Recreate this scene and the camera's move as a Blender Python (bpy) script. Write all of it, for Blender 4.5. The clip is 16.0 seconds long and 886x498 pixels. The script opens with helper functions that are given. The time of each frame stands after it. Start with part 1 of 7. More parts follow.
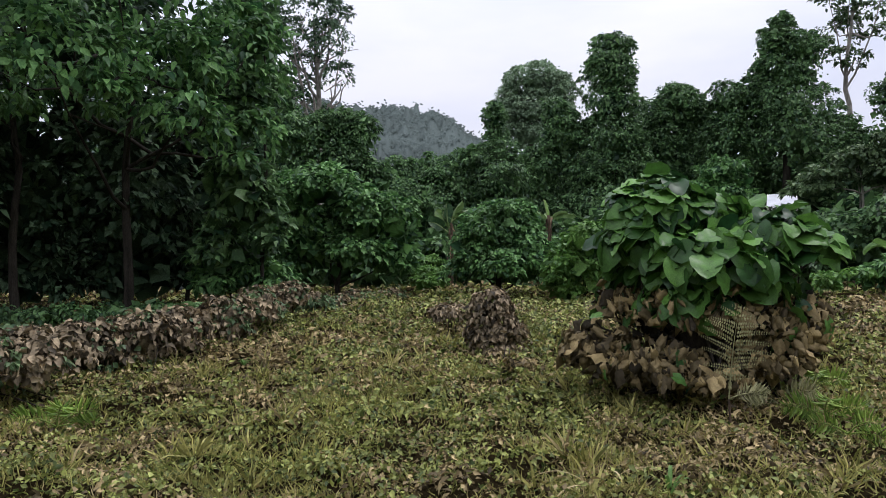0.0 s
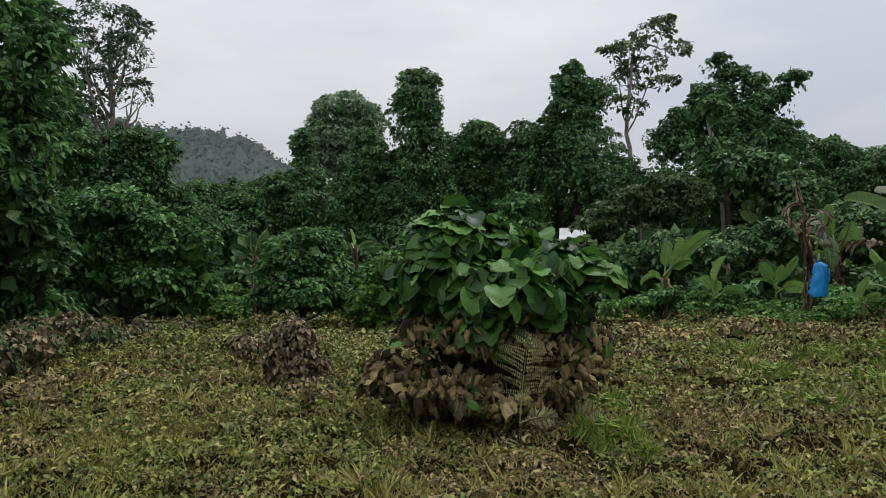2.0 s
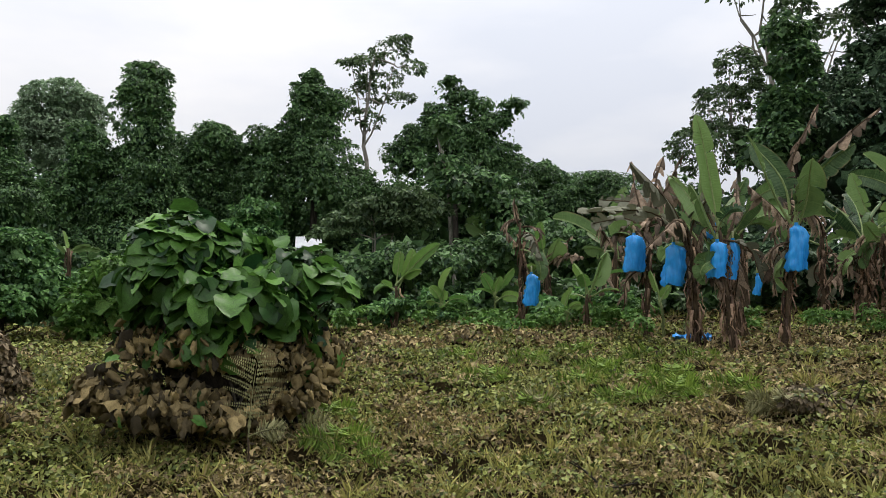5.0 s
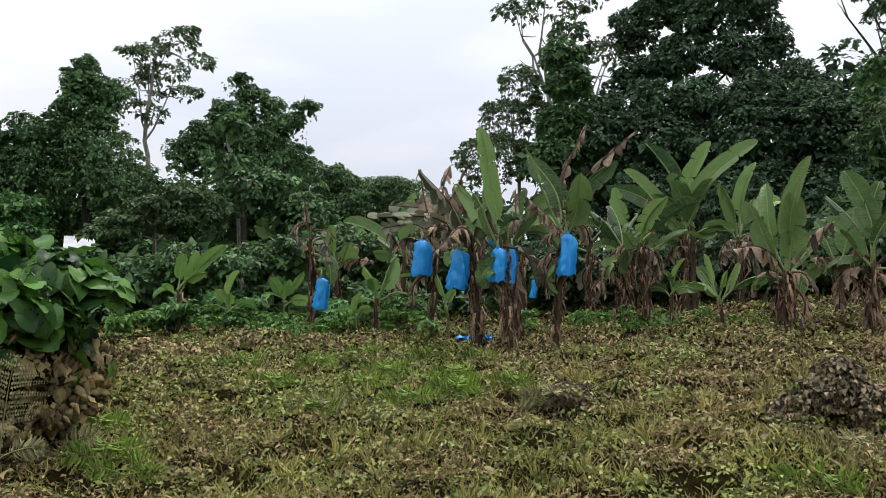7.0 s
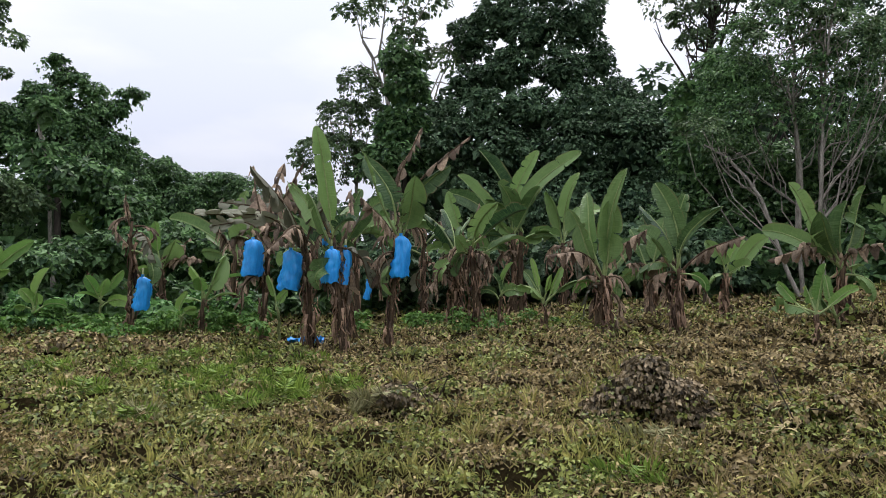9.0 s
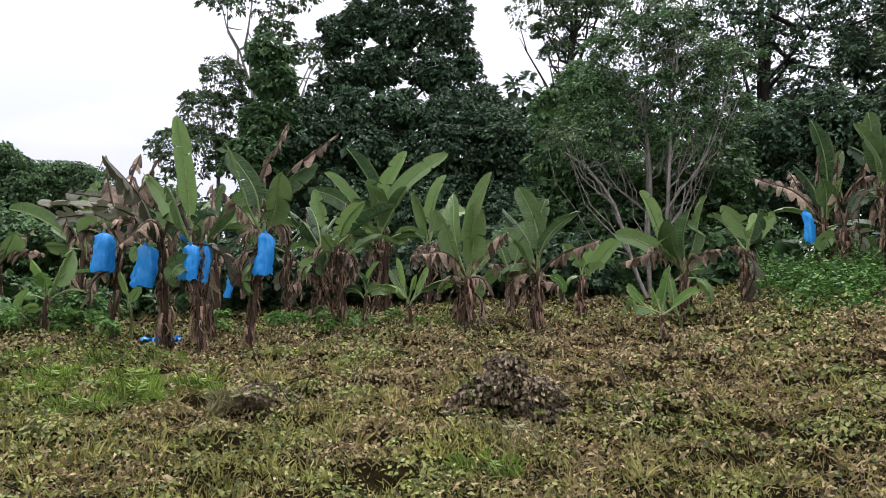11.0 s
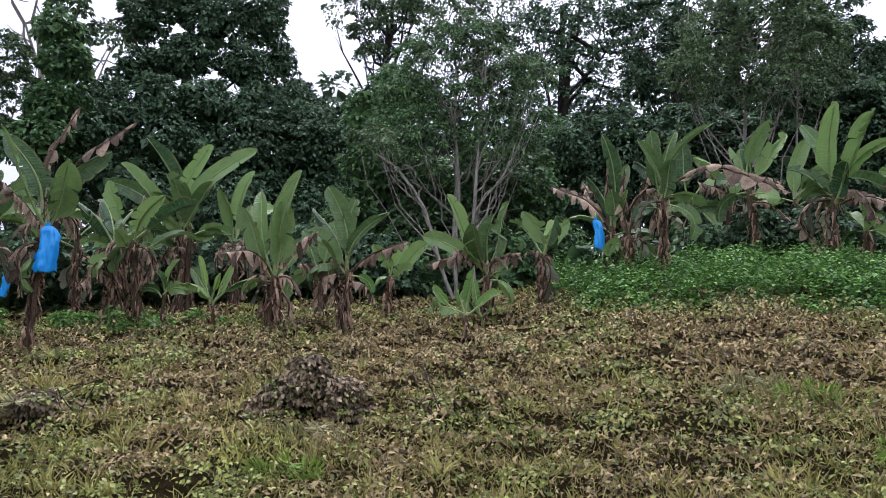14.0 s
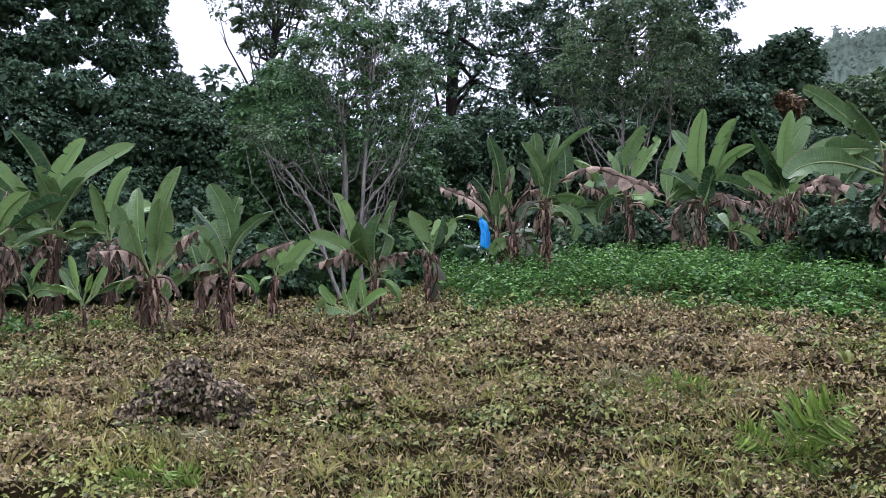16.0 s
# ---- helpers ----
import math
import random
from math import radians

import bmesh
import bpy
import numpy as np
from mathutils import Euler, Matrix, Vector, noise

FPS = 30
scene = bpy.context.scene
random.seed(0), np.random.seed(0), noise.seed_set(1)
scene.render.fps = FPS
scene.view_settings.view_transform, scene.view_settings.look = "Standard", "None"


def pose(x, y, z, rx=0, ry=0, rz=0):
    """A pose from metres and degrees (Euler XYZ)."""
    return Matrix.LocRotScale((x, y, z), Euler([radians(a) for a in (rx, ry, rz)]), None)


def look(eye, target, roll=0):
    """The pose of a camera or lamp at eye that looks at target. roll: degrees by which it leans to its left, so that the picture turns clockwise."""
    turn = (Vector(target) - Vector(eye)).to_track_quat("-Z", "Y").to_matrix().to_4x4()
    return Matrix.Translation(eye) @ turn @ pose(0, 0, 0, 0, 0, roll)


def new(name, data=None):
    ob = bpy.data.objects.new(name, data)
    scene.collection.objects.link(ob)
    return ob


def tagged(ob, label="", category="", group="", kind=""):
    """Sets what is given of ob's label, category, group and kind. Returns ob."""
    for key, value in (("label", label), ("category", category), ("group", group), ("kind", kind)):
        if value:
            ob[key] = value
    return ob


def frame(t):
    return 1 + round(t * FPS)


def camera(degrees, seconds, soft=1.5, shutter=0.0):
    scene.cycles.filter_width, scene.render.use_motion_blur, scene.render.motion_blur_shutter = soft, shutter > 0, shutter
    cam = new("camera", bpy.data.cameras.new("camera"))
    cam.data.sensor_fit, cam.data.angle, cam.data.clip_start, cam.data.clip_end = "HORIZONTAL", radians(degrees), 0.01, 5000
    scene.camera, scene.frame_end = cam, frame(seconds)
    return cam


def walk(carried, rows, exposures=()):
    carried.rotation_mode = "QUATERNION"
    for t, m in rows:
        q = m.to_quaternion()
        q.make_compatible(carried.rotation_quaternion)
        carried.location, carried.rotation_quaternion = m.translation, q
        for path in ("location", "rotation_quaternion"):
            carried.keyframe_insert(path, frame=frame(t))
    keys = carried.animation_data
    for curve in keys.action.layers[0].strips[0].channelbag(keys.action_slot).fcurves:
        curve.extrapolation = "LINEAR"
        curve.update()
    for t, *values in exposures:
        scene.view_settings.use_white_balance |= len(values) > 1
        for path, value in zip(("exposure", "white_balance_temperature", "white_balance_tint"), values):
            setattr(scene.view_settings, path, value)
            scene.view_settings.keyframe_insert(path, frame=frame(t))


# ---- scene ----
cam = camera(59.35, 16.0, soft=0.4)
walk(cam, [
    (0, pose(0.000, 0.000, 1.600, 90.84, 0.27, 0.00)),
    (0.5, pose(0.020, 0.013, 1.596, 90.95, 0.17, -4.34)),
    (1, pose(0.056, 0.030, 1.595, 90.99, -0.07, -7.49)),
    (1.5, pose(0.080, 0.054, 1.602, 91.52, 0.08, -10.59)),
    (2, pose(0.105, 0.066, 1.600, 92.94, 0.20, -13.96)),
    (2.5, pose(0.125, 0.065, 1.602, 93.66, 0.35, -18.25)),
    (3, pose(0.121, 0.081, 1.601, 93.72, 0.47, -22.91)),
    (3.5, pose(0.119, 0.080, 1.601, 93.73, 0.43, -25.75)),
    (5.8, pose(0.164, 0.062, 1.612, 93.65, 0.20, -38.62)),
    (6, pose(0.177, 0.054, 1.608, 93.73, 0.32, -40.20)),
    (6.5, pose(0.169, 0.036, 1.611, 93.74, 0.32, -44.26)),
    (7, pose(0.154, 0.025, 1.614, 93.75, 0.27, -48.45)),
    (7.5, pose(0.165, 0.016, 1.618, 93.75, 0.09, -51.08)),
    (8, pose(0.180, 0.011, 1.615, 93.76, 0.08, -54.01)),
    (8.5, pose(0.212, 0.009, 1.613, 93.78, -0.08, -57.22)),
    (9, pose(0.237, 0.005, 1.610, 93.84, -0.02, -60.43)),
    (9.5, pose(0.236, 0.007, 1.610, 93.83, 0.14, -63.73)),
    (10, pose(0.230, 0.005, 1.607, 93.84, 0.13, -66.35)),
    (10.2, pose(0.226, 0.004, 1.604, 93.85, 0.08, -67.36)),
    (12.3, pose(0.240, -0.006, 1.593, 93.91, -0.92, -75.62)),
    (12.5, pose(0.260, -0.018, 1.592, 93.91, -0.83, -76.93)),
    (13, pose(0.269, -0.027, 1.590, 93.99, -0.70, -79.52)),
    (13.5, pose(0.275, -0.046, 1.593, 94.02, -0.75, -81.24)),
    (14, pose(0.273, -0.061, 1.591, 94.06, -0.65, -84.10)),
    (14.5, pose(0.260, -0.078, 1.586, 94.09, -0.46, -86.57)),
    (15, pose(0.267, -0.095, 1.582, 94.08, -0.25, -88.45)),
    (15.5, pose(0.278, -0.113, 1.591, 94.08, -0.00, -90.44)),
    (16, pose(0.277, -0.116, 1.595, 94.04, -0.05, -92.17)),
], [(0, 0.0, 6150, 18), (1, 0.1, 6400, 12), (1.5, -0.04, 6500, 9), (2, -0.38, 6550, 9), (2.5, -0.33, 6650, 7), (3, -0.04, 6750, 7), (3.5, -0.1, 6750, 9), (6, 0.09, 6650, 11), (7, 0.11, 6550, 11), (8, 0.1, 6450, 13), (9, 0.15, 6400, 15), (12.5, 0.45, 6200, 23), (13.5, 0.39, 6020, 23), (16, 0.59, 5640, 27)])

# ---- light: an overcast sky and a weak, very soft sun ----
world = bpy.data.worlds.new("overcast_sky")
scene.world = world
world.use_nodes = True
wn, wl = world.node_tree.nodes, world.node_tree.links
wn.clear()
w_out, w_bg = wn.new("ShaderNodeOutputWorld"), wn.new("ShaderNodeBackground")
w_sky = wn.new("ShaderNodeTexSky")
w_sky.sky_type, w_sky.sun_disc = "NISHITA", False
w_sky.sun_elevation, w_sky.sun_rotation = radians(66), radians(80)
w_sky.air_density, w_sky.dust_density = 1.0, 3.0
w_co, w_map = wn.new("ShaderNodeTexCoord"), wn.new("ShaderNodeMapping")
w_map.inputs["Scale"].default_value = (1.0, 1.0, 3.0)
w_cloud = wn.new("ShaderNodeTexNoise")
w_cloud.inputs["Scale"].default_value, w_cloud.inputs["Detail"].default_value = 2.2, 5.0
w_ramp = wn.new("ShaderNodeValToRGB")
w_ramp.color_ramp.elements[0].position, w_ramp.color_ramp.elements[0].color = 0.33, (8.2, 8.8, 10.0, 1)
w_ramp.color_ramp.elements[1].position, w_ramp.color_ramp.elements[1].color = 0.62, (10.6, 10.8, 11.3, 1)
# the cloud cover is about three times as bright overhead as at the horizon
w_sep, w_rise, w_grad = wn.new("ShaderNodeSeparateXYZ"), wn.new("ShaderNodeMapRange"), wn.new("ShaderNodeMixRGB")
w_rise.inputs["To Min"].default_value, w_rise.inputs["To Max"].default_value = 0.67, 1.75
w_grad.blend_type, w_grad.inputs["Fac"].default_value = "MULTIPLY", 1.0
wl.new(w_co.outputs["Generated"], w_sep.inputs["Vector"])
wl.new(w_sep.outputs["Z"], w_rise.inputs["Value"])
wl.new(w_rise.outputs["Result"], w_grad.inputs["Color1"])
w_mix = wn.new("ShaderNodeMixRGB")
w_mix.inputs["Fac"].default_value = 0.93
w_bg.inputs["Strength"].default_value = 0.1
wl.new(w_co.outputs["Generated"], w_map.inputs["Vector"])
wl.new(w_map.outputs["Vector"], w_cloud.inputs["Vector"])
wl.new(w_cloud.outputs["Fac"], w_ramp.inputs["Fac"])
wl.new(w_sky.outputs["Color"], w_mix.inputs["Color1"])
wl.new(w_ramp.outputs["Color"], w_grad.inputs["Color2"])
wl.new(w_grad.outputs["Color"], w_mix.inputs["Color2"])
wl.new(w_mix.outputs["Color"], w_bg.inputs["Color"])
wl.new(w_bg.outputs["Background"], w_out.inputs["Surface"])

sun_data = bpy.data.lights.new("sun", "SUN")
sun_data.energy, sun_data.angle, sun_data.color = 1.5, radians(14), (1.0, 0.96, 0.9)
sun = new("sun", sun_data)
sun.matrix_world = look((20 * math.sin(radians(80)), 20 * math.cos(radians(80)), 45), (0, 0, 0))


# ---- materials ----
def leaf_material(name, dark, light, rough=0.5, glow=0.22, patch=0.7, spec=0.3, single=False):
    """A leaf surface: colour by leaf, broad patches of tone, thin enough to pass some light."""
    m = bpy.data.materials.new(name)
    m.use_nodes = True
    n, l = m.node_tree.nodes, m.node_tree.links
    n.clear()
    out, mix = n.new("ShaderNodeOutputMaterial"), n.new("ShaderNodeMixShader")
    bsdf, thin = n.new("ShaderNodeBsdfPrincipled"), n.new("ShaderNodeBsdfTranslucent")
    geo, ramp, co = n.new("ShaderNodeNewGeometry"), n.new("ShaderNodeValToRGB"), n.new("ShaderNodeTexCoord")
    ramp.color_ramp.elements[0].color, ramp.color_ramp.elements[1].color = (*dark, 1), (*light, 1)
    big, fine = n.new("ShaderNodeTexNoise"), n.new("ShaderNodeTexNoise")
    big.inputs["Scale"].default_value, big.inputs["Detail"].default_value = patch, 3
    fine.inputs["Scale"].default_value, fine.inputs["Detail"].default_value = 28, 2
    add, val = n.new("ShaderNodeMath"), n.new("ShaderNodeMapRange")
    add.operation = "ADD"
    val.inputs["From Min"].default_value, val.inputs["From Max"].default_value = 0.7, 1.3
    val.inputs["To Min"].default_value, val.inputs["To Max"].default_value = 0.6, 1.45
    hsv = n.new("ShaderNodeHueSaturation")
    l.new(n.new("ShaderNodeObjectInfo").outputs["Random"] if single else geo.outputs["Random Per Island"], ramp.inputs["Fac"])
    l.new(co.outputs["Object"], big.inputs["Vector"])
    l.new(co.outputs["Object"], fine.inputs["Vector"])
    l.new(big.outputs["Fac"], add.inputs[0])
    l.new(fine.outputs["Fac"], add.inputs[1])
    l.new(add.outputs[0], val.inputs["Value"])
    l.new(val.outputs["Result"], hsv.inputs["Value"])
    l.new(ramp.outputs["Color"], hsv.inputs["Color"])
    l.new(hsv.outputs["Color"], bsdf.inputs["Base Color"])
    l.new(hsv.outputs["Color"], thin.inputs["Color"])
    bsdf.inputs["Roughness"].default_value, bsdf.inputs["Specular IOR Level"].default_value = rough, spec
    mix.inputs["Fac"].default_value = glow
    l.new(bsdf.outputs["BSDF"], mix.inputs[1])
    l.new(thin.outputs["BSDF"], mix.inputs[2])
    l.new(mix.outputs["Shader"], out.inputs["Surface"])
    return m


def rough_material(name, dark, light, scale=6.0, stretch=(1, 1, 1), rough=0.85, bump=0.4, spec=0.2):
    """Bark, soil, plastic or metal: two scales of tone with a fine relief."""
    m = bpy.data.materials.new(name)
    m.use_nodes = True
    n, l = m.node_tree.nodes, m.node_tree.links
    bsdf = n["Principled BSDF"]
    co, mp = n.new("ShaderNodeTexCoord"), n.new("ShaderNodeMapping")
    mp.inputs["Scale"].default_value = stretch
    a, b = n.new("ShaderNodeTexNoise"), n.new("ShaderNodeTexNoise")
    a.inputs["Scale"].default_value, a.inputs["Detail"].default_value = scale, 6
    b.inputs["Scale"].default_value, b.inputs["Detail"].default_value = scale * 6, 4
    add, ramp, bmp = n.new("ShaderNodeMixRGB"), n.new("ShaderNodeValToRGB"), n.new("ShaderNodeBump")
    add.inputs["Fac"].default_value = 0.45
    ramp.color_ramp.elements[0].position, ramp.color_ramp.elements[1].position = 0.36, 0.66
    ramp.color_ramp.elements[0].color, ramp.color_ramp.elements[1].color = (*dark, 1), (*light, 1)
    bmp.inputs["Strength"].default_value, bmp.inputs["Distance"].default_value = bump, 0.03
    l.new(co.outputs["Object"], mp.inputs["Vector"])
    l.new(mp.outputs["Vector"], a.inputs["Vector"])
    l.new(mp.outputs["Vector"], b.inputs["Vector"])
    l.new(a.outputs["Fac"], add.inputs["Color1"])
    l.new(b.outputs["Fac"], add.inputs["Color2"])
    l.new(add.outputs["Color"], ramp.inputs["Fac"])
    l.new(add.outputs["Color"], bmp.inputs["Height"])
    l.new(ramp.outputs["Color"], bsdf.inputs["Base Color"])
    l.new(bmp.outputs["Normal"], bsdf.inputs["Normal"])
    bsdf.inputs["Roughness"].default_value, bsdf.inputs["Specular IOR Level"].default_value = rough, spec
    return m


def blade_material(name, dark, light, vein, edge, rough=0.42, glow=0.3):
    """A banana leaf: side veins across the blade, browned margin, tone by leaf."""
    m = bpy.data.materials.new(name)
    m.use_nodes = True
    n, l = m.node_tree.nodes, m.node_tree.links
    n.clear()
    out, mix = n.new("ShaderNodeOutputMaterial"), n.new("ShaderNodeMixShader")
    bsdf, thin = n.new("ShaderNodeBsdfPrincipled"), n.new("ShaderNodeBsdfTranslucent")
    uv, info, sep = n.new("ShaderNodeUVMap"), n.new("ShaderNodeObjectInfo"), n.new("ShaderNodeSeparateXYZ")
    mp, wave, noi = n.new("ShaderNodeMapping"), n.new("ShaderNodeTexNoise"), n.new("ShaderNodeTexNoise")
    mp.inputs["Scale"].default_value = (60, 1.2, 1)
    wave.inputs["Scale"].default_value, wave.inputs["Detail"].default_value = 1.0, 2
    noi.inputs["Scale"].default_value, noi.inputs["Detail"].default_value = 5.0, 5
    ramp, veins, brown = n.new("ShaderNodeValToRGB"), n.new("ShaderNodeMixRGB"), n.new("ShaderNodeMixRGB")
    ramp.color_ramp.elements[0].color, ramp.color_ramp.elements[1].color = (*dark, 1), (*light, 1)
    half, total = n.new("ShaderNodeMath"), n.new("ShaderNodeMath")
    half.operation, total.operation = "MULTIPLY_ADD", "MULTIPLY_ADD"
    half.inputs[1].default_value, half.inputs[2].default_value = 0.95, -0.2
    total.inputs[1].default_value = 0.5
    l.new(uv.outputs["UV"], mp.inputs["Vector"])
    l.new(mp.outputs["Vector"], wave.inputs["Vector"])
    l.new(uv.outputs["UV"], noi.inputs["Vector"])
    l.new(uv.outputs["UV"], sep.inputs["Vector"])
    l.new(info.outputs["Random"], half.inputs[0])
    l.new(noi.outputs["Fac"], total.inputs[0])
    l.new(half.outputs[0], total.inputs[2])
    l.new(total.outputs[0], ramp.inputs["Fac"])
    vf = n.new("ShaderNodeMapRange")
    vf.inputs["From Min"].default_value, vf.inputs["From Max"].default_value = 0.45, 0.75
    vf.inputs["To Max"].default_value = 0.28
    l.new(wave.outputs["Fac"], vf.inputs["Value"])
    l.new(vf.outputs["Result"], veins.inputs["Fac"])
    l.new(ramp.outputs["Color"], veins.inputs["Color1"])
    veins.inputs["Color2"].default_value = (*vein, 1)
    dist, marg, marg2 = n.new("ShaderNodeMath"), n.new("ShaderNodeMath"), n.new("ShaderNodeMapRange")
    dist.operation, marg.operation = "ABSOLUTE", "MULTIPLY_ADD"
    marg.inputs[1].default_value = 0.5
    marg2.inputs["From Min"].default_value, marg2.inputs["From Max"].default_value = 1.18, 1.32
    l.new(sep.outputs["Y"], dist.inputs[0])
    l.new(noi.outputs["Fac"], marg.inputs[0])
    l.new(dist.outputs[0], marg.inputs[2])
    l.new(marg.outputs[0], marg2.inputs["Value"])
    l.new(marg2.outputs["Result"], brown.inputs["Fac"])
    l.new(veins.outputs["Color"], brown.inputs["Color1"])
    brown.inputs["Color2"].default_value = (*edge, 1)
    bmp = n.new("ShaderNodeBump")
    bmp.inputs["Strength"].default_value, bmp.inputs["Distance"].default_value = 0.7, 0.025
    l.new(wave.outputs["Fac"], bmp.inputs["Height"])
    l.new(bmp.outputs["Normal"], bsdf.inputs["Normal"])
    l.new(brown.outputs["Color"], bsdf.inputs["Base Color"])
    l.new(brown.outputs["Color"], thin.inputs["Color"])
    bsdf.inputs["Roughness"].default_value, bsdf.inputs["Specular IOR Level"].default_value = rough, 0.35
    mix.inputs["Fac"].default_value = glow
    l.new(bsdf.outputs["BSDF"], mix.inputs[1])
    l.new(thin.outputs["BSDF"], mix.inputs[2])
    l.new(mix.outputs["Shader"], out.inputs["Surface"])
    return m


# vine green, its dark end lifted for the haze over the farther trees
VINE = leaf_material("vine_leaf", (0.018, 0.054, 0.024), (0.170, 0.305, 0.108), glow=0.28)
# dark forest green; in the thickets its darkness also stands for deep shade
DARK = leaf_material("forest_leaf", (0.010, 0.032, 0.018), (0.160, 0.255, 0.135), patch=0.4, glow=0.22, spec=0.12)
BROAD = leaf_material("shrub_leaf", (0.020, 0.074, 0.026), (0.195, 0.380, 0.115), glow=0.28)
FRESH = leaf_material("fresh_leaf", (0.050, 0.135, 0.024), (0.180, 0.330, 0.075), patch=1.5, glow=0.28)
# leaf of the far domed tree, lightened to carry the haze before it
HAZED = leaf_material("hazed_leaf", (0.150, 0.230, 0.135), (0.300, 0.410, 0.240), patch=0.3)
GREYLEAF = leaf_material("grey_leaf", (0.030, 0.066, 0.026), (0.165, 0.245, 0.105), patch=0.5, glow=0.28)
RUST = leaf_material("rusty_leaf", (0.090, 0.060, 0.026), (0.190, 0.120, 0.050), patch=0.8)
DEAD = leaf_material("dead_leaf", (0.034, 0.024, 0.010), (0.480, 0.372, 0.175), rough=0.7, glow=0.12, patch=1.6)
GRASS = leaf_material("grass_blade", (0.100, 0.105, 0.022), (0.560, 0.520, 0.170), rough=0.5, patch=0.9)
STRAW = leaf_material("straw", (0.220, 0.165, 0.070), (0.540, 0.440, 0.220), rough=0.7, glow=0.1, patch=1.0)
COVER = leaf_material("creeper_leaf", (0.034, 0.060, 0.010), (0.375, 0.410, 0.110), patch=1.3, glow=0.25)
BIGLEAF = leaf_material("large_heart_leaf", (0.008, 0.040, 0.012), (0.130, 0.285, 0.050), rough=0.4, patch=3.0, single=True)
DRYHEART = leaf_material("withered_heart_leaf", (0.012, 0.009, 0.004), (0.360, 0.272, 0.120), rough=0.75, glow=0.1, patch=3.0, single=True)
FROND = leaf_material("fern_leaf", (0.100, 0.190, 0.026), (0.310, 0.440, 0.085), patch=2.0)
DRYFROND = leaf_material("dry_fern_leaf", (0.200, 0.200, 0.090), (0.400, 0.390, 0.200), rough=0.7, patch=2.0)
# dark bark, taken darker still to include the canopy's shade on trunks
BARK = rough_material("dark_bark", (0.012, 0.010, 0.008), (0.060, 0.050, 0.038), 5, (3, 3, 0.6))
PALEBARK = rough_material("pale_bark", (0.120, 0.108, 0.088), (0.420, 0.385, 0.330), 4, (3, 3, 0.7))
STEM = rough_material("banana_stem", (0.022, 0.015, 0.010), (0.150, 0.105, 0.062), 9, (6, 6, 0.5))
GREENSTEM = rough_material("green_stem", (0.085, 0.110, 0.035), (0.240, 0.270, 0.110), 5, (3, 3, 0.5), 0.5)
# soil far below its own tone: shade in the litter's gaps is painted in
SOIL = rough_material("shade_darkened_soil", (0.005, 0.004, 0.002), (0.026, 0.020, 0.009), 9.0, (1, 1, 1), 1.0, 0.9, 0.0)
BLADE = blade_material("banana_blade", (0.010, 0.046, 0.017), (0.235, 0.375, 0.120), (0.260, 0.380, 0.150), (0.230, 0.170, 0.085), 0.36, 0.22)
YOUNG = blade_material("young_banana_blade", (0.075, 0.190, 0.040), (0.240, 0.390, 0.100), (0.270, 0.390, 0.130), (0.240, 0.240, 0.080), 0.32, 0.38)
BLUE = rough_material("blue_plastic_film", (0.006, 0.210, 0.640), (0.030, 0.400, 0.920), 2.2, (2, 2, 0.5), 0.28, 0.25, 0.5)
SHEET = rough_material("roof_sheet", (0.55, 0.57, 0.60), (0.78, 0.80, 0.82), 3, (1, 1, 1), 0.4, 0.1, 0.5)
RIB = rough_material("pale_midrib", (0.180, 0.250, 0.090), (0.340, 0.410, 0.180), 6, (3, 3, 3), 0.45)
SHEATH = leaf_material("dry_sheath", (0.030, 0.016, 0.010), (0.430, 0.285, 0.190), rough=0.8, glow=0.1, patch=6.0)
# far slopes: distance haze is mixed into these two leaf colours
HAZED_RISE = leaf_material("hazed_rise_leaf", (0.120, 0.160, 0.118), (0.150, 0.195, 0.142), patch=0.05, spec=0.0)
HAZED_HILL = leaf_material("hazed_hill_leaf", (0.105, 0.130, 0.122), (0.135, 0.165, 0.150), patch=0.05, spec=0.0)
WITHERED = leaf_material("withered_creeper_leaf", (0.024, 0.019, 0.010), (0.420, 0.330, 0.200), rough=0.7, glow=0.1, patch=2.0)
BANK = leaf_material("bank_creeper_leaf", (0.022, 0.085, 0.018), (0.190, 0.370, 0.080), patch=1.8, glow=0.27)
DRYLEAF = leaf_material("dry_banana_leaf", (0.050, 0.034, 0.022), (0.400, 0.295, 0.205), rough=0.8, glow=0.12, patch=4.0)
FADED = blade_material("faded_banana_blade", (0.060, 0.064, 0.042), (0.230, 0.240, 0.155), (0.160, 0.140, 0.090), (0.150, 0.100, 0.065), 0.6, 0.2)


# ---- building helpers ----
SLOPE_AT = (-180, -30, 0, 20, 40, 54, 72, 85, 100, 110, 180)
SLOPE = (0.05, 0.05, 0.055, 0.06, 0.07, 0.08, 0.115, 0.125, 0.185, 0.19, 0.1)


def slope_z(x, y):
    """Height of the ground: level round the middle of the clearing, rising gently all round, most to the east."""
    az, r = np.degrees(np.arctan2(x, y)), np.hypot(x, y)
    s, d = np.interp(az, SLOPE_AT, SLOPE), np.maximum(r - 7, 0)
    z = s * np.where(d < 12, d, 12 + (1 - np.exp(-np.maximum(d - 12, 0) / 10)) * 6)
    bumps = 0.035 * np.sin(1.9 * x + 0.6 * y) * np.sin(1.5 * y - 0.8 * x + 1.3) + 0.02 * np.sin(4.1 * x + 1.0) * np.sin(3.7 * y)
    return z + bumps * np.clip((r - 1) / 3, 0, 1)


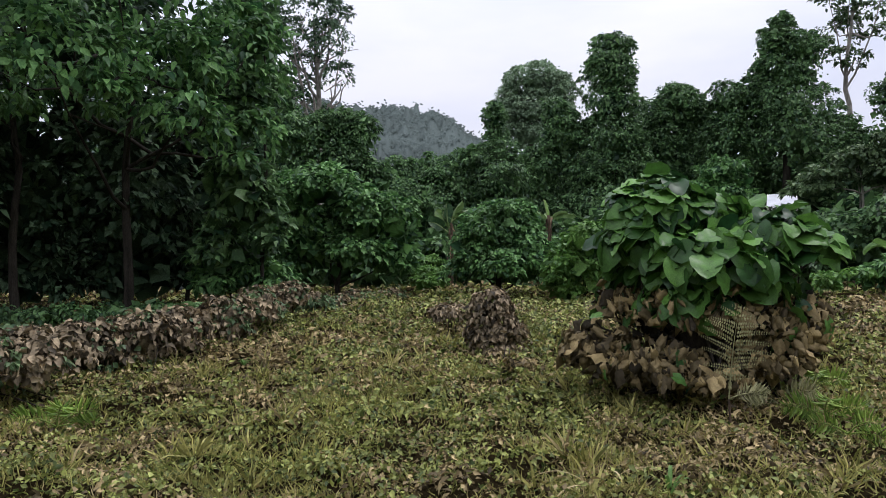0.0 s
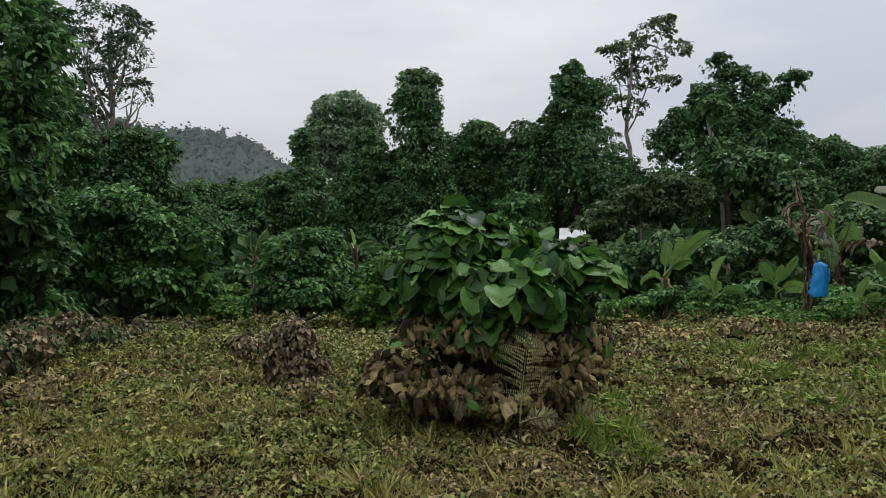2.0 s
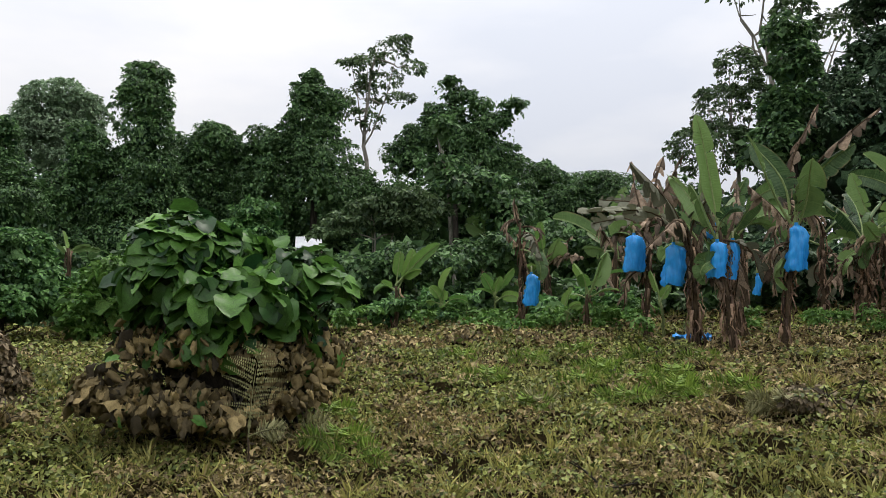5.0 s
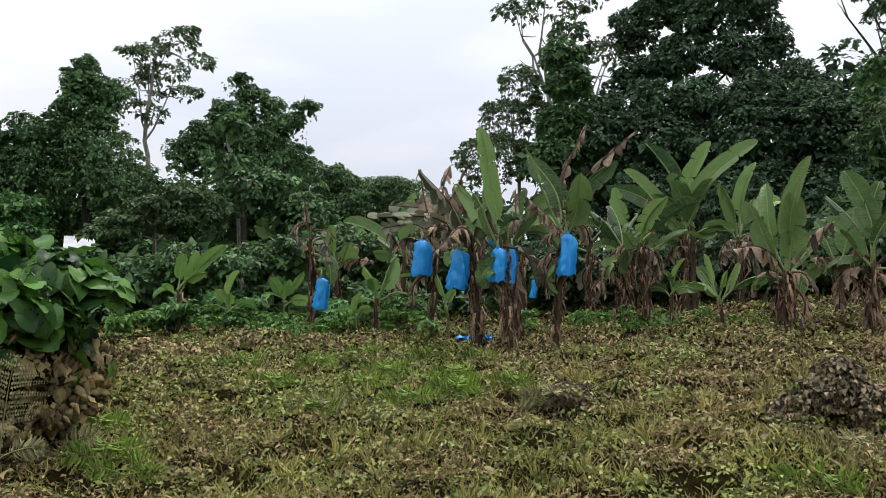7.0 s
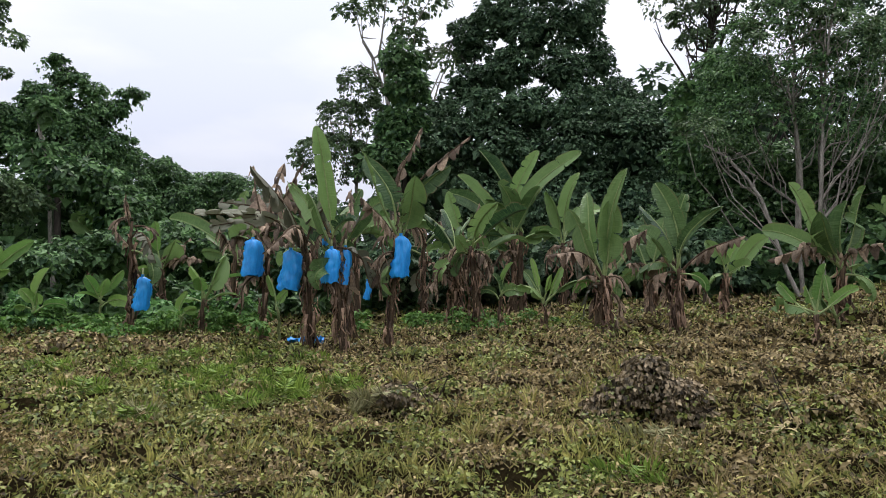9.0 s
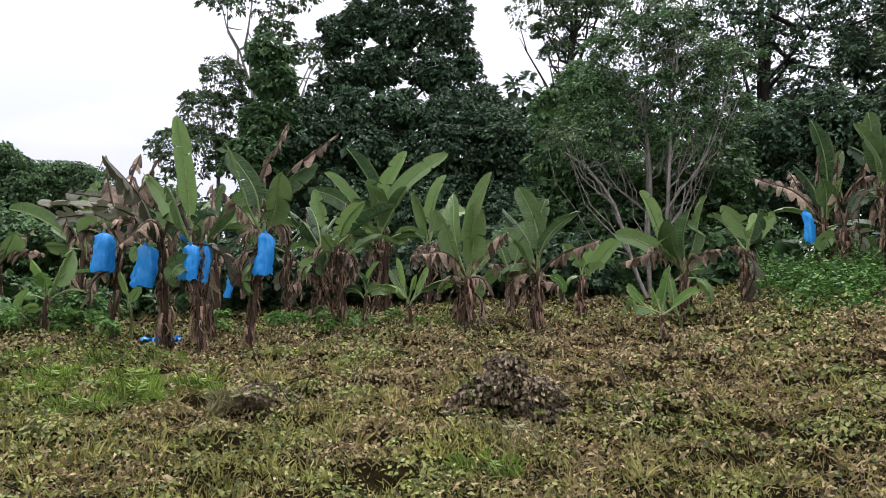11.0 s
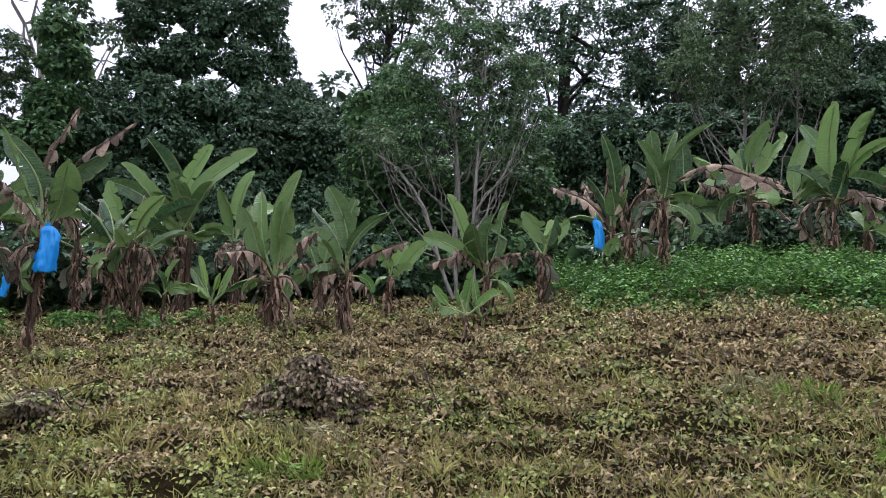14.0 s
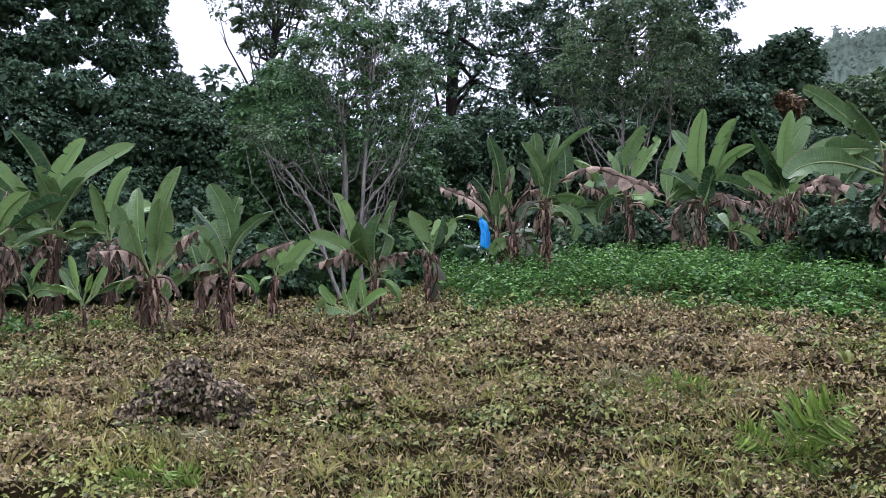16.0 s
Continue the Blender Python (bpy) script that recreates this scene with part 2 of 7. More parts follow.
def ground_z(x, y):
    """The slope with the tussocks of the cleared floor on it."""
    r = np.hypot(x, y)
    lumps = np.sin(4.1 * x + 2.3 * y + 1.0) * np.sin(3.7 * y - 1.9 * x + 0.4) + 0.7 * np.sin(7.3 * x - 5.1 * y) * np.sin(6.1 * y + 4.4 * x + 2.0)
    return slope_z(x, y) + 0.065 * lumps * np.clip((r - 3) / 2, 0, 1) * np.clip((19 - r) / 4, 0, 1)


def spot(az, r, up=0.0):
    """A place on the ground at a bearing (degrees, clockwise from north) and range (metres) from the clearing's middle."""
    x, y = r * math.sin(radians(az)), r * math.cos(radians(az))
    return Vector((x, y, float(ground_z(x, y)) + up))


def aloft(az, el, r):
    """A place at a bearing and an elevation seen from eye height in the clearing's middle."""
    return Vector((r * math.sin(radians(az)), r * math.cos(radians(az)), 1.6 + r * math.tan(radians(el))))


def np_mesh(name, verts, polys, uv=None):
    """A mesh from arrays: verts (n, 3), polys a list of (m, k) index arrays."""
    verts = np.asarray(verts, dtype=np.float32)
    me = bpy.data.meshes.new(name)
    me.vertices.add(len(verts))
    me.vertices.foreach_set("co", verts.ravel())
    polys = [np.asarray(p, dtype=np.int32) for p in polys if len(p)]
    loops = np.concatenate([p.ravel() for p in polys])
    counts = np.concatenate([np.full(len(p), p.shape[1], dtype=np.int32) for p in polys])
    me.loops.add(len(loops))
    me.loops.foreach_set("vertex_index", loops)
    me.polygons.add(len(counts))
    me.polygons.foreach_set("loop_start", np.concatenate(([0], np.cumsum(counts)[:-1])).astype(np.int32))
    if uv is not None:
        layer = me.uv_layers.new(name="UVMap")
        layer.data.foreach_set("uv", np.asarray(uv, dtype=np.float32)[loops].ravel())
    me.update(calc_edges=True)
    return me


def put(name, me, material, parent=None, smooth=False):
    """Links a mesh as one object, a part where it has a parent."""
    me.materials.append(material)
    if smooth:
        me.polygons.foreach_set("use_smooth", np.ones(len(me.polygons), dtype=bool))
    ob = new(name, me)
    ob.parent = parent
    return ob


def thing(name, place, label, category, group="", kind=""):
    """An empty at the base of a thing, with its tags."""
    ob = new(name)
    ob.empty_display_size = 0.2
    ob.location = place
    return tagged(ob, label, category, group, kind)


class Pile:
    """Collects pieces of one mesh."""

    def __init__(self):
        self.v, self.p, self.uv, self.n = [], {}, [], 0

    def add(self, verts, polys, uv=None):
        verts = np.asarray(verts, dtype=np.float32)
        for p in polys:
            p = np.asarray(p, dtype=np.int64)
            if len(p):
                self.p.setdefault(p.shape[1], []).append(p + self.n)
        self.v.append(verts)
        if uv is not None:
            self.uv.append(np.asarray(uv, dtype=np.float32))
        self.n += len(verts)

    def mesh(self, name):
        return np_mesh(name, np.concatenate(self.v), [np.concatenate(p) for p in self.p.values()], np.concatenate(self.uv) if self.uv else None)


def unit(a):
    return a / np.maximum(np.linalg.norm(a, axis=-1, keepdims=True), 1e-9)


def tube(points, radii, sides=7):
    """A tapered tube along points."""
    p, n = np.asarray([tuple(q) for q in points], dtype=float), len(points)
    d = unit(np.gradient(p, axis=0))
    ref = np.where(np.abs(d[:, 2:3]) > 0.9, [[1.0, 0, 0]], [[0, 0, 1.0]])
    a = unit(np.cross(d, ref))
    for i in range(1, n):
        a[i] = unit(a[i - 1] - d[i] * (a[i - 1] @ d[i]))
    b = np.cross(d, a)
    t = np.linspace(0, 2 * np.pi, sides, endpoint=False)
    ring = a[:, None] * np.cos(t)[None, :, None] + b[:, None] * np.sin(t)[None, :, None]
    v = (p[:, None] + ring * np.asarray(radii, dtype=float)[:, None, None]).reshape(-1, 3)
    i, k = np.meshgrid(np.arange(n - 1), np.arange(sides), indexing="ij")
    quads = np.stack([i * sides + k, i * sides + (k + 1) % sides, (i + 1) * sides + (k + 1) % sides, (i + 1) * sides + k], -1).reshape(-1, 4)
    return v, [quads, np.array([np.arange(sides) + (n - 1) * sides])]


def bend(a, b, sag, steps, rng, wobble=0.0):
    """Points from a to b with a bow and a wobble."""
    a, b, t = np.array(a, float), np.array(b, float), np.linspace(0, 1, steps)[:, None]
    p = a + (b - a) * t + np.array(sag) * (4 * t * (1 - t))
    if wobble:
        p[1:-1] += rng.normal(0, wobble, (steps - 2, 3))
    return p


# leaf outlines: along, across, off the plane
DIAMOND = (np.array([(0, 0, 0), (0.42, -0.5, 0.10), (0.42, 0.5, 0.10), (1, 0, -0.12)]), [np.array([(0, 1, 3), (0, 3, 2)])])
OVATE = (np.array([(0, 0, 0), (0.24, -0.38, 0.08), (0.60, -0.36, 0.07), (1, 0, -0.16), (0.60, 0.36, 0.07), (0.24, 0.38, 0.08), (0.45, 0, -0.01)]), [np.array([(0, 1, 6), (6, 2, 3), (6, 3, 4), (0, 6, 5)]), np.array([(1, 2, 6, 6)])[:, :3], np.array([(6, 4, 5)])])
SWORD = (np.array([(0, -0.5, 0), (0, 0.5, 0), (0.55, 0.4, 0.0), (0.55, -0.4, 0.0), (1, 0, -0.25)]), [np.array([(0, 1, 2, 3)]), np.array([(3, 2, 4)])])
CURLED = (np.array([(0, 0, 0), (0.35, -0.42, 0.22), (0.45, 0.0, -0.03), (0.35, 0.42, 0.16), (0.75, -0.2, -0.05), (1, 0.1, -0.34)]),
          [np.array([(0, 1, 4, 2)]), np.array([(2, 4, 5), (0, 2, 3)])])
WILTED = (np.array([(0, 0, 0), (0.28, -0.46, 0.20), (0.45, 0, -0.03), (0.28, 0.46, 0.15), (0.74, -0.34, -0.02), (0.74, 0.30, 0.02), (1, 0.06, -0.34)]),
          [np.array([(0, 1, 4, 2), (0, 2, 5, 3)]), np.array([(2, 4, 6), (2, 6, 5)])])
UP = np.array([0, 0, 1.0])


def leaf_cloud(pile, pos, facing, tip, size, width, shape):
    """Adds one leaf for each place: facing is the normal, tip the way that it points."""
    n = unit(facing)
    t = unit(tip - n * np.sum(tip * n, axis=1, keepdims=True))
    b = np.cross(n, t)
    tv, tf = shape
    size = np.broadcast_to(np.asarray(size, float), (len(pos),))[:, None, None]
    v = pos[:, None] + size * (tv[None, :, 0:1] * t[:, None] + tv[None, :, 1:2] * width * b[:, None] + tv[None, :, 2:3] * n[:, None])
    base = (np.arange(len(pos)) * len(tv))[:, None, None]
    pile.add(v.reshape(-1, 3), [(base + f[None]).reshape(-1, f.shape[1]) for f in tf])


def hull(centre, radii, rng, shrink):
    """A lumpy inner mass of foliage that closes a dense crown."""
    rows, cols = 8, 14
    th, ph = np.linspace(0.08, np.pi - 0.08, rows), np.linspace(0, 2 * np.pi, cols, endpoint=False)
    d = np.stack([np.sin(th)[:, None] * np.cos(ph), np.sin(th)[:, None] * np.sin(ph), np.cos(th)[:, None] + 0 * ph], -1)
    v = np.array(centre) + d * np.array(radii) * shrink * rng.uniform(0.6, 1.1, (rows, cols, 1))
    i, k = np.meshgrid(np.arange(rows - 1), np.arange(cols), indexing="ij")
    q = np.stack([i * cols + k, (i + 1) * cols + k, (i + 1) * cols + (k + 1) % cols, i * cols + (k + 1) % cols], -1).reshape(-1, 4)
    return v.reshape(-1, 3), [q]


def foliage(pile, blobs, size, rng, cover=1.2, width=0.62, clump=0.45, droop=0.7, lift=0.55, inner=0.72, shape=DIAMOND, low=-0.75, home=(0.0, 0.0)):
    """Leaves in sprays over lumpy masses. blobs: (centre, radii)."""
    cs, rs = np.array([tuple(c) for c, _ in blobs]), np.array([tuple(r) for _, r in blobs])
    for k, (c, r) in enumerate(zip(cs, rs)):
        area = 4 * np.pi * (((r[0] * r[1]) ** 1.6 + (r[0] * r[2]) ** 1.6 + (r[1] * r[2]) ** 1.6) / 3) ** (1 / 1.6)
        count = int(cover * area / (size * size * width * 0.5))
        per = int(np.clip(2.6 * clump * clump / (size * size * width * 0.5), 6, 60))

        # rounded sub-crowns that make up the mass
        number = int(np.clip(5 + 2.2 * (r[0] + r[2]) / clump, 7, 20))
        way = unit(rng.normal(size=(number, 3)))
        way[:, 2] = np.where(way[:, 2] < -0.55, -way[:, 2], way[:, 2])
        part = rng.uniform(0.36, 0.58, number)
        heart = c + way * r * (1.02 - part)[:, None]

        def place(n):
            pick = rng.choice(number, int(n * 2.3), p=part ** 2 / np.sum(part ** 2))
            d = unit(rng.normal(size=(len(pick), 3)))
            away = np.sum(d * way[pick], axis=1)
            keep = (away > -0.3) & (d[:, 2] > low)
            # sparser on the side that is turned from the clearing
            keep &= (rng.uniform(0, 1, len(d)) < 0.4) | (np.sum((d * r)[:, :2] * home, axis=1) > -0.25 * r[0])
            d, pick = d[keep], pick[keep]
            p = heart[pick] + d * r * (part[pick] * rng.uniform(0.82, 1.06, len(d)))[:, None]
            keep = np.ones(len(p), bool)
            for h in range(number):
                keep &= (pick == h) | (np.linalg.norm((p - heart[h]) / (r * part[h]), axis=1) > 0.78)
            for k2, (c2, r2) in enumerate(zip(cs, rs)):
                if k2 != k:
                    keep &= np.linalg.norm((p - c2) / r2, axis=1) > 0.72
            return p[keep], unit(d[keep] + 0.35 * way[pick[keep]])

        mid, d = place(max(8, int(0.75 * count / per)))
        if len(mid):
            pick = np.repeat(np.arange(len(mid)), per)
            grow = rng.uniform(0.6, 1.3, len(mid))[pick][:, None]
            v = unit(rng.normal(size=(len(pick), 3)) + 0.6 * d[pick])
            v[:, 2] = np.where(v[:, 2] < -0.2, -v[:, 2], v[:, 2])
            pos = mid[pick] + (v * np.array([1, 1, 0.8]) - UP * 0.3) * 0.62 * clump * grow * rng.uniform(0.6, 1.05, (len(pick), 1))
            facing = v * 0.6 * (1 - lift) + d[pick] * 0.4 * (1 - lift) + UP * lift + rng.normal(0, 0.42, (len(pick), 3))
            tip = v * np.array([1, 1, 0]) + d[pick] * 0.4 - UP * droop * 0.8 + rng.normal(0, 0.35, (len(pick), 3))
            leaf_cloud(pile, pos, facing, tip, size * rng.uniform(0.6, 1.25, len(pick)), width, shape)
        pos, d = place(int(0.6 * count))
        if len(pos):
            pos = c + (pos - c) * rng.uniform(0.8, 1.0, (len(pos), 1))
            facing = d * (1 - lift) + UP * lift + rng.normal(0, 0.3, (len(pos), 3))
            leaf_cloud(pile, pos, facing, d * 0.6 - UP * droop + rng.normal(0, 0.4, (len(pos), 3)), size * rng.uniform(0.6, 1.2, len(pos)), width, shape)
        if inner:
            pile.add(*hull(c, r, rng, 0.72 * inner))
            n = int(np.clip(30 * (np.min(r) / (2.2 * size)) ** 2, 24, 240))
            pos = c + unit(rng.normal(size=(n, 3))) * r * (inner * 1.12 * rng.uniform(0.45, 1.0, (n, 1)) ** 0.5)
            leaf_cloud(pile, pos, rng.normal(0, 1, (n, 3)) + 0.5 * UP, rng.normal(0, 1, (n, 3)) - UP * 0.6, 2.0 * size * rng.uniform(0.7, 1.3, n), 0.8, DIAMOND)


# ---- ground ----
def ground():
    rad = np.concatenate([[0.4, 1, 2, 3], np.arange(3.5, 16, 0.16), np.arange(16, 24, 0.3), np.arange(24, 60, 2), [70, 90, 120, 180, 300, 600, 1200, 2500]])
    ang = np.radians(np.arange(0, 360, 1.2))
    x, y = rad[:, None] * np.sin(ang), rad[:, None] * np.cos(ang)
    v = np.concatenate([np.stack([x, y, ground_z(x, y)], -1).reshape(-1, 3), [[0, 0, 0]]])
    n, m = len(rad), len(ang)
    i, k = np.meshgrid(np.arange(n - 1), np.arange(m), indexing="ij")
    q = np.stack([i * m + k, (i + 1) * m + k, (i + 1) * m + (k + 1) % m, i * m + (k + 1) % m], -1).reshape(-1, 4)[:, ::-1]
    c = np.arange(m)
    tri = np.stack([np.full(m, n * m), (c + 1) % m, c], -1)
    tagged(put("ground", np_mesh("ground", v, [q, tri]), SOIL, smooth=True), "soil under leaf litter, darkened for the shade between leaves", "ground", kind="structure")


ground()


def waves(x, y, scale, seed):
    """Smooth patches between about -1 and 1."""
    rng, out = np.random.default_rng(seed), 0
    for _ in range(9):
        a, f, p = rng.uniform(0, 2 * np.pi), rng.uniform(0.5, 1.8) / scale, rng.uniform(0, 2 * np.pi)
        out = out + np.sin(2 * np.pi * f * (x * math.cos(a) + y * math.sin(a)) + p)
    return out / 3.2


def scatter(n, r0, r1, rng, a0=-44, a1=138):
    r = np.sqrt(rng.uniform(r0 * r0, r1 * r1, n))
    a = np.radians(rng.uniform(a0, a1, n))
    return r * np.sin(a), r * np.cos(a), np.degrees(a), r


def dryness(x, y, az, r):
    """Share of dead leaves: sprayed, browned bands, greener tongues."""
    d = 0.50 + 0.26 * waves(x, y, 3.5, 5) + 0.18 * waves(x, y, 1.0, 6)
    d += 0.32 * np.exp(-(((az - 80) / 30) ** 2) - ((r - 13.2) / 2.6) ** 2)
    d += 0.25 * np.exp(-(((az - 110) / 18) ** 2) - ((r - 12.0) / 2.0) ** 2)
    d -= 0.38 * np.exp(-(((az - 47) / 11) ** 2) - ((r - 12.5) / 2.5) ** 2)
    d -= 0.25 * np.exp(-(((az - 30) / 9) ** 2) - ((r - 16) / 4) ** 2)
    d -= 0.30 * np.exp(-(((az - 2) / 14) ** 2) - ((r - 18) / 4) ** 2)
    d -= 0.14 * np.exp(-(((az - 8) / 26) ** 2) - ((r - 9) / 4.5) ** 2)
    return d - 0.12 * np.clip((10 - r) / 3, 0, 1)


def ground_cover():
    rng = np.random.default_rng(11)
    green, dead, grass, straw = Pile(), Pile(), Pile(), Pile()
    # a carpet of small leaves
    for r0, r1, n, size in ((5.0, 7.5, 42000, 0.046), (7.5, 10.5, 56000, 0.055), (10.5, 15, 52000, 0.075), (15, 24, 24000, 0.125)):
        x, y, az, r = scatter(n, r0, r1, rng)
        dry = dryness(x, y, az, r)
        is_dead = rng.uniform(0, 1, n) < 0.5 + 1.5 * (dry - 0.5)
        bulk = np.clip(0.35 + 0.45 * waves(x, y, 1.8, 9) + 0.45 * waves(x, y, 0.6, 14), 0, 1.5)
        pos = np.stack([x, y, ground_z(x, y) + rng.uniform(0, 1, n) ** 1.6 * (0.03 + 0.17 * bulk)], -1)
        facing = UP * 0.6 + rng.normal(0, 0.5, (n, 3))
        tip = rng.normal(0, 1, (n, 3)) * np.array([1, 1, 0.3]) - UP * 0.15
        s = size * rng.uniform(0.5, 1.5, n) ** 1.2
        flat = rng.uniform(0, 1, n) < 0.6
        few = rng.uniform(0, 1, n) < 0.35 + 0.5 * np.clip((r - 7) / 4, 0, 1) + 0.45 * np.clip((25 - az) / 20, 0, 1)
        for mask, pile, shape, w in ((~is_dead & few, green, DIAMOND, 0.62), (is_dead & flat, dead, DIAMOND, 0.5), (is_dead & ~flat, dead, CURLED, 0.75)):
            leaf_cloud(pile, pos[mask], facing[mask], tip[mask], s[mask] * (1.15 if pile is dead else 1), w, shape)
    # tussocks: knots of creeper, withered or green, standing over the carpet
    n = 1900
    x, y, az, r = scatter(n, 5.6, 18.5, rng)
    wide = rng.uniform(0.10, 0.40, n) * np.clip(0.55 + r / 22, 0, 1.3)
    high = wide * rng.uniform(0.35, 0.8, n)
    share = np.clip(0.5 + 1.7 * (dryness(x, y, az, r) - 0.55), 0.06, 0.94)
    for k in range(n):
        m = int(26 + 290 * wide[k] / (0.7 + 0.06 * r[k]))
        d = unit(rng.normal(size=(m, 3)))
        d[:, 2] = np.abs(d[:, 2])
        p = np.array([x[k], y[k], ground_z(x[k], y[k])]) + d * np.array([wide[k], wide[k], high[k]]) * rng.uniform(0.6, 1.08, (m, 1))
        facing = d * 0.7 + UP * 0.25 + rng.normal(0, 0.3, (m, 3))
        tip = d * np.array([1, 1, 0]) * 0.8 - UP * 0.5 + rng.normal(0, 0.45, (m, 3))
        s = (0.028 + 0.0031 * r[k]) * rng.uniform(0.6, 1.4, m)
        brown = rng.uniform(0, 1, m) < (0.88 if rng.uniform() < share[k] else 0.14)
        leaf_cloud(green, p[~brown], facing[~brown], tip[~brown], s[~brown], 0.66, DIAMOND)
        leaf_cloud(dead, p[brown], facing[brown], tip[brown], s[brown] * 1.1, 0.66, CURLED)
    # single blades, and blades in tufts
    blades = []
    for r0, r1, n, size in ((5.0, 7.5, 40000, 0.085), (7.5, 10.5, 56000, 0.095), (10.5, 16, 24000, 0.115), (16, 24, 7000, 0.19)):
        x, y, az, r = scatter(n, r0, r1, rng)
        lush = 0.55 + 0.6 * waves(x, y, 2.4, 21)
        keep = rng.uniform(0, 1, n) < 0.2 + 0.8 * np.clip(lush, 0, 1)
        n = keep.sum()
        blades.append((x[keep], y[keep], rng.normal(0, 1.1, (n, 3)), size * rng.uniform(0.45, 1.5, n)))
    x, y, az, r = scatter(1500, 5.4, 13, rng)
    keep = rng.uniform(0, 1, 1500) < np.clip(0.45 + 0.6 * waves(x, y, 2.4, 21), 0, 1)
    for x0, y0 in zip(x[keep], y[keep]):
        m, lean = 16, rng.normal(0, 0.75, (16, 3))
        blades.append((x0 + 0.035 * lean[:, 0], y0 + 0.035 * lean[:, 1], lean, rng.uniform(0.10, 0.26) * rng.uniform(0.6, 1.2, m)))
    x, y = np.concatenate([q[0] for q in blades]), np.concatenate([q[1] for q in blades])
    lean, s = np.concatenate([q[2] for q in blades]) * np.array([1, 1, 0]), np.concatenate([q[3] for q in blades])
    az, r, n = np.degrees(np.arctan2(x, y)), np.hypot(x, y), len(x)
    pos = np.stack([x, y, ground_z(x, y)], -1)
    tip, facing = UP + lean, rng.normal(0, 1, (n, 3)) * np.array([1, 1, 0.2]) + 0.4 * lean
    dry = rng.uniform(0, 1, n) < 0.02 + 0.5 * dryness(x, y, az, r) + 0.2 * np.clip((az - 70) / 15, 0, 1)
    leaf_cloud(grass, pos[~dry], facing[~dry], tip[~dry], s[~dry], 0.10, SWORD)
    leaf_cloud(straw, pos[dry], facing[dry], tip[dry] - UP * 0.55, s[dry], 0.09, SWORD)
    # the trodden ground underfoot and the far side of the clearing
    for r0, r1, a0, a1, n, size in ((0.3, 4.3, -180, 180, 18000, 0.078), (4.1, 12, 137, 316, 15000, 0.15), (12, 26, 137, 316, 9000, 0.34)):
        x, y, az, r = scatter(n, r0, r1, rng, a0, a1)
        is_dead = rng.uniform(0, 1, n) < dryness(x, y, az, r)
        pos = np.stack([x, y, ground_z(x, y) + rng.uniform(0.01, 0.12, n)], -1)
        facing, tip = UP * 0.9 + rng.normal(0, 0.35, (n, 3)), rng.normal(0, 1, (n, 3)) * np.array([1, 1, 0.3])
        for mask, pile in ((~is_dead, green), (is_dead, dead)):
            leaf_cloud(pile, pos[mask], facing[mask], tip[mask], size * rng.uniform(0.5, 1.4, mask.sum()), 0.45, DIAMOND)
    for pile, name, mat, label in ((green, "creeper_leaves", COVER, "low green creeper leaves spread over the clearing"), (dead, "leaf_litter", DEAD, "dead brown curled leaves littering the clearing"),
                                   (grass, "grass", GRASS, "short yellowish green grass between the creepers"), (straw, "dry_grass", STRAW, "dry straw coloured grass blades on the ground")):
        tagged(put(name, pile.mesh(name), mat), label, "ground cover", kind="stuff")


ground_cover()


def green_mat():
    """A knee-high bank of bright creeper on the eastern rise."""
    rng, pile = np.random.default_rng(4), Pile()
    n = 84000
    x, y, az, r = scatter(n, 14.2, 20.5, rng, 91.5, 140)
    edge = 15.2 + 2.2 * np.clip((99 - az) / 7, 0, 1) ** 1.5 - 1.2 * np.clip((az - 104) / 14, 0, 1) + 0.5 * waves(x, y, 2.2, 3)
    keep = (r > edge) & (r < 20.3)
    x, y, r, edge = x[keep], y[keep], r[keep], edge[keep]
    n = len(x)
    high = np.clip((r - edge) / 1.2, 0, 1) * (0.46 + 0.2 * waves(x, y, 1.6, 8) + 0.16 * waves(x, y, 0.5, 18)) + 0.05
    pos = np.stack([x, y, ground_z(x, y) + high * rng.uniform(0.1, 1.05, n) ** 0.6], -1)
    leaf_cloud(pile, pos, UP * 0.9 + rng.normal(0, 0.32, (n, 3)), rng.normal(0, 1, (n, 3)) - UP * 0.3, 0.088 * rng.uniform(0.5, 1.4, n), 0.72, DIAMOND)
    tagged(put("creeper_bank", pile.mesh("creeper_bank"), BANK), "bright green creeping vine covering a low bank", "creeper", kind="stuff")


green_mat()


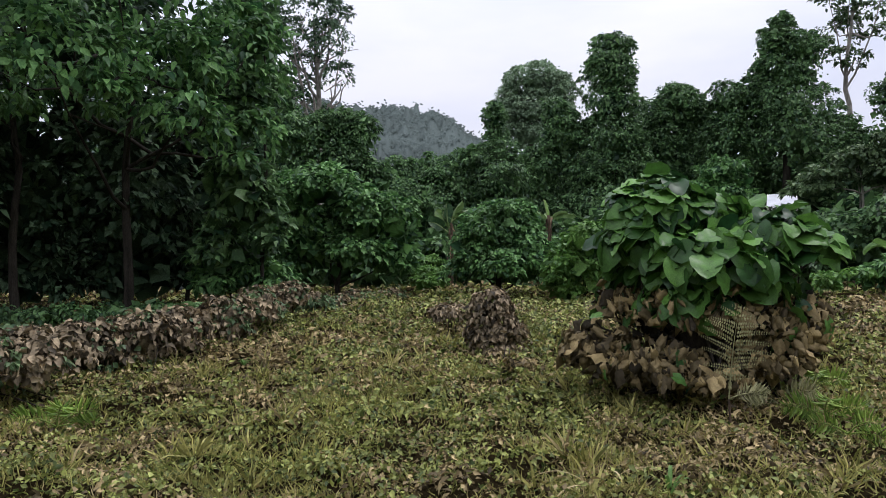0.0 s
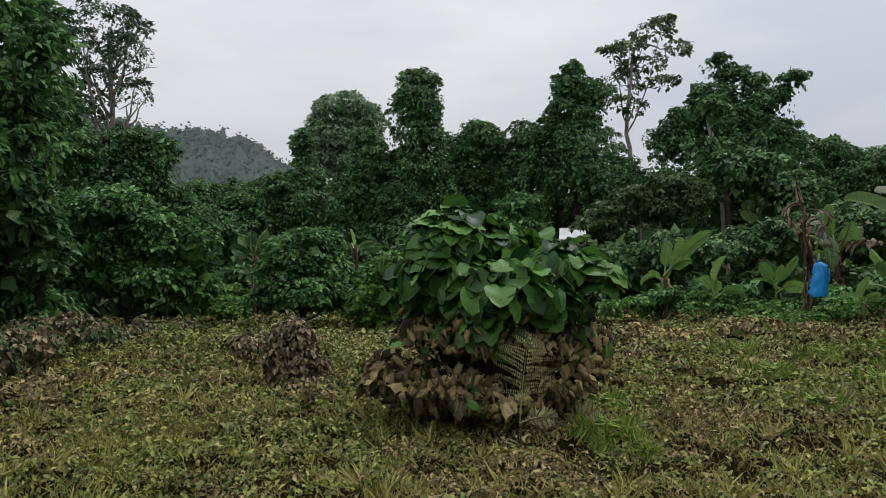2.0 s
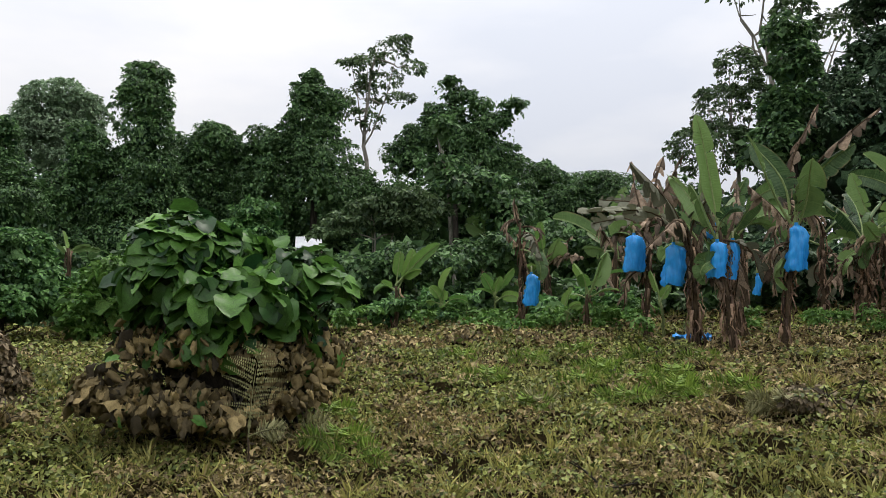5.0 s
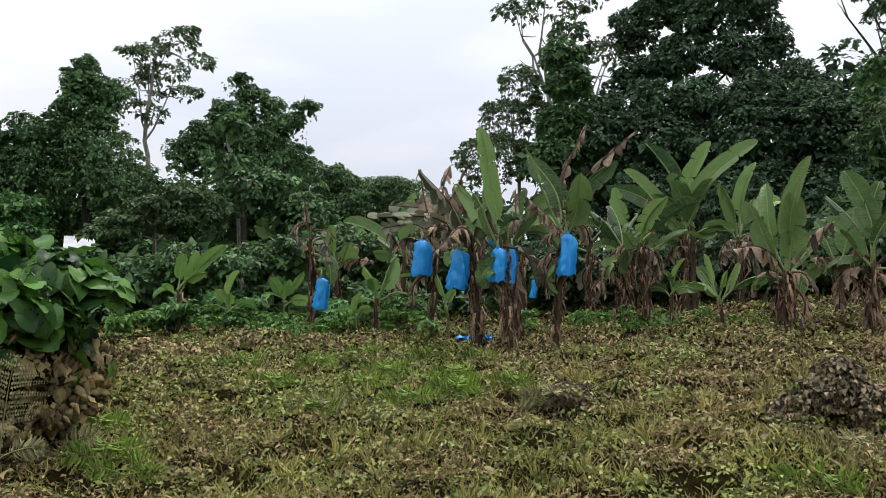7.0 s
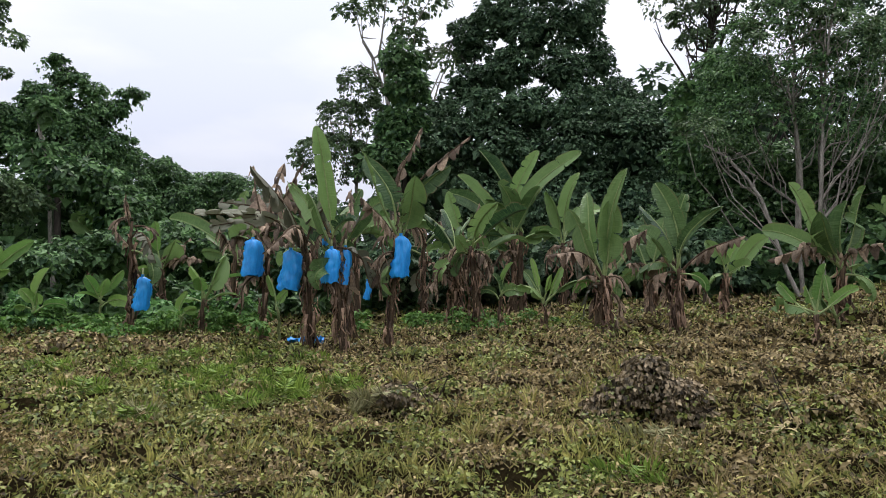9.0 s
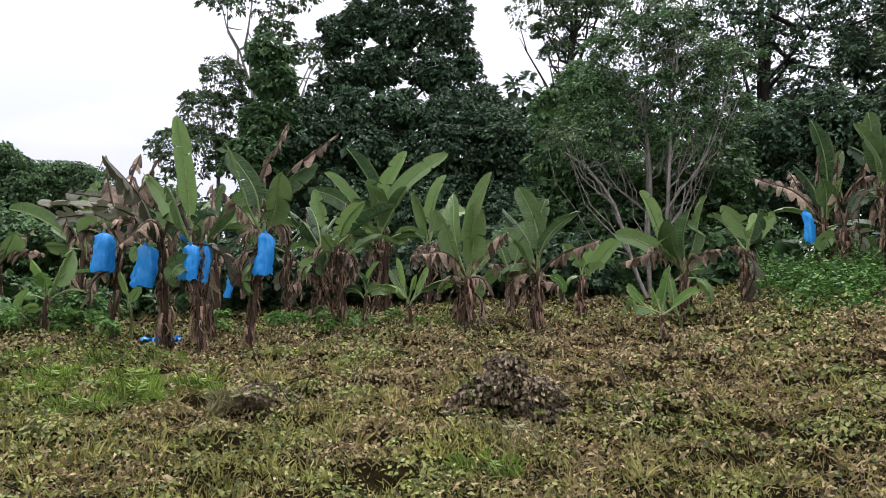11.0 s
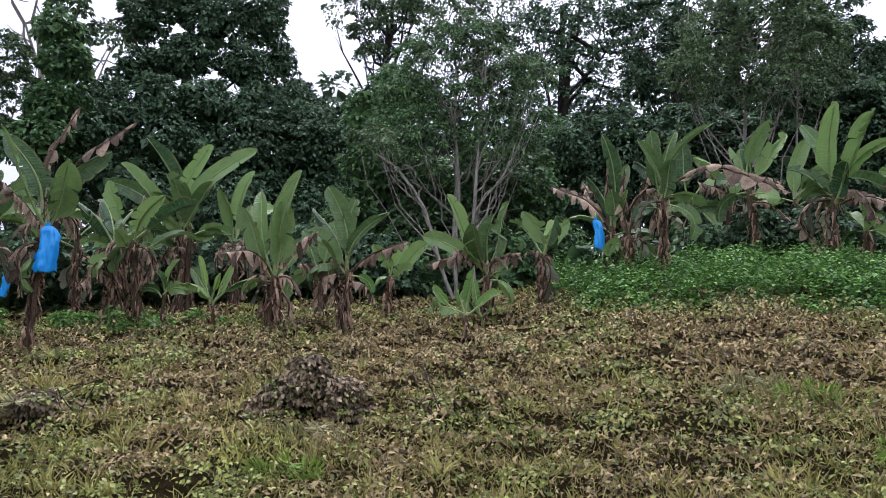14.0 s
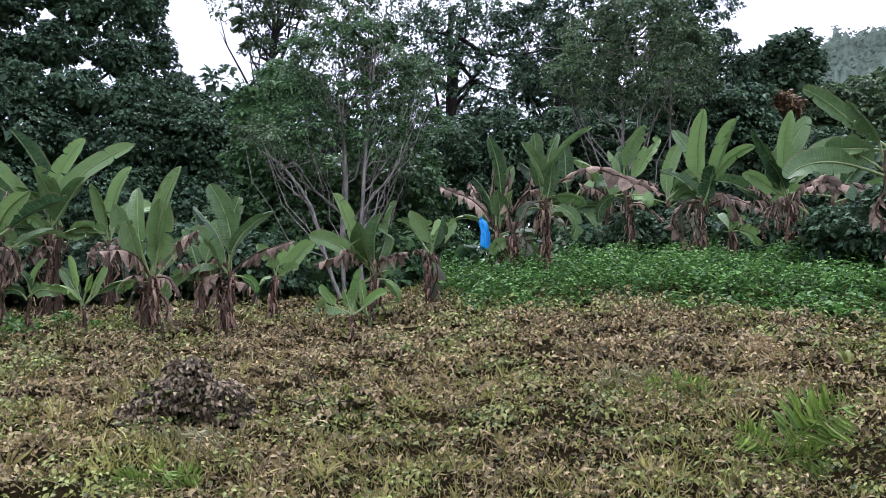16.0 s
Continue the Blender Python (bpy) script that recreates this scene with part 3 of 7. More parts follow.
# ---- trees and shrubs round the clearing ----
def tree(name, label, category, r, trunk, blobs, mat, leaf, girth=0.2, bark=BARK, cover=1.2, clump=0.45, inner=0.66, limbs=1, droop=0.7, group="", dr=0.0, width=0.62, shape=DIAMOND):
    """trunk: bearings and elevations from the ground up; blobs: bearing, elevation and their half-widths in degrees, all at range r."""
    seed = int(abs(blobs[0][0]) * 97 + abs(blobs[0][1]) * 31 + r * 7)
    rng = np.random.default_rng(seed)
    base = spot(trunk[0][0], r)
    root = thing(name, base, label, category, group)
    b = np.array(base)
    masses = []
    for az, el, ra, re, *deep in blobs:
        rr = r + (deep[0] if deep else rng.uniform(-0.4, 0.4) * dr)
        wide, high = [max(0.45 * q, q - (0.25 * clump if inner else 0.0)) for q in (rr * math.tan(radians(ra)), rr * math.tan(radians(re)))]
        masses.append((np.array(aloft(az, el, rr)) - b, (wide, wide, high)))
    pile = Pile()
    foliage(pile, masses, leaf, rng, cover=cover, clump=clump, inner=inner, droop=droop, width=width, home=-unit(b[:2]), shape=shape)
    if name == "vine_covered_tree":
        # strands of vine that hang from the masses like a curtain
        for c, rad in masses:
            rad = np.array(rad)
            for _ in range(int(np.clip(9 * rad[0], 7, 18))):
                t, long = rng.uniform(0, 2 * np.pi), rad[2] * rng.uniform(0.9, 2.4)
                m = max(6, int(long / 0.075))
                u = np.sort(rng.uniform(0, 1, m))[:, None]
                rim = np.array([math.cos(t), math.sin(t), 0])
                p = c + rim * rad * rng.uniform(0.8, 1.02) - UP * (u * long - 0.25 * rad[2]) + rng.normal(0, 0.09, (m, 3))
                leaf_cloud(pile, p, rim * 0.7 + UP * 0.35 + rng.normal(0, 0.4, (m, 3)), rng.normal(0, 0.4, (m, 3)) - UP + rim * 0.3, leaf * rng.uniform(0.7, 1.3, m), 0.7, DIAMOND)
    put("crown", pile.mesh("crown"), mat, root)
    if girth:
        line = [np.zeros(3) - UP * 0.1] + [np.array(aloft(a, e, r)) - b for a, e in trunk[1:]]
        pts = np.concatenate([bend(p, q, rng.normal(0, 0.06, 3), 5, rng, 0.02)[(0 if k == 0 else 1):] for k, (p, q) in enumerate(zip(line, line[1:]))])
        put("trunk", (lambda t: np_mesh("trunk", *t))(tube(pts, np.linspace(girth, girth * 0.35, len(pts)), 9)), bark, root, True)
        if limbs:
            for c, rad in masses:
                for _ in range(limbs):
                    wood = Pile()
                    k = rng.integers(len(pts) // 3, len(pts))
                    end = c + rng.normal(0, 0.45, 3) * np.array(rad) * (limbs > 1)
                    if limbs > 1:
                        reach = np.hypot(*(end[:2] - pts[len(pts) // 2][:2]))
                        k = int(np.clip(np.argmin(np.abs(pts[:, 2] - end[2] + rng.uniform(1.3, 2.6) * reach)), len(pts) // 6, len(pts) - 2))
                    q = bend(pts[k], end, UP * -0.12 * np.linalg.norm(end - pts[k]) + rng.normal(0, 0.1, 3), 6, rng, 0.05 if limbs < 2 else 0.09)
                    wood.add(*tube(q, np.linspace(girth * 0.42, girth * 0.1, 6), 5))
                    for _ in range(3 if limbs > 1 else 1):
                        s = q[rng.integers(2, 6)]
                        e = s + rng.normal(0, 0.5, 3) * np.array(rad) + UP * 0.25 * rad[2]
                        wood.add(*tube(bend(s, e, rng.normal(0, 0.06, 3), 4, rng, 0.04), np.linspace(girth * 0.18, girth * 0.05, 4), 4))
                    put("limb", wood.mesh("limb"), bark, root, True)
    return root


tree("tree", "tall spreading tree with large drooping green leaves", "tree", 16, [(-22.1, -2.6), (-22.2, 6.3), (-21.6, 14.6)], [(-26.1, 11.4, 5.4, 2.4, -2.5), (-19.0, 9.0, 4.0, 2.6, -2.2), (-26.8, 12.6, 6.2, 4.6, -2.5), (-20.1, 12.1, 5.0, 5.0, -2), (-14.4, 14.0, 3.5, 5.0, -1), (-23.0, 19.4, 9.2, 5.0, -2), (-33.4, 13.9, 7.1, 6.2, -2), (-14.0, 8.2, 2.5, 3.7, -1), (-31.6, 20.0, 8.3, 5.0, -3)], BROAD, 0.2, 0.1, BARK, cover=0.9, clump=0.4, inner=0.0, limbs=1, droop=1.0, shape=OVATE)
tree("tree", "dark slender tree beside the shaded thicket", "tree", 16.3, [(-28.7, -2.9), (-28.6, 6.0), (-29.1, 14.5)], [(-31.0, 11.1, 4.6, 3.7), (-27.5, 16.1, 5.4, 3.7, 0.5)], BROAD, 0.22, 0.09, BARK, cover=0.9, clump=0.4, inner=0.0, limbs=1, droop=1.0, shape=OVATE)
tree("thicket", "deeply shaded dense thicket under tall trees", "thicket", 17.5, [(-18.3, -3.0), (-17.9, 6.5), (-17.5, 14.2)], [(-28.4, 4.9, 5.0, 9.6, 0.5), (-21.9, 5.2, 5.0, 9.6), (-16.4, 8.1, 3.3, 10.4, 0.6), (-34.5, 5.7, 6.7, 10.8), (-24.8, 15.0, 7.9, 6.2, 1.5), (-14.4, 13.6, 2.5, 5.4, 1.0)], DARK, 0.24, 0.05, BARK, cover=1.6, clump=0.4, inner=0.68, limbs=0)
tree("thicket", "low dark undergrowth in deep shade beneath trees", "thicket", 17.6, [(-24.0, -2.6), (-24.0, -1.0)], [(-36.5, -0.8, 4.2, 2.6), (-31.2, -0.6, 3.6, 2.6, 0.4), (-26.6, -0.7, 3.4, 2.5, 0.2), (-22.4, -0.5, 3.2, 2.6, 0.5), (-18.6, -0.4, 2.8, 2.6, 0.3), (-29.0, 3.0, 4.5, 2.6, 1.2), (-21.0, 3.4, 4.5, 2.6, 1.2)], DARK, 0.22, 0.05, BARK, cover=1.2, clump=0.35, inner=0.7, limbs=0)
tree("undergrowth", "dark green ground plants in the shade of trees", "undergrowth", 14.6, [(-25.0, -4.4), (-25.0, -4.0)], [(a, -3.5, 1.7, 0.9, 0.9 * math.sin(a * 2.1)) for a in (-36, -33.6, -31.4, -29.2, -27.1, -25.0, -22.8, -20.7, -18.6, -16.6)], VINE, 0.11, 0.0, BARK, cover=1.1, clump=0.2, inner=0.5, limbs=0)
tree("vine_tree", "tree edge hung with leafy climbing vines", "tree", 16, [(-12.9, -2.3), (-12.8, 6.6), (-12.8, 16.0)], [(-13.4, 16.0, 1.9, 3.3), (-14.0, 10.5, 2.3, 3.7), (-14.8, 4.9, 2.5, 3.7), (-12.9, 2.5, 1.9, 2.9), (-16.0, 0.9, 1.7, 2.1)], VINE, 0.20, 0.05, BARK, cover=1.7, clump=0.3, inner=0.7, limbs=0)
tree("tree", "tall open-crowned tree with a bare pale trunk", "tree", 32, [(-9.0, 1.7), (-9.0, 7.9), (-9.1, 12.7), (-9.4, 16.9)], [(-9.8, 17.6, 2.5, 1.5), (-11.4, 15.7, 1.3, 1.9), (-8.2, 15.4, 1.9, 1.9), (-7.6, 13.3, 1.2, 1.2), (-10.0, 13.4, 1.9, 1.7), (-7.6, 17.4, 1.0, 1.0), (-10.8, 12.0, 1.0, 0.8), (-12.4, 17.1, 1.2, 1.2), (-9.2, 11.1, 0.9, 0.7)], DARK, 0.15, 0.16, PALEBARK, cover=0.85, clump=0.35, inner=0.0, limbs=3, dr=3)
tree("shrub", "bright leafy shrub at the edge of the thicket", "shrub", 16.5, [(-15.4, -2.3), (-15.4, -0.3)], [(-15.8, 0.3, 2.1, 1.7), (-14.0, -0.7, 2.1, 1.7), (-16.7, -1.5, 2.1, 1.5), (-12.5, -1.5, 1.9, 1.5)], BROAD, 0.16, 0.04, BARK, cover=1.6, clump=0.25, inner=0.6, shape=OVATE)
tree("shrub", "tall dense shrub with broad green leaves", "shrub", 20, [(-7.6, -2.4), (-7.6, 1.7)], [(-9.2, 5.2, 3.3, 2.3), (-6.0, 3.4, 3.1, 2.5), (-10.1, 1.7, 3.1, 2.9), (-3.5, 2.8, 2.1, 2.1), (-6.8, 0.5, 3.7, 1.9), (-3.5, 0.3, 1.9, 1.9), (-11.7, 3.8, 2.5, 2.5), (-11.7, 0.3, 2.5, 1.7)], BROAD, 0.17, 0.08, BARK, cover=1.7, clump=0.35, inner=0.7, group='shrubs along the clearing')
tree("shrub", "rounded dense shrub with broad green leaves", "shrub", 19, [(4.0, -2.3), (4.0, 0.9)], [(4.0, 2.5, 2.9, 2.3), (2.5, 0.5, 2.5, 2.3), (6.1, 0.4, 2.5, 2.3), (4.0, -0.4, 4.0, 1.7), (5.2, 3.1, 1.9, 1.5)], BROAD, 0.15, 0.07, BARK, cover=1.7, clump=0.3, inner=0.64, group='shrubs along the clearing')
tree("undergrowth", "bright grassy slope between two shrubs", "undergrowth", 21.5, [(-1.2, -2.0), (-1.2, -1.6)], [(-1.3, -1.5, 1.5, 0.6, -1.5), (-1.2, -0.8, 1.5, 0.6, 0.5), (-1.1, -0.1, 1.4, 0.6, 2.2), (-1.0, 0.5, 1.3, 0.5, 3.6)], FRESH, 0.12, 0.0, BARK, cover=1.2, clump=0.2, inner=0.5, limbs=0)
tree("vine_covered_tree", "low tree smothered in dark climbing vines", "tree", 27, [(-6.4, 0.9), (-6.4, 8.3)], [(-6.4, 9.3, 1.9, 2.1), (-7.8, 9.6, 1.8, 1.7), (-7.6, 7.1, 2.5, 2.5), (-9.2, 9.1, 2.3, 1.7), (-4.7, 5.7, 1.9, 1.9), (-11.6, 9.0, 2.5, 2.9), (-12.4, 11.8, 2.1, 2.5), (-3.9, 3.8, 2.5, 2.5), (-1.8, 4.0, 1.9, 1.7)], VINE, 0.14, 0.15, BARK, cover=1.2, clump=0.4, inner=0.74, limbs=0)
tree("vine_covered_tree", "forest edge trees draped in vines", "tree", 29, [(1.9, 0.5), (2.2, 6.7)], [(0.9, 5.9, 1.7, 1.7), (2.8, 7.3, 1.5, 1.7), (0.3, 4.6, 2.5, 2.5), (4.0, 5.8, 2.9, 2.5), (1.9, 2.5, 2.9, 2.5), (4.2, 7.1, 1.7, 2.1), (-1.8, 1.7, 2.5, 2.5), (-3.2, 6.0, 2.0, 2.0), (-0.9, 6.2, 1.8, 2.0, 1.0), (1.4, 6.6, 1.6, 1.8, 0.8)], VINE, 0.14, 0.15, BARK, cover=1.2, clump=0.4, inner=0.74, limbs=0)
tree("vine_covered_tree", "narrow tree column wrapped in vines", "tree", 31, [(3.8, 1.3), (3.8, 10.3)], [(3.8, 10.5, 1.1, 1.2), (4.0, 8.7, 1.2, 1.5)], VINE, 0.14, 0.12, BARK, cover=1.25, clump=0.3, inner=0.74, limbs=0)
tree("tree", "distant broad-domed tree, its green paled for haze", "tree", 46, [(6.5, 2.5), (6.6, 11.9)], [(6.8, 12.9, 2.5, 1.5), (5.3, 11.7, 1.9, 1.5), (8.2, 11.8, 1.9, 1.6), (6.7, 10.7, 3.0, 1.7), (4.7, 10.5, 1.5, 1.5), (8.4, 12.6, 1.4, 1.2), (6.1, 9.1, 2.5, 1.7), (8.4, 9.6, 1.7, 1.7)], HAZED, 0.19, 0.25, PALEBARK, cover=1.5, clump=0.5, inner=0.6, limbs=1)
tree("vine_covered_tree", "tall tree tower wrapped in climbing vines", "tree", 31, [(12.1, 1.2), (12.3, 13.6)], [(12.2, 15.0, 1.7, 1.2), (12.2, 13.4, 2.2, 2.1), (12.4, 11.1, 2.2, 2.5), (12.2, 8.5, 2.6, 2.5), (11.0, 6.1, 2.9, 2.5), (9.0, 9.0, 1.9, 2.1), (8.2, 10.6, 1.2, 1.3), (7.3, 6.6, 1.9, 2.5), (13.8, 6.4, 1.9, 2.5), (11.4, 3.3, 4.6, 2.5)], VINE, 0.14, 0.22, BARK, cover=1.25, clump=0.35, inner=0.74, limbs=0)
tree("vine_covered_tree", "vine-draped tree with a flat hanging crown", "tree", 34, [(16.6, 1.6), (16.7, 10.3)], [(16.7, 11.0, 2.1, 1.2), (15.8, 10.1, 1.9, 1.5), (17.9, 10.0, 1.7, 1.3), (15.0, 7.6, 1.2, 2.5), (19.0, 9.5, 1.0, 0.9), (16.5, 11.9, 0.9, 0.4), (16.3, 8.1, 2.1, 1.9), (17.4, 5.9, 2.1, 2.3)], VINE, 0.14, 0.2, BARK, cover=1.2, clump=0.4, inner=0.7, limbs=0)
tree("thicket", "shaded hollow of dark undergrowth", "thicket", 37, [(16.8, 1.6), (16.9, 6.3)], [(16.9, 5.9, 3.3, 3.3), (13.8, 5.2, 3.3, 3.3)], DARK, 0.3, 0.15, BARK, cover=0.9, clump=0.5, inner=0.75, limbs=0)
tree("shrub", "low tangle of green vines beside the rounded shrub", "shrub", 18, [(10.5, -2.5), (10.5, -0.4)], [(10.7, 1.2, 1.9, 1.9), (9.3, -0.8, 2.1, 1.7), (11.7, -0.8, 2.1, 1.7), (8.9, -2.1, 1.7, 0.7)], FRESH, 0.17, 0.04, BARK, cover=1.7, clump=0.25, inner=0.7)
tree("vine_covered_tree", "pointed tree spire thick with vines", "tree", 33, [(23.8, 2.1), (23.9, 13.7)], [(23.8, 15.7, 0.8, 0.9), (23.4, 14.3, 1.6, 1.6), (24.8, 13.9, 1.5, 1.5), (23.8, 12.3, 2.1, 1.7), (24.2, 10.0, 3.1, 2.3), (22.3, 11.2, 1.7, 1.9), (20.6, 10.6, 1.9, 1.9), (20.2, 8.3, 2.1, 2.5), (24.8, 7.9, 3.7, 2.1)], VINE, 0.14, 0.2, BARK, cover=1.2, clump=0.35, inner=0.74, limbs=0)
tree("tree", "tall pale-trunked tree with an open rust-tinged crown", "tree", 37, [(27.6, 3.8), (27.7, 10.0), (27.7, 13.6), (28.3, 17.2)], [(29.4, 17.8, 1.5, 0.8), (27.8, 16.8, 1.2, 0.7), (26.6, 16.5, 1.0, 0.6), (31.0, 16.6, 1.2, 0.7), (28.7, 15.6, 1.7, 0.7), (30.1, 14.2, 1.2, 0.7), (27.2, 14.3, 1.6, 1.2), (26.1, 13.3, 1.2, 1.2), (28.2, 12.6, 1.0, 0.7), (30.2, 18.4, 0.7, 0.4)], GREYLEAF, 0.2, 0.13, PALEBARK, cover=1.0, clump=0.35, inner=0.0, limbs=1, dr=2)
tree("vine_covered_tree", "leaning trees with a vine curtain like a crest", "tree", 33, [(34.3, 3.3), (34.2, 9.4), (33.9, 14.3)], [(33.7, 15.5, 0.9, 0.6), (34.7, 14.6, 1.4, 0.8), (36.1, 13.8, 1.2, 0.8), (38.4, 13.9, 1.2, 0.8), (37.5, 12.7, 1.2, 0.9), (36.4, 12.6, 1.5, 1.2), (33.6, 12.9, 1.9, 1.6), (34.9, 11.2, 2.5, 1.7), (32.0, 11.5, 2.1, 1.7), (30.7, 10.1, 2.5, 1.7), (36.9, 10.5, 2.1, 1.3), (35.2, 9.4, 3.3, 1.7)], VINE, 0.14, 0.16, BARK, cover=1.2, clump=0.35, inner=0.7, limbs=1)
tree("vine_covered_tree", "forest slope closed with vines and creepers", "tree", 35, [(40.7, 3.1), (40.8, 8.0)], [(38.5, 9.3, 2.1, 1.2), (40.8, 8.6, 1.9, 1.2), (38.0, 7.3, 3.3, 2.1), (43.1, 7.8, 2.1, 1.2), (41.9, 6.3, 3.3, 2.1), (46.1, 6.9, 2.9, 2.1), (40.9, 9.7, 0.6, 0.4), (45.0, 8.5, 1.7, 0.8)], VINE, 0.14, 0.15, BARK, cover=1.2, clump=0.4, inner=0.74, limbs=0)
tree("tree", "young tree with light feathery foliage", "tree", 25, [(28.5, 2.5), (28.3, 5.8)], [(28.3, 6.5, 2.1, 1.0), (26.5, 5.6, 1.9, 0.7), (25.6, 4.6, 2.1, 0.8), (29.8, 5.4, 2.1, 1.2), (30.7, 7.5, 1.9, 0.8), (31.9, 6.2, 2.1, 1.7)], GREYLEAF, 0.17, 0.07, PALEBARK, cover=1.6, clump=0.3, inner=0.4, limbs=1)
tree("tree", "small round tree with pale broad leaves", "tree", 27, [(19.8, 2.6), (19.8, 5.5)], [(19.8, 6.1, 1.7, 1.0), (19.0, 5.2, 1.5, 0.9), (20.6, 5.2, 1.2, 0.9), (19.8, 4.2, 2.5, 1.2)], BROAD, 0.2, 0.08, BARK, cover=1.6, clump=0.3, inner=0.7)
tree("tree", "slender tree with a pale leaning trunk among greenery", "tree", 26, [(34.5, 2.8), (33.8, 8.2), (33.0, 11.9)], [(33.4, 12.5, 1.2, 1.0), (34.8, 7.8, 2.9, 1.9), (38.0, 6.0, 2.9, 1.9), (32.8, 9.5, 1.7, 1.2), (36.4, 8.5, 2.1, 1.2)], VINE, 0.22, 0.08, PALEBARK, cover=1.0, clump=0.35, inner=0.6, limbs=1)
tree("thicket", "low green undergrowth of shrubs and vines", "thicket", 23, [(30.5, -1.2), (30.6, 1.2)], [(27.3, 1.3, 2.9, 1.9), (30.6, 2.5, 2.9, 1.7), (34.7, 2.4, 3.3, 1.7), (38.3, 3.2, 3.3, 1.9), (41.9, 3.5, 3.3, 2.1), (45.3, 3.4, 3.3, 2.1), (48.2, 2.6, 2.5, 2.5), (24.7, -0.4, 2.5, 1.2)], VINE, 0.2, 0.04, BARK, cover=1.35, clump=0.35, inner=0.66, limbs=0)
tree("undergrowth", "knee-high green weeds and creepers", "undergrowth", 18.3, [(34.6, -1.7), (34.6, -1.3)], [(36.7, -1.7, 1.5, 0.9, 0.6), (47.4, -0.9, 1.2, 0.8, 1.1), (28.2, -1.1, 0.7, 0.5, -0.1), (36.3, -1.8, 1.3, 0.4, 0.2), (26.5, -1.3, 1.1, 0.5, -0.8), (42.1, -1.2, 0.7, 0.4, 0.3), (44.2, -1.1, 0.7, 0.3, 1.1), (26.2, -1.3, 0.8, 0.4, 0.9), (38.1, -1.6, 0.8, 0.7, 0.9), (34.6, -1.2, 1.5, 0.5, 1.1), (41.8, -1.6, 0.6, 0.5, -0.2), (32.1, -1.4, 0.7, 0.5, -0.5), (26.1, -1.6, 0.7, 0.5, -0.3), (38.7, -2.0, 1.5, 0.5, -0.8), (45.2, -1.2, 0.6, 0.5, 1.1), (26.9, -1.6, 1.1, 0.3, 0.1), (43.2, -1.7, 1.1, 0.7, 0.8), (44.5, -0.9, 1.5, 0.4, 0.3), (34.3, -1.1, 0.9, 0.9, 0.8), (44.9, -1.7, 1.2, 0.5, 0.9), (36.5, -2.0, 0.7, 0.7, 0.6), (41.2, -1.5, 0.6, 0.6, 1.1)], FRESH, 0.13, 0.0, BARK, cover=1.0, clump=0.2, inner=0.0, limbs=0)
tree("undergrowth", "tangled dark green weeds among banana suckers", "undergrowth", 19.5, [(34.6, -1.3), (34.6, -0.9)], [(30.3, -0.1, 1.0, 0.7, 0.3), (32.6, -0.5, 0.9, 0.9, 0.5), (30.3, -0.4, 1.5, 0.5, -0.5), (29.7, -1.2, 0.7, 0.8, 0.5), (46.1, -0.1, 0.6, 0.4, 1.2), (47.9, -0.7, 0.6, 0.5, 0.6), (40.7, -0.3, 1.2, 0.7, -0.2), (28.8, -1.2, 0.6, 0.8, -0.0), (35.1, 0.0, 1.3, 0.4, 0.3), (43.4, 0.1, 0.8, 0.6, -0.3), (28.9, -0.7, 1.0, 0.4, -0.1), (33.5, -1.0, 1.2, 0.6, 0.5), (39.6, -0.9, 0.9, 0.5, -0.1), (32.6, 0.1, 1.1, 0.9, 1.2), (33.9, -1.3, 1.2, 0.9, -0.4), (30.2, -0.9, 0.9, 0.7, 0.7), (46.8, -0.6, 0.7, 0.8, 0.7), (41.1, -1.2, 1.5, 0.3, 0.6), (41.4, -1.1, 1.5, 0.7, -0.5), (46.1, -0.4, 1.5, 0.8, -0.5)], BROAD, 0.14, 0.0, BARK, cover=1.1, clump=0.22, inner=0.4, limbs=0)
tree("tree", "tall tree with an open crown on pale forked limbs", "tree", 36, [(57.0, 3.3), (56.9, 11.5), (56.2, 17.9)], [(54.7, 20.6, 1.7, 1.2), (57.1, 20.9, 2.5, 1.0), (58.1, 18.9, 1.5, 0.8), (59.3, 21.5, 2.1, 1.2), (60.7, 17.2, 1.9, 1.2)], GREYLEAF, 0.25, 0.2, PALEBARK, cover=0.9, clump=0.4, inner=0.0, limbs=2, dr=3)
tree("tree", "grey-green twiggy tree at the forest edge", "tree", 34, [(54.1, 3.3), (54.2, 11.6)], [(54.3, 15.2, 1.7, 1.7), (53.4, 12.8, 2.3, 1.9), (55.1, 12.8, 1.9, 1.9), (52.5, 10.0, 3.3, 2.1)], GREYLEAF, 0.16, 0.15, PALEBARK, cover=1.5, clump=0.3, inner=0.0, limbs=2)
tree("tree", "spiky vine-clad tree at the forest edge", "tree", 32, [(57.8, 3.3), (57.8, 13.5)], [(57.6, 17.4, 1.7, 1.5), (58.0, 15.4, 1.9, 1.9), (57.5, 12.7, 2.1, 1.9), (56.7, 9.9, 2.9, 2.1)], VINE, 0.22, 0.2, BARK, cover=1.6, clump=0.3, inner=0.7, limbs=0)
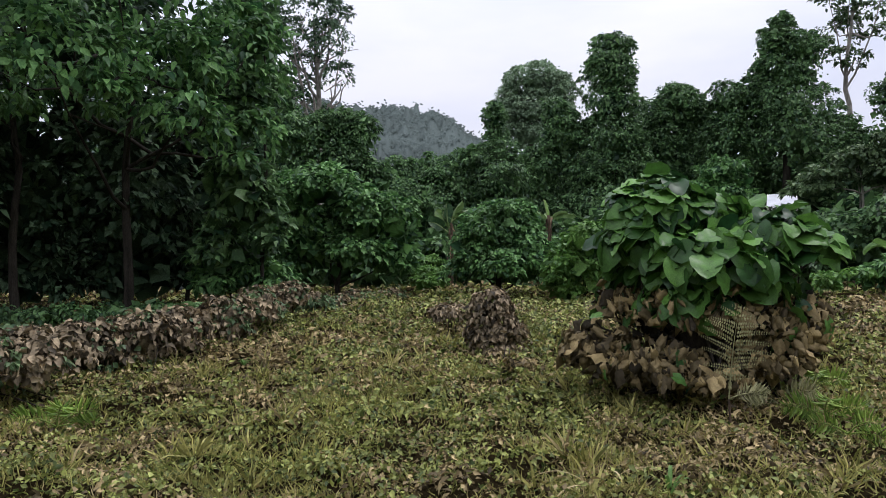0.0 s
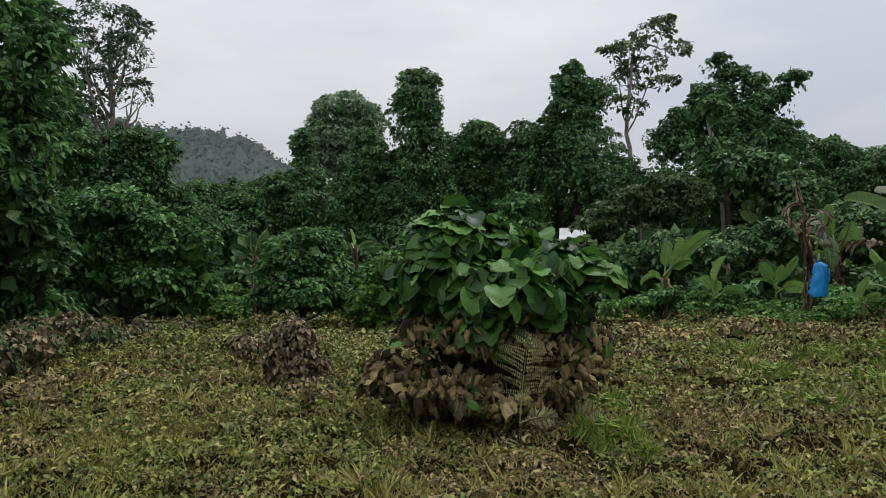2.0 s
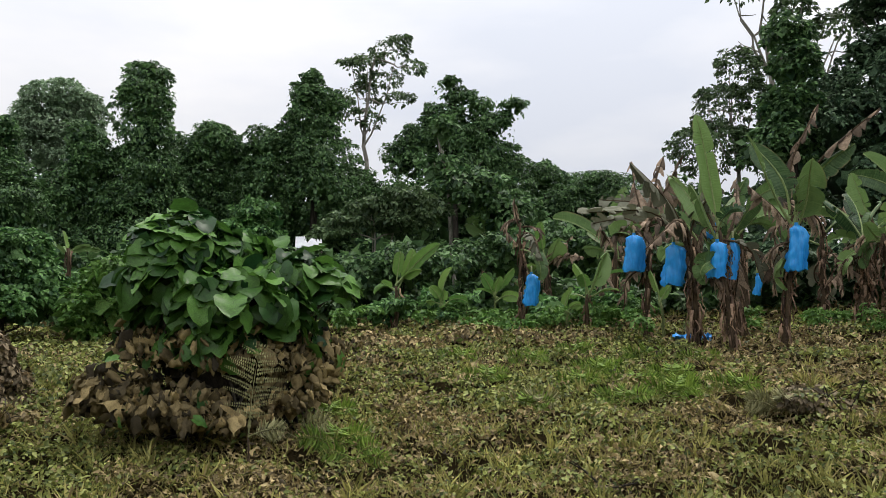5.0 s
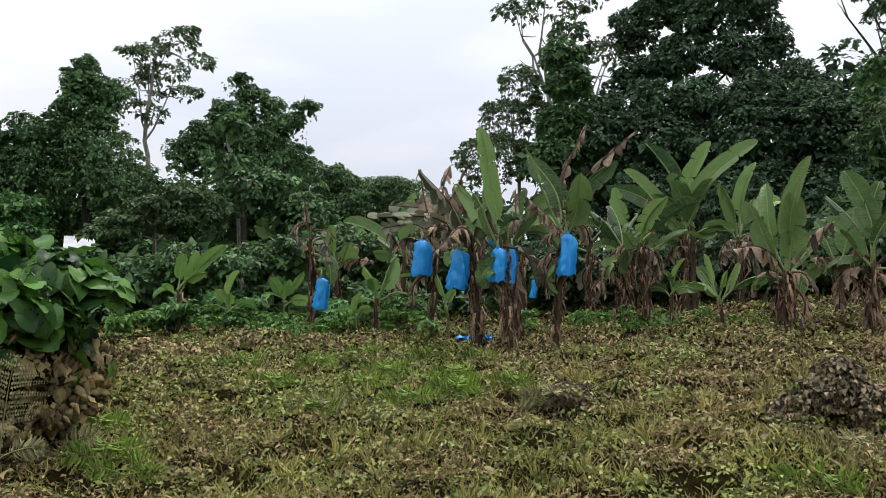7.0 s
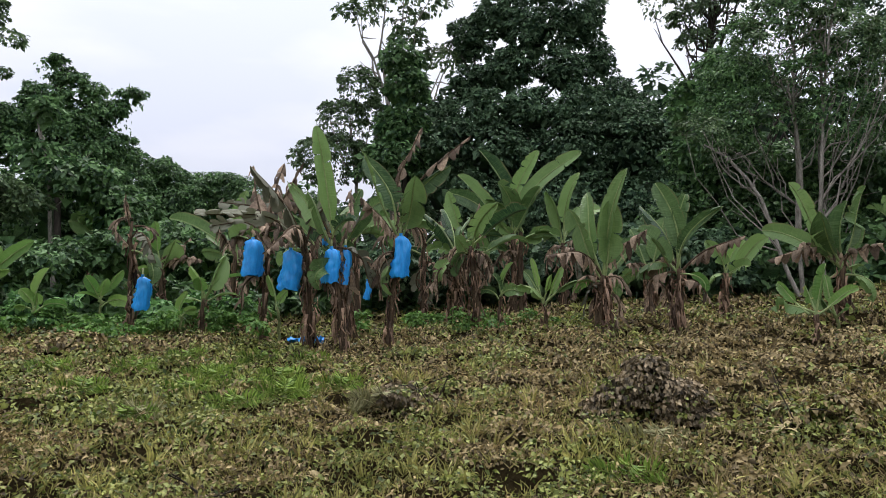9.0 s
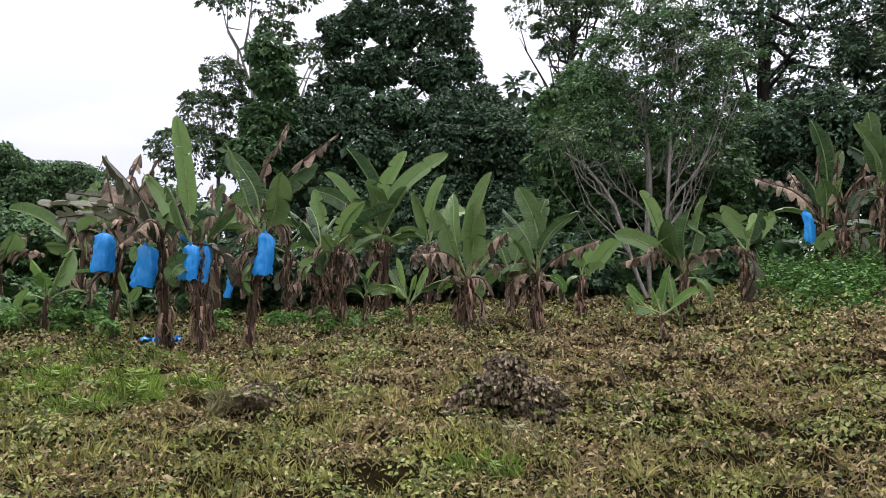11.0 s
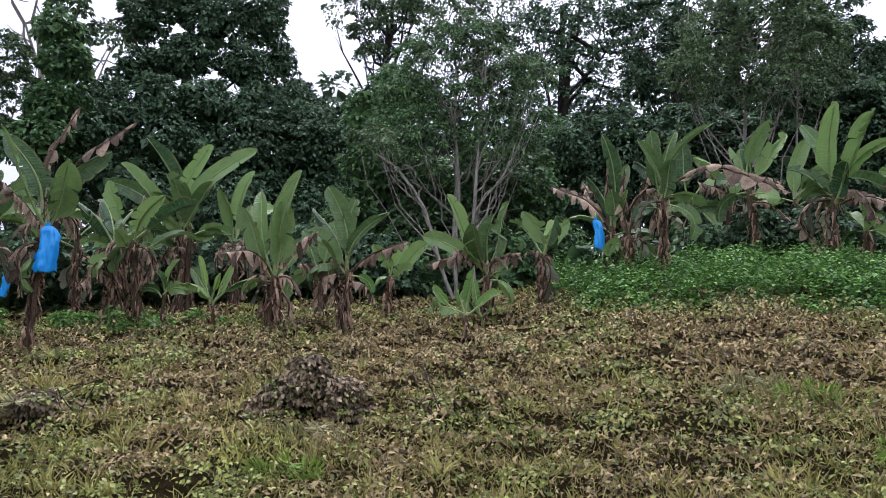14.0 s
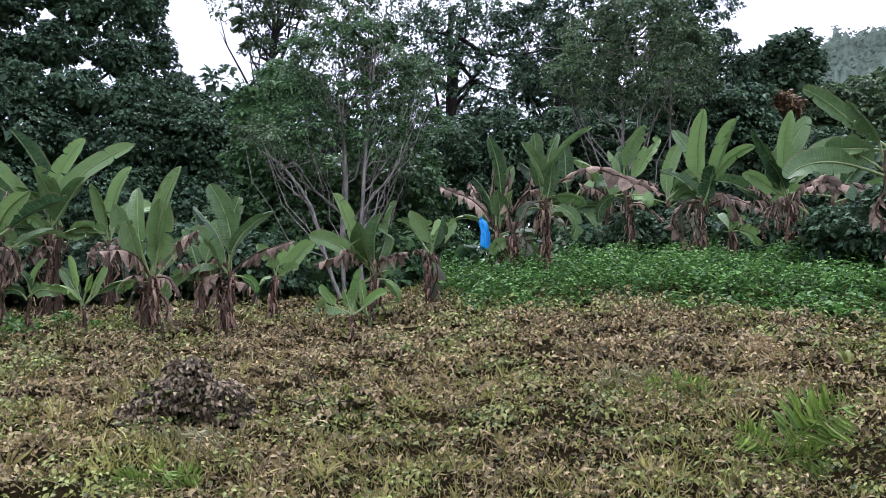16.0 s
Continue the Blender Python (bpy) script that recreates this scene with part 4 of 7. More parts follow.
tree("tree", "massive dark rainforest tree with a dense crown", "tree", 36, [(65.3, 3.2), (65.5, 11.1), (66.0, 20.4)], [(62.8, 18.6, 2.0, 2.2), (64.8, 20.2, 2.3, 2.4), (67.6, 18.9, 2.4, 2.6, -1), (70.6, 19.6, 2.2, 2.8), (72.0, 16.9, 1.5, 1.9), (68.6, 22.4, 3.3, 2.2), (65.6, 16.4, 2.5, 2.1, -1), (69.6, 16.2, 2.3, 2.1, -1), (62.6, 15.4, 2.4, 1.9, -0.6), (73.4, 14.4, 2.1, 1.6)], DARK, 0.19, 0.35, BARK, cover=1.7, clump=0.4, inner=0.56, limbs=1)
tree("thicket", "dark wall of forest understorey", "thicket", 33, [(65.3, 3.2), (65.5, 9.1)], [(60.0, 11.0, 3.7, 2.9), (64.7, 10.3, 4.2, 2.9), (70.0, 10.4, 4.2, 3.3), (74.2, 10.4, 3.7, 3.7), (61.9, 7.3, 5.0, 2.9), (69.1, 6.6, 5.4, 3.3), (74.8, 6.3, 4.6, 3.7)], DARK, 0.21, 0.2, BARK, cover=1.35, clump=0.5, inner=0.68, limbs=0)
tree("tree", "dark dense forest tree behind the banana rows", "tree", 34, [(68.3, 3.7), (68.1, 11.7)], [(60.2, 13.0, 2.6, 2.0), (63.6, 13.4, 2.6, 2.2, -1), (67.0, 13.6, 2.8, 2.3, -1), (70.6, 13.4, 2.7, 2.3, -1), (74.0, 12.6, 2.6, 2.1, -0.5), (76.2, 11.5, 2.0, 2.0), (58.0, 11.4, 2.4, 2.2)], DARK, 0.19, 0.25, BARK, cover=1.25, clump=0.4, inner=0.62, limbs=0)
tree("tree", "tall tree with wispy foliage over the forest gap", "tree", 38, [(79.6, 4.8), (79.5, 15.9), (79.9, 20.2)], [(79.4, 21.7, 3.3, 1.5), (81.6, 19.8, 2.9, 1.7), (78.6, 19.4, 1.7, 1.0), (79.0, 17.8, 1.2, 0.8), (83.2, 22.4, 3.3, 1.7)], GREYLEAF, 0.2, 0.2, BARK, cover=0.85, clump=0.4, inner=0.0, limbs=2, dr=3)
tree("tree", "slender many-stemmed tree with bare pale branches", "tree", 24, [(85.2, -0.1), (85.2, 8.6), (84.7, 14.6)], [(84.1, 17.4, 3.3, 2.5), (81.6, 14.7, 2.9, 2.5), (85.8, 14.6, 3.3, 2.9), (89.0, 14.9, 2.5, 2.9), (82.9, 11.8, 3.7, 2.5), (87.8, 11.8, 3.3, 2.5), (80.4, 12.2, 2.5, 2.1), (86.6, 18.9, 2.5, 1.2)], VINE, 0.12, 0.07, PALEBARK, cover=1.0, clump=0.35, inner=0.0, limbs=2, dr=2)
tree("tree", "pale straight trunk rising through fine foliage", "tree", 25, [(87.0, -0.1), (86.5, 8.5), (87.0, 16.9)], [(88.2, 16.5, 2.1, 2.1), (90.7, 16.4, 2.1, 1.7), (89.9, 13.7, 2.1, 1.7), (91.4, 12.8, 1.7, 1.7)], VINE, 0.12, 0.07, PALEBARK, cover=0.6, clump=0.35, inner=0.0, limbs=2, dr=2)
tree("thicket", "vine-covered thicket below slender trees", "thicket", 27, [(81.7, -0.1), (81.7, 5.7)], [(79.1, 9.8, 2.5, 3.3), (81.7, 8.1, 3.7, 3.3), (85.8, 7.7, 3.7, 3.7), (78.6, 13.4, 2.1, 2.4), (80.6, 15.6, 2.0, 2.0), (89.8, 8.1, 3.7, 3.7), (83.8, 4.4, 5.4, 3.7), (90.6, 4.0, 4.2, 3.3), (77.5, 4.4, 3.3, 3.7)], VINE, 0.2, 0.1, BARK, cover=1.35, clump=0.35, inner=0.66, limbs=0)
tree("tree", "tall dark canopy tree at the forest edge", "tree", 37, [(93.0, 4.8), (93.0, 13.5), (93.4, 19.2)], [(91.1, 19.0, 2.9, 2.1), (93.8, 19.6, 3.3, 2.1), (93.0, 15.9, 3.7, 2.5), (96.5, 18.6, 2.9, 2.5), (97.6, 15.2, 3.7, 2.5), (100.2, 18.2, 3.3, 2.9), (101.9, 15.1, 3.3, 2.5)], DARK, 0.21, 0.3, BARK, cover=0.55, clump=0.45, inner=0.0, limbs=1, dr=3)
tree("thicket", "dense dark forest edge behind the bananas", "thicket", 31, [(97.5, 3.2), (97.5, 9.4)], [(93.4, 10.8, 3.7, 3.3), (97.6, 11.0, 3.7, 3.3), (101.9, 11.1, 3.7, 3.3), (95.7, 6.8, 4.6, 3.3), (101.1, 6.6, 4.6, 3.7), (105.8, 9.7, 3.7, 3.7)], DARK, 0.21, 0.2, BARK, cover=1.35, clump=0.45, inner=0.68, limbs=0)
tree("tree", "straight pale trunk with thin bare branches", "tree", 23.5, [(85.3, -0.9), (85.2, 6.1), (85.0, 13.0), (84.8, 19.3)], [(83.7, 17.0, 2.1, 1.9), (86.2, 18.1, 1.9, 1.9), (84.7, 20.1, 1.9, 1.2)], GREYLEAF, 0.13, 0.07, PALEBARK, cover=0.3, clump=0.35, inner=0.0, limbs=4, dr=1)
tree("tree", "forked pale trunk with thin bare branches", "tree", 23.2, [(86.7, -0.9), (86.5, 6.5), (86.8, 12.2), (87.8, 19.2)], [(87.8, 17.3, 2.1, 2.1), (89.4, 15.3, 2.1, 2.1), (87.0, 19.2, 1.9, 1.7), (90.7, 16.0, 1.7, 1.7)], GREYLEAF, 0.13, 0.07, PALEBARK, cover=0.25, clump=0.35, inner=0.0, limbs=4, dr=1)
tree("tree", "leaning bare pale tree with twiggy limbs", "tree", 22.5, [(85.2, 2.4), (82.9, 6.9), (80.8, 9.8), (79.3, 10.8)], [(80.0, 11.0, 1.9, 1.5), (78.7, 11.8, 1.5, 1.2), (81.6, 10.2, 1.7, 1.2)], GREYLEAF, 0.12, 0.06, PALEBARK, cover=0.25, clump=0.3, inner=0.0, limbs=3, dr=1)
tree("tree", "lofty rainforest tree with wispy dark foliage", "tree", 39, [(79.7, 4.8), (79.5, 13.6), (80.2, 20.6)], [(77.4, 20.4, 2.5, 1.7), (80.2, 19.9, 2.9, 1.7), (83.5, 20.8, 2.9, 1.7), (86.5, 19.8, 2.5, 1.7), (81.8, 22.6, 4.6, 1.7), (79.0, 17.9, 1.7, 1.0), (88.2, 21.0, 2.5, 1.7)], GREYLEAF, 0.2, 0.22, BARK, cover=0.5, clump=0.45, inner=0.0, limbs=2, dr=3)
tree("tree", "tall crowded forest tree with dark layered foliage", "tree", 38, [(92.8, 4.9), (92.8, 14.0), (92.8, 21.1)], [(90.3, 19.9, 2.5, 2.1), (92.8, 21.1, 2.9, 2.1), (95.8, 19.9, 2.9, 2.5), (92.0, 17.2, 3.3, 2.1), (96.2, 16.7, 2.9, 2.1), (94.5, 23.3, 4.6, 2.1), (89.4, 17.2, 2.1, 1.7)], DARK, 0.2, 0.28, BARK, cover=0.45, clump=0.45, inner=0.0, limbs=1, dr=2)
tree("tree", "tall forest tree with several dark trunks", "tree", 39, [(100.3, 4.9), (100.8, 13.8), (100.9, 20.8)], [(99.2, 19.4, 2.5, 2.1), (101.7, 20.8, 2.9, 2.1), (100.4, 16.6, 2.9, 2.1), (111.3, 19.6, 2.5, 1.9), (110.8, 17.1, 2.5, 2.1), (108.6, 21.0, 3.3, 1.7), (112.7, 15.4, 1.9, 1.7), (103.4, 22.2, 3.3, 2.1)], DARK, 0.2, 0.26, BARK, cover=1.3, clump=0.45, inner=0.0, limbs=1, dr=2)
tree("tree", "grey-leaved tree with forking pale limbs", "tree", 26, [(105.3, 3.2), (105.4, 11.2), (105.1, 15.6)], [(103.7, 18.0, 3.3, 2.5), (107.4, 18.5, 3.3, 2.5), (109.3, 16.1, 2.9, 2.5), (104.5, 15.2, 3.3, 2.1), (108.1, 14.2, 3.3, 2.1), (106.2, 20.1, 2.9, 1.7), (102.1, 16.2, 2.1, 2.1)], GREYLEAF, 0.13, 0.08, PALEBARK, cover=1.0, clump=0.35, inner=0.0, limbs=3, dr=2)
tree("tree", "pale straight tree among the forest edge", "tree", 27, [(108.4, 3.1), (108.6, 9.5), (108.8, 16.1)], [(108.9, 16.9, 2.1, 1.7), (110.4, 14.8, 1.7, 1.5), (110.1, 17.5, 2.5, 1.7)], GREYLEAF, 0.13, 0.06, PALEBARK, cover=0.8, clump=0.35, inner=0.0, limbs=3, dr=2)
tree("thicket", "dark forest edge on the rise", "thicket", 31, [(105.1, 3.2), (105.2, 9.6)], [(103.6, 10.5, 3.7, 3.3), (108.0, 10.7, 3.7, 3.3), (112.2, 10.9, 3.7, 3.3), (109.2, 14.2, 3.7, 2.5), (104.8, 6.8, 5.0, 3.3), (111.7, 6.6, 5.0, 3.7), (116.5, 9.0, 3.7, 3.3), (117.1, 5.2, 4.2, 3.3), (120.8, 7.6, 3.7, 3.7), (113.7, 13.0, 2.5, 2.1)], DARK, 0.21, 0.2, BARK, cover=1.35, clump=0.45, inner=0.68, limbs=0)
tree("tree", "broad dark forest tree closing the skyline", "tree", 42, [(105.5, 4.5), (105.5, 14.0)], [(98.6, 15.8, 1.8, 2.0), (101.6, 17.3, 2.1, 3.2), (105.0, 18.0, 2.3, 3.4), (108.6, 17.8, 2.2, 3.4), (111.0, 16.2, 1.5, 2.8), (103.4, 14.0, 2.6, 2.2), (108.0, 13.6, 2.6, 2.2)], DARK, 0.24, 0.3, BARK, cover=1.1, clump=0.5, inner=0.6, limbs=1)
tree("tree", "round-topped dark tree on the skyline", "tree", 42, [(116.2, 4.5), (116.5, 15.0)], [(116.7, 17.0, 1.7, 1.0), (115.6, 16.2, 1.7, 1.2), (117.0, 15.7, 1.9, 1.5), (114.5, 15.6, 1.9, 1.5), (116.3, 14.3, 2.5, 1.7)], DARK, 0.3, 0.2, BARK, cover=1.6, clump=0.5, inner=0.64, limbs=0)
tree("tree", "tree with rusty orange-brown new leaves", "tree", 36, [(115.3, 4.5), (115.5, 11.8)], [(115.4, 13.6, 1.3, 0.7), (114.8, 13.0, 1.5, 0.9), (116.3, 13.0, 1.2, 0.8)], RUST, 0.22, 0.12, BARK, cover=1.6, clump=0.35, inner=0.6, limbs=0)
tree("tree", "mid-green tree below the far hill", "tree", 40, [(118.4, 4.4), (118.6, 10.7)], [(119.0, 12.5, 2.5, 1.9), (121.3, 12.3, 2.9, 2.5), (117.6, 11.2, 2.5, 2.1), (119.9, 10.3, 3.7, 2.5), (123.8, 12.0, 3.7, 3.3)], GREYLEAF, 0.25, 0.2, BARK, cover=1.6, clump=0.45, inner=0.64, limbs=0)
tree("shrub", "dark dense shrub beside the last banana plant", "shrub", 18.5, [(119.7, 1.4), (119.7, 3.6)], [(119.4, 4.4, 2.9, 2.1), (121.1, 5.4, 2.5, 2.5), (118.4, 3.3, 2.1, 1.7), (121.7, 3.6, 3.3, 2.5), (124.2, 4.9, 4.2, 3.7)], DARK, 0.17, 0.06, BARK, cover=1.6, clump=0.3, inner=0.66, limbs=0)
# darker forest leaf here: shade behind the banana stems is in the colour
tree("thicket", "leafy undergrowth between the banana stems", "thicket", 21.5, [(107.1, 2.3), (107.1, 4.0)], [(103.5, 4.0, 2.5, 2.1), (105.9, 4.8, 2.5, 2.1), (108.7, 4.7, 2.5, 2.1), (112.4, 4.2, 2.5, 2.1), (115.7, 4.5, 2.5, 2.1)], DARK, 0.18, 0.04, BARK, cover=1.35, clump=0.3, inner=0.64, limbs=0)
tree("undergrowth", "green weeds round the banana stems", "undergrowth", 17.3, [(59.4, -1.5), (59.4, -0.9)], [(54.0, -1.9, 0.8, 0.7, 0.8), (59.6, -1.8, 0.9, 0.5, 0.4), (59.2, -1.5, 1.2, 0.7, 0.4), (54.7, -1.5, 0.9, 0.7, -0.4), (74.4, -1.6, 1.0, 0.9, 0.8), (68.7, -1.7, 1.0, 0.5, 0.0), (62.0, -1.3, 0.8, 0.9, -0.3), (59.8, -1.5, 1.5, 0.4, 0.5), (70.4, -1.6, 0.8, 0.7, 0.7), (64.2, -1.8, 1.5, 0.9, -0.2), (66.0, -1.8, 1.4, 0.5, 0.5), (41.4, -1.3, 0.8, 0.7, -0.1), (67.1, -1.3, 0.9, 0.8, 0.4), (66.3, -2.0, 0.6, 0.6, 1.2), (46.8, -1.1, 0.7, 0.4, -0.4), (47.4, -1.7, 0.8, 0.7, -1.1), (59.3, -1.6, 1.1, 0.7, 0.3), (64.6, -1.3, 0.9, 0.8, 1.0), (40.4, -1.5, 1.1, 0.5, 0.9), (44.8, -1.9, 1.3, 0.5, 1.1), (62.9, -1.9, 1.0, 0.4, -0.5), (61.3, -1.5, 1.3, 0.5, 1.1)], FRESH, 0.12, 0.0, BARK, cover=1.0, clump=0.18, inner=0.0, limbs=0)
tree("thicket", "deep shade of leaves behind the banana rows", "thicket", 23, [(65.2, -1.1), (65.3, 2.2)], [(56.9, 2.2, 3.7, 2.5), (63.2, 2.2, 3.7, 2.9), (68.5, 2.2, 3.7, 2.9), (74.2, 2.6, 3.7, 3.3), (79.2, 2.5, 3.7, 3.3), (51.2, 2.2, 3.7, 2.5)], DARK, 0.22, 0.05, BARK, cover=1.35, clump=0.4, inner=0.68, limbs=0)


# ---- banana plants ----
def axes(az):
    """Across, toward the clearing's middle, up, at a bearing."""
    a = radians(az)
    return np.array([math.cos(a), -math.sin(a), 0]), np.array([-math.sin(a), -math.cos(a), 0])


def banana_leaf(base, right, near, a, b, length, wide, curl, kind, rng, parent):
    """One leaf: a arched midrib and two torn halves of the blade. a, b: its lean across and toward the middle, degrees."""
    a, b = radians(a), radians(b + rng.normal(0, 14) * (0.3 if abs(a) < 10 else 1))
    d = (right * math.sin(a) + UP * math.cos(a)) * math.cos(b) + near * math.sin(b)
    g = -UP + d * d[2]
    if np.linalg.norm(g) < 0.15:
        g = right * (1 if a >= 0 else -1)
    g = unit(g - d * (g @ d))
    steps = 15
    s = np.linspace(0, 1, steps)
    th = radians(curl + 12) * s ** 2 if kind < 2 else radians(curl) * np.clip(s * 1.8, 0, 1) ** 1.5
    dirs = d * np.cos(th)[:, None] + g * np.sin(th)[:, None]
    mid = base + np.concatenate([[np.zeros(3)], np.cumsum((dirs[1:] + dirs[:-1]) / 2 * length / (steps - 1), axis=0)])
    mid += unit(np.cross(d, near)) * (0.05 * length * np.sin(s * rng.uniform(2, 4.5)) * rng.choice([-1, 1]))[:, None]
    across = unit(np.cross(dirs, near + 0.25 * rng.normal(size=3)))
    tw = radians(rng.normal(0, 46)) * (0.4 if abs(a) < 0.18 else 1)
    norm = np.cross(across, dirs)
    across = across * math.cos(tw) + norm * math.sin(tw)
    norm = np.cross(across, dirs)
    norm *= np.where(norm @ near >= -0.2, 1, -1)[:, None]
    blade, dry = Pile(), kind >= 2
    stalk = (0.26, 0.36, 0.16, 0.2)[kind] * rng.uniform(0.8, 1.2)
    wide = wide * rng.uniform(1.0, 1.32) * (1, 0.7, 1, 1.1)[kind]
    k0 = max(1, int(stalk * (steps - 1)))
    sub = 3
    fine = np.linspace(k0, steps - 1, (steps - 1 - k0) * sub + 1)
    lo = np.floor(fine).astype(int).clip(0, steps - 2)
    f = (fine - lo)[:, None]
    mm, ac, nn = mid[lo] * (1 - f) + mid[lo + 1] * f, across[lo] * (1 - f) + across[lo + 1] * f, norm[lo] * (1 - f) + norm[lo + 1] * f
    u = np.linspace(0, 1, len(fine))
    half = wide * 0.5 * np.minimum(1, (u * 4.5 + 0.03)) ** 0.55 * np.sqrt(np.clip(1 - np.maximum(0, (u - 0.55) / 0.455) ** 2.4, 0.0, 1))
    fold = radians(rng.uniform(18, 58))
    for side in (-1, 1):
        i = 0
        while i < len(fine) - 1:
            run = int(rng.integers(2, 6) if dry else rng.choice([2, 2, 3, 4, 6, 9, 14, 20] if kind == 0 else [6, 12, 20]))
            j = min(len(fine) - 1, i + run)
            gap = dry and i and rng.uniform() < 0.15
            hang = rng.uniform(*((0.75, 1.0) if kind == 2 else (0.25, 0.85))) if dry else max(0, rng.normal(*((0.12, 0.28) if kind == 0 else (0.04, 0.06))))
            shrink = (rng.uniform(0.6, 1.8) if kind == 2 else rng.uniform(0.7, 1.1)) if dry else rng.uniform(0.82, 1.0)
            shrink *= 0.12 if gap else 1
            skew = rng.normal(0, 0.3) if dry else rng.normal(0.06, 0.10)
            rows = []
            for t, (w, h) in enumerate(((0, 0), (0.35, 0.35), (0.7, 0.75), (1, 1))):
                e = ac[i:j + 1] * side * math.cos(fold) + nn[i:j + 1] * math.sin(fold)
                e = unit(e * (1 - hang * h) + (-UP) * hang * h * 1.1 + skew * h * dirs[lo[i:j + 1]])
                prev = rows[-1] if rows else mm[i:j + 1]
                step = w - (0, 0, 0.35, 0.7)[t]
                taper = 1.0 - ((0.86 if kind == 2 else 0.4) * np.abs(np.linspace(-1, 1, j - i + 1)) ** 1.5 * w if dry else 0.12 * np.abs(np.linspace(-1, 1, j - i + 1)) ** 6)
                rows.append(prev + e * (half[i:j + 1] * shrink * step * taper)[:, None])
            n = j - i + 1
            v = np.concatenate(rows)
            q = [(r * n + k, r * n + k + 1, (r + 1) * n + k + 1, (r + 1) * n + k) for r in range(3) for k in range(n - 1)]
            uv = np.concatenate([np.stack([u[i:j + 1] * length * 0.5, np.full(n, side * w)], -1) for w in (0, 0.35, 0.7, 1.0)])
            blade.add(v, [np.array(q)], uv)
            i = j
    ob = put(("leaf", "leaf", "dry_leaf", "faded_leaf")[kind], blade.mesh("leaf"), (BLADE, YOUNG, DRYLEAF, FADED)[kind], parent, True)
    rib = tube(mid + norm * 0.006, np.linspace(0.030, 0.008, steps) * (0.6 + 0.25 * min(length, 2)), 5)
    put("midrib", np_mesh("midrib", *rib), STEM if dry else RIB, ob, True)


def banana(az, r, top, leaves, girth=0.11, skirt=26, label="banana plant with torn green leaves and a dry brown stem", lift=0.0):
    """top: the crown's offset across and its height; leaves: lean, lean to the middle, length, width, curl, kind (0 grown, 1 young, 2 dry)."""
    rng = np.random.default_rng(int(abs(az * 131 + r * 17)))
    base = spot(az, r, lift)
    root = thing("banana_plant", base, label, "banana plant", "banana plants round the clearing")
    right, near = axes(az)
    crown = right * top[0] + UP * top[1]
    pts = bend(-UP * (0.08 + lift), crown, right * rng.normal(0, 0.04), 8, rng, 0.012)
    put("pseudostem", np_mesh("pseudostem", *tube(pts, 0.72 * girth * np.linspace(1.1, 0.6, 8) * (1 + 0.05 * rng.normal(size=8)), 10)), STEM if skirt else GREENSTEM, root, True)
    for n in leaves:
        banana_leaf(crown - UP * rng.uniform(-0.02, 0.16) * top[1] + right * 0.03 * rng.normal(), right, near, *n, rng, root)
    for _ in range(4 if skirt >= 30 else 2 if skirt >= 18 else 0):
        lean = rng.choice([-1, 1]) * rng.uniform(50, 130)
        banana_leaf(crown - UP * rng.uniform(0.02, 0.3) * top[1], right, near, lean, rng.uniform(-25, 40), rng.uniform(0.7, 1.25), rng.uniform(0.3, 0.45), rng.uniform(70, 120), int(rng.choice([2, 2, 2, 3, 0])), rng, root)
    if skirt:
        pile = Pile()
        for _ in range(int(skirt * 2.2)):
            s = rng.uniform(0.12, 0.97)
            p = pts[0] * (1 - s) + pts[-1] * s
            t = rng.uniform(0, 2 * np.pi)
            out = np.array([math.cos(t), math.sin(t), 0])
            hang = rng.uniform(0.12, 0.45) * min(1, 0.45 + 0.4 * top[1])
            hang = min(hang, max(0.1, p[2] + 0.1))
            line = np.array([p + out * girth * 0.8, p + out * girth * rng.uniform(0.7, 1.2) + UP * 0.04, p + out * girth * rng.uniform(0.6, 1.6) - UP * hang * 0.5, p + out * girth * rng.uniform(0.4, 1.7) - UP * hang])
            side = np.cross(out, UP) * rng.uniform(0.008, 0.034)
            w = np.array([0.5, 1.0, 0.8, 0.08])[:, None]
            line[2:] += rng.normal(0, 0.03, (2, 3)) * np.array([1, 1, 0.3])
            ripple = out * rng.normal(0, 0.03, (4, 1))
            v = np.concatenate([line - side * w, line + ripple, line + side * w])
            pile.add(v, [np.array([(k + g * 4, k + 1 + g * 4, k + 5 + g * 4, k + 4 + g * 4) for k in range(3) for g in range(2)])], np.concatenate([np.stack([np.linspace(0, 0.5, 4), np.full(4, x)], -1) for x in (-0.5, 0, 0.5)]))
        put("dry_sheath", pile.mesh("dry_sheath"), SHEATH, root)
    return root


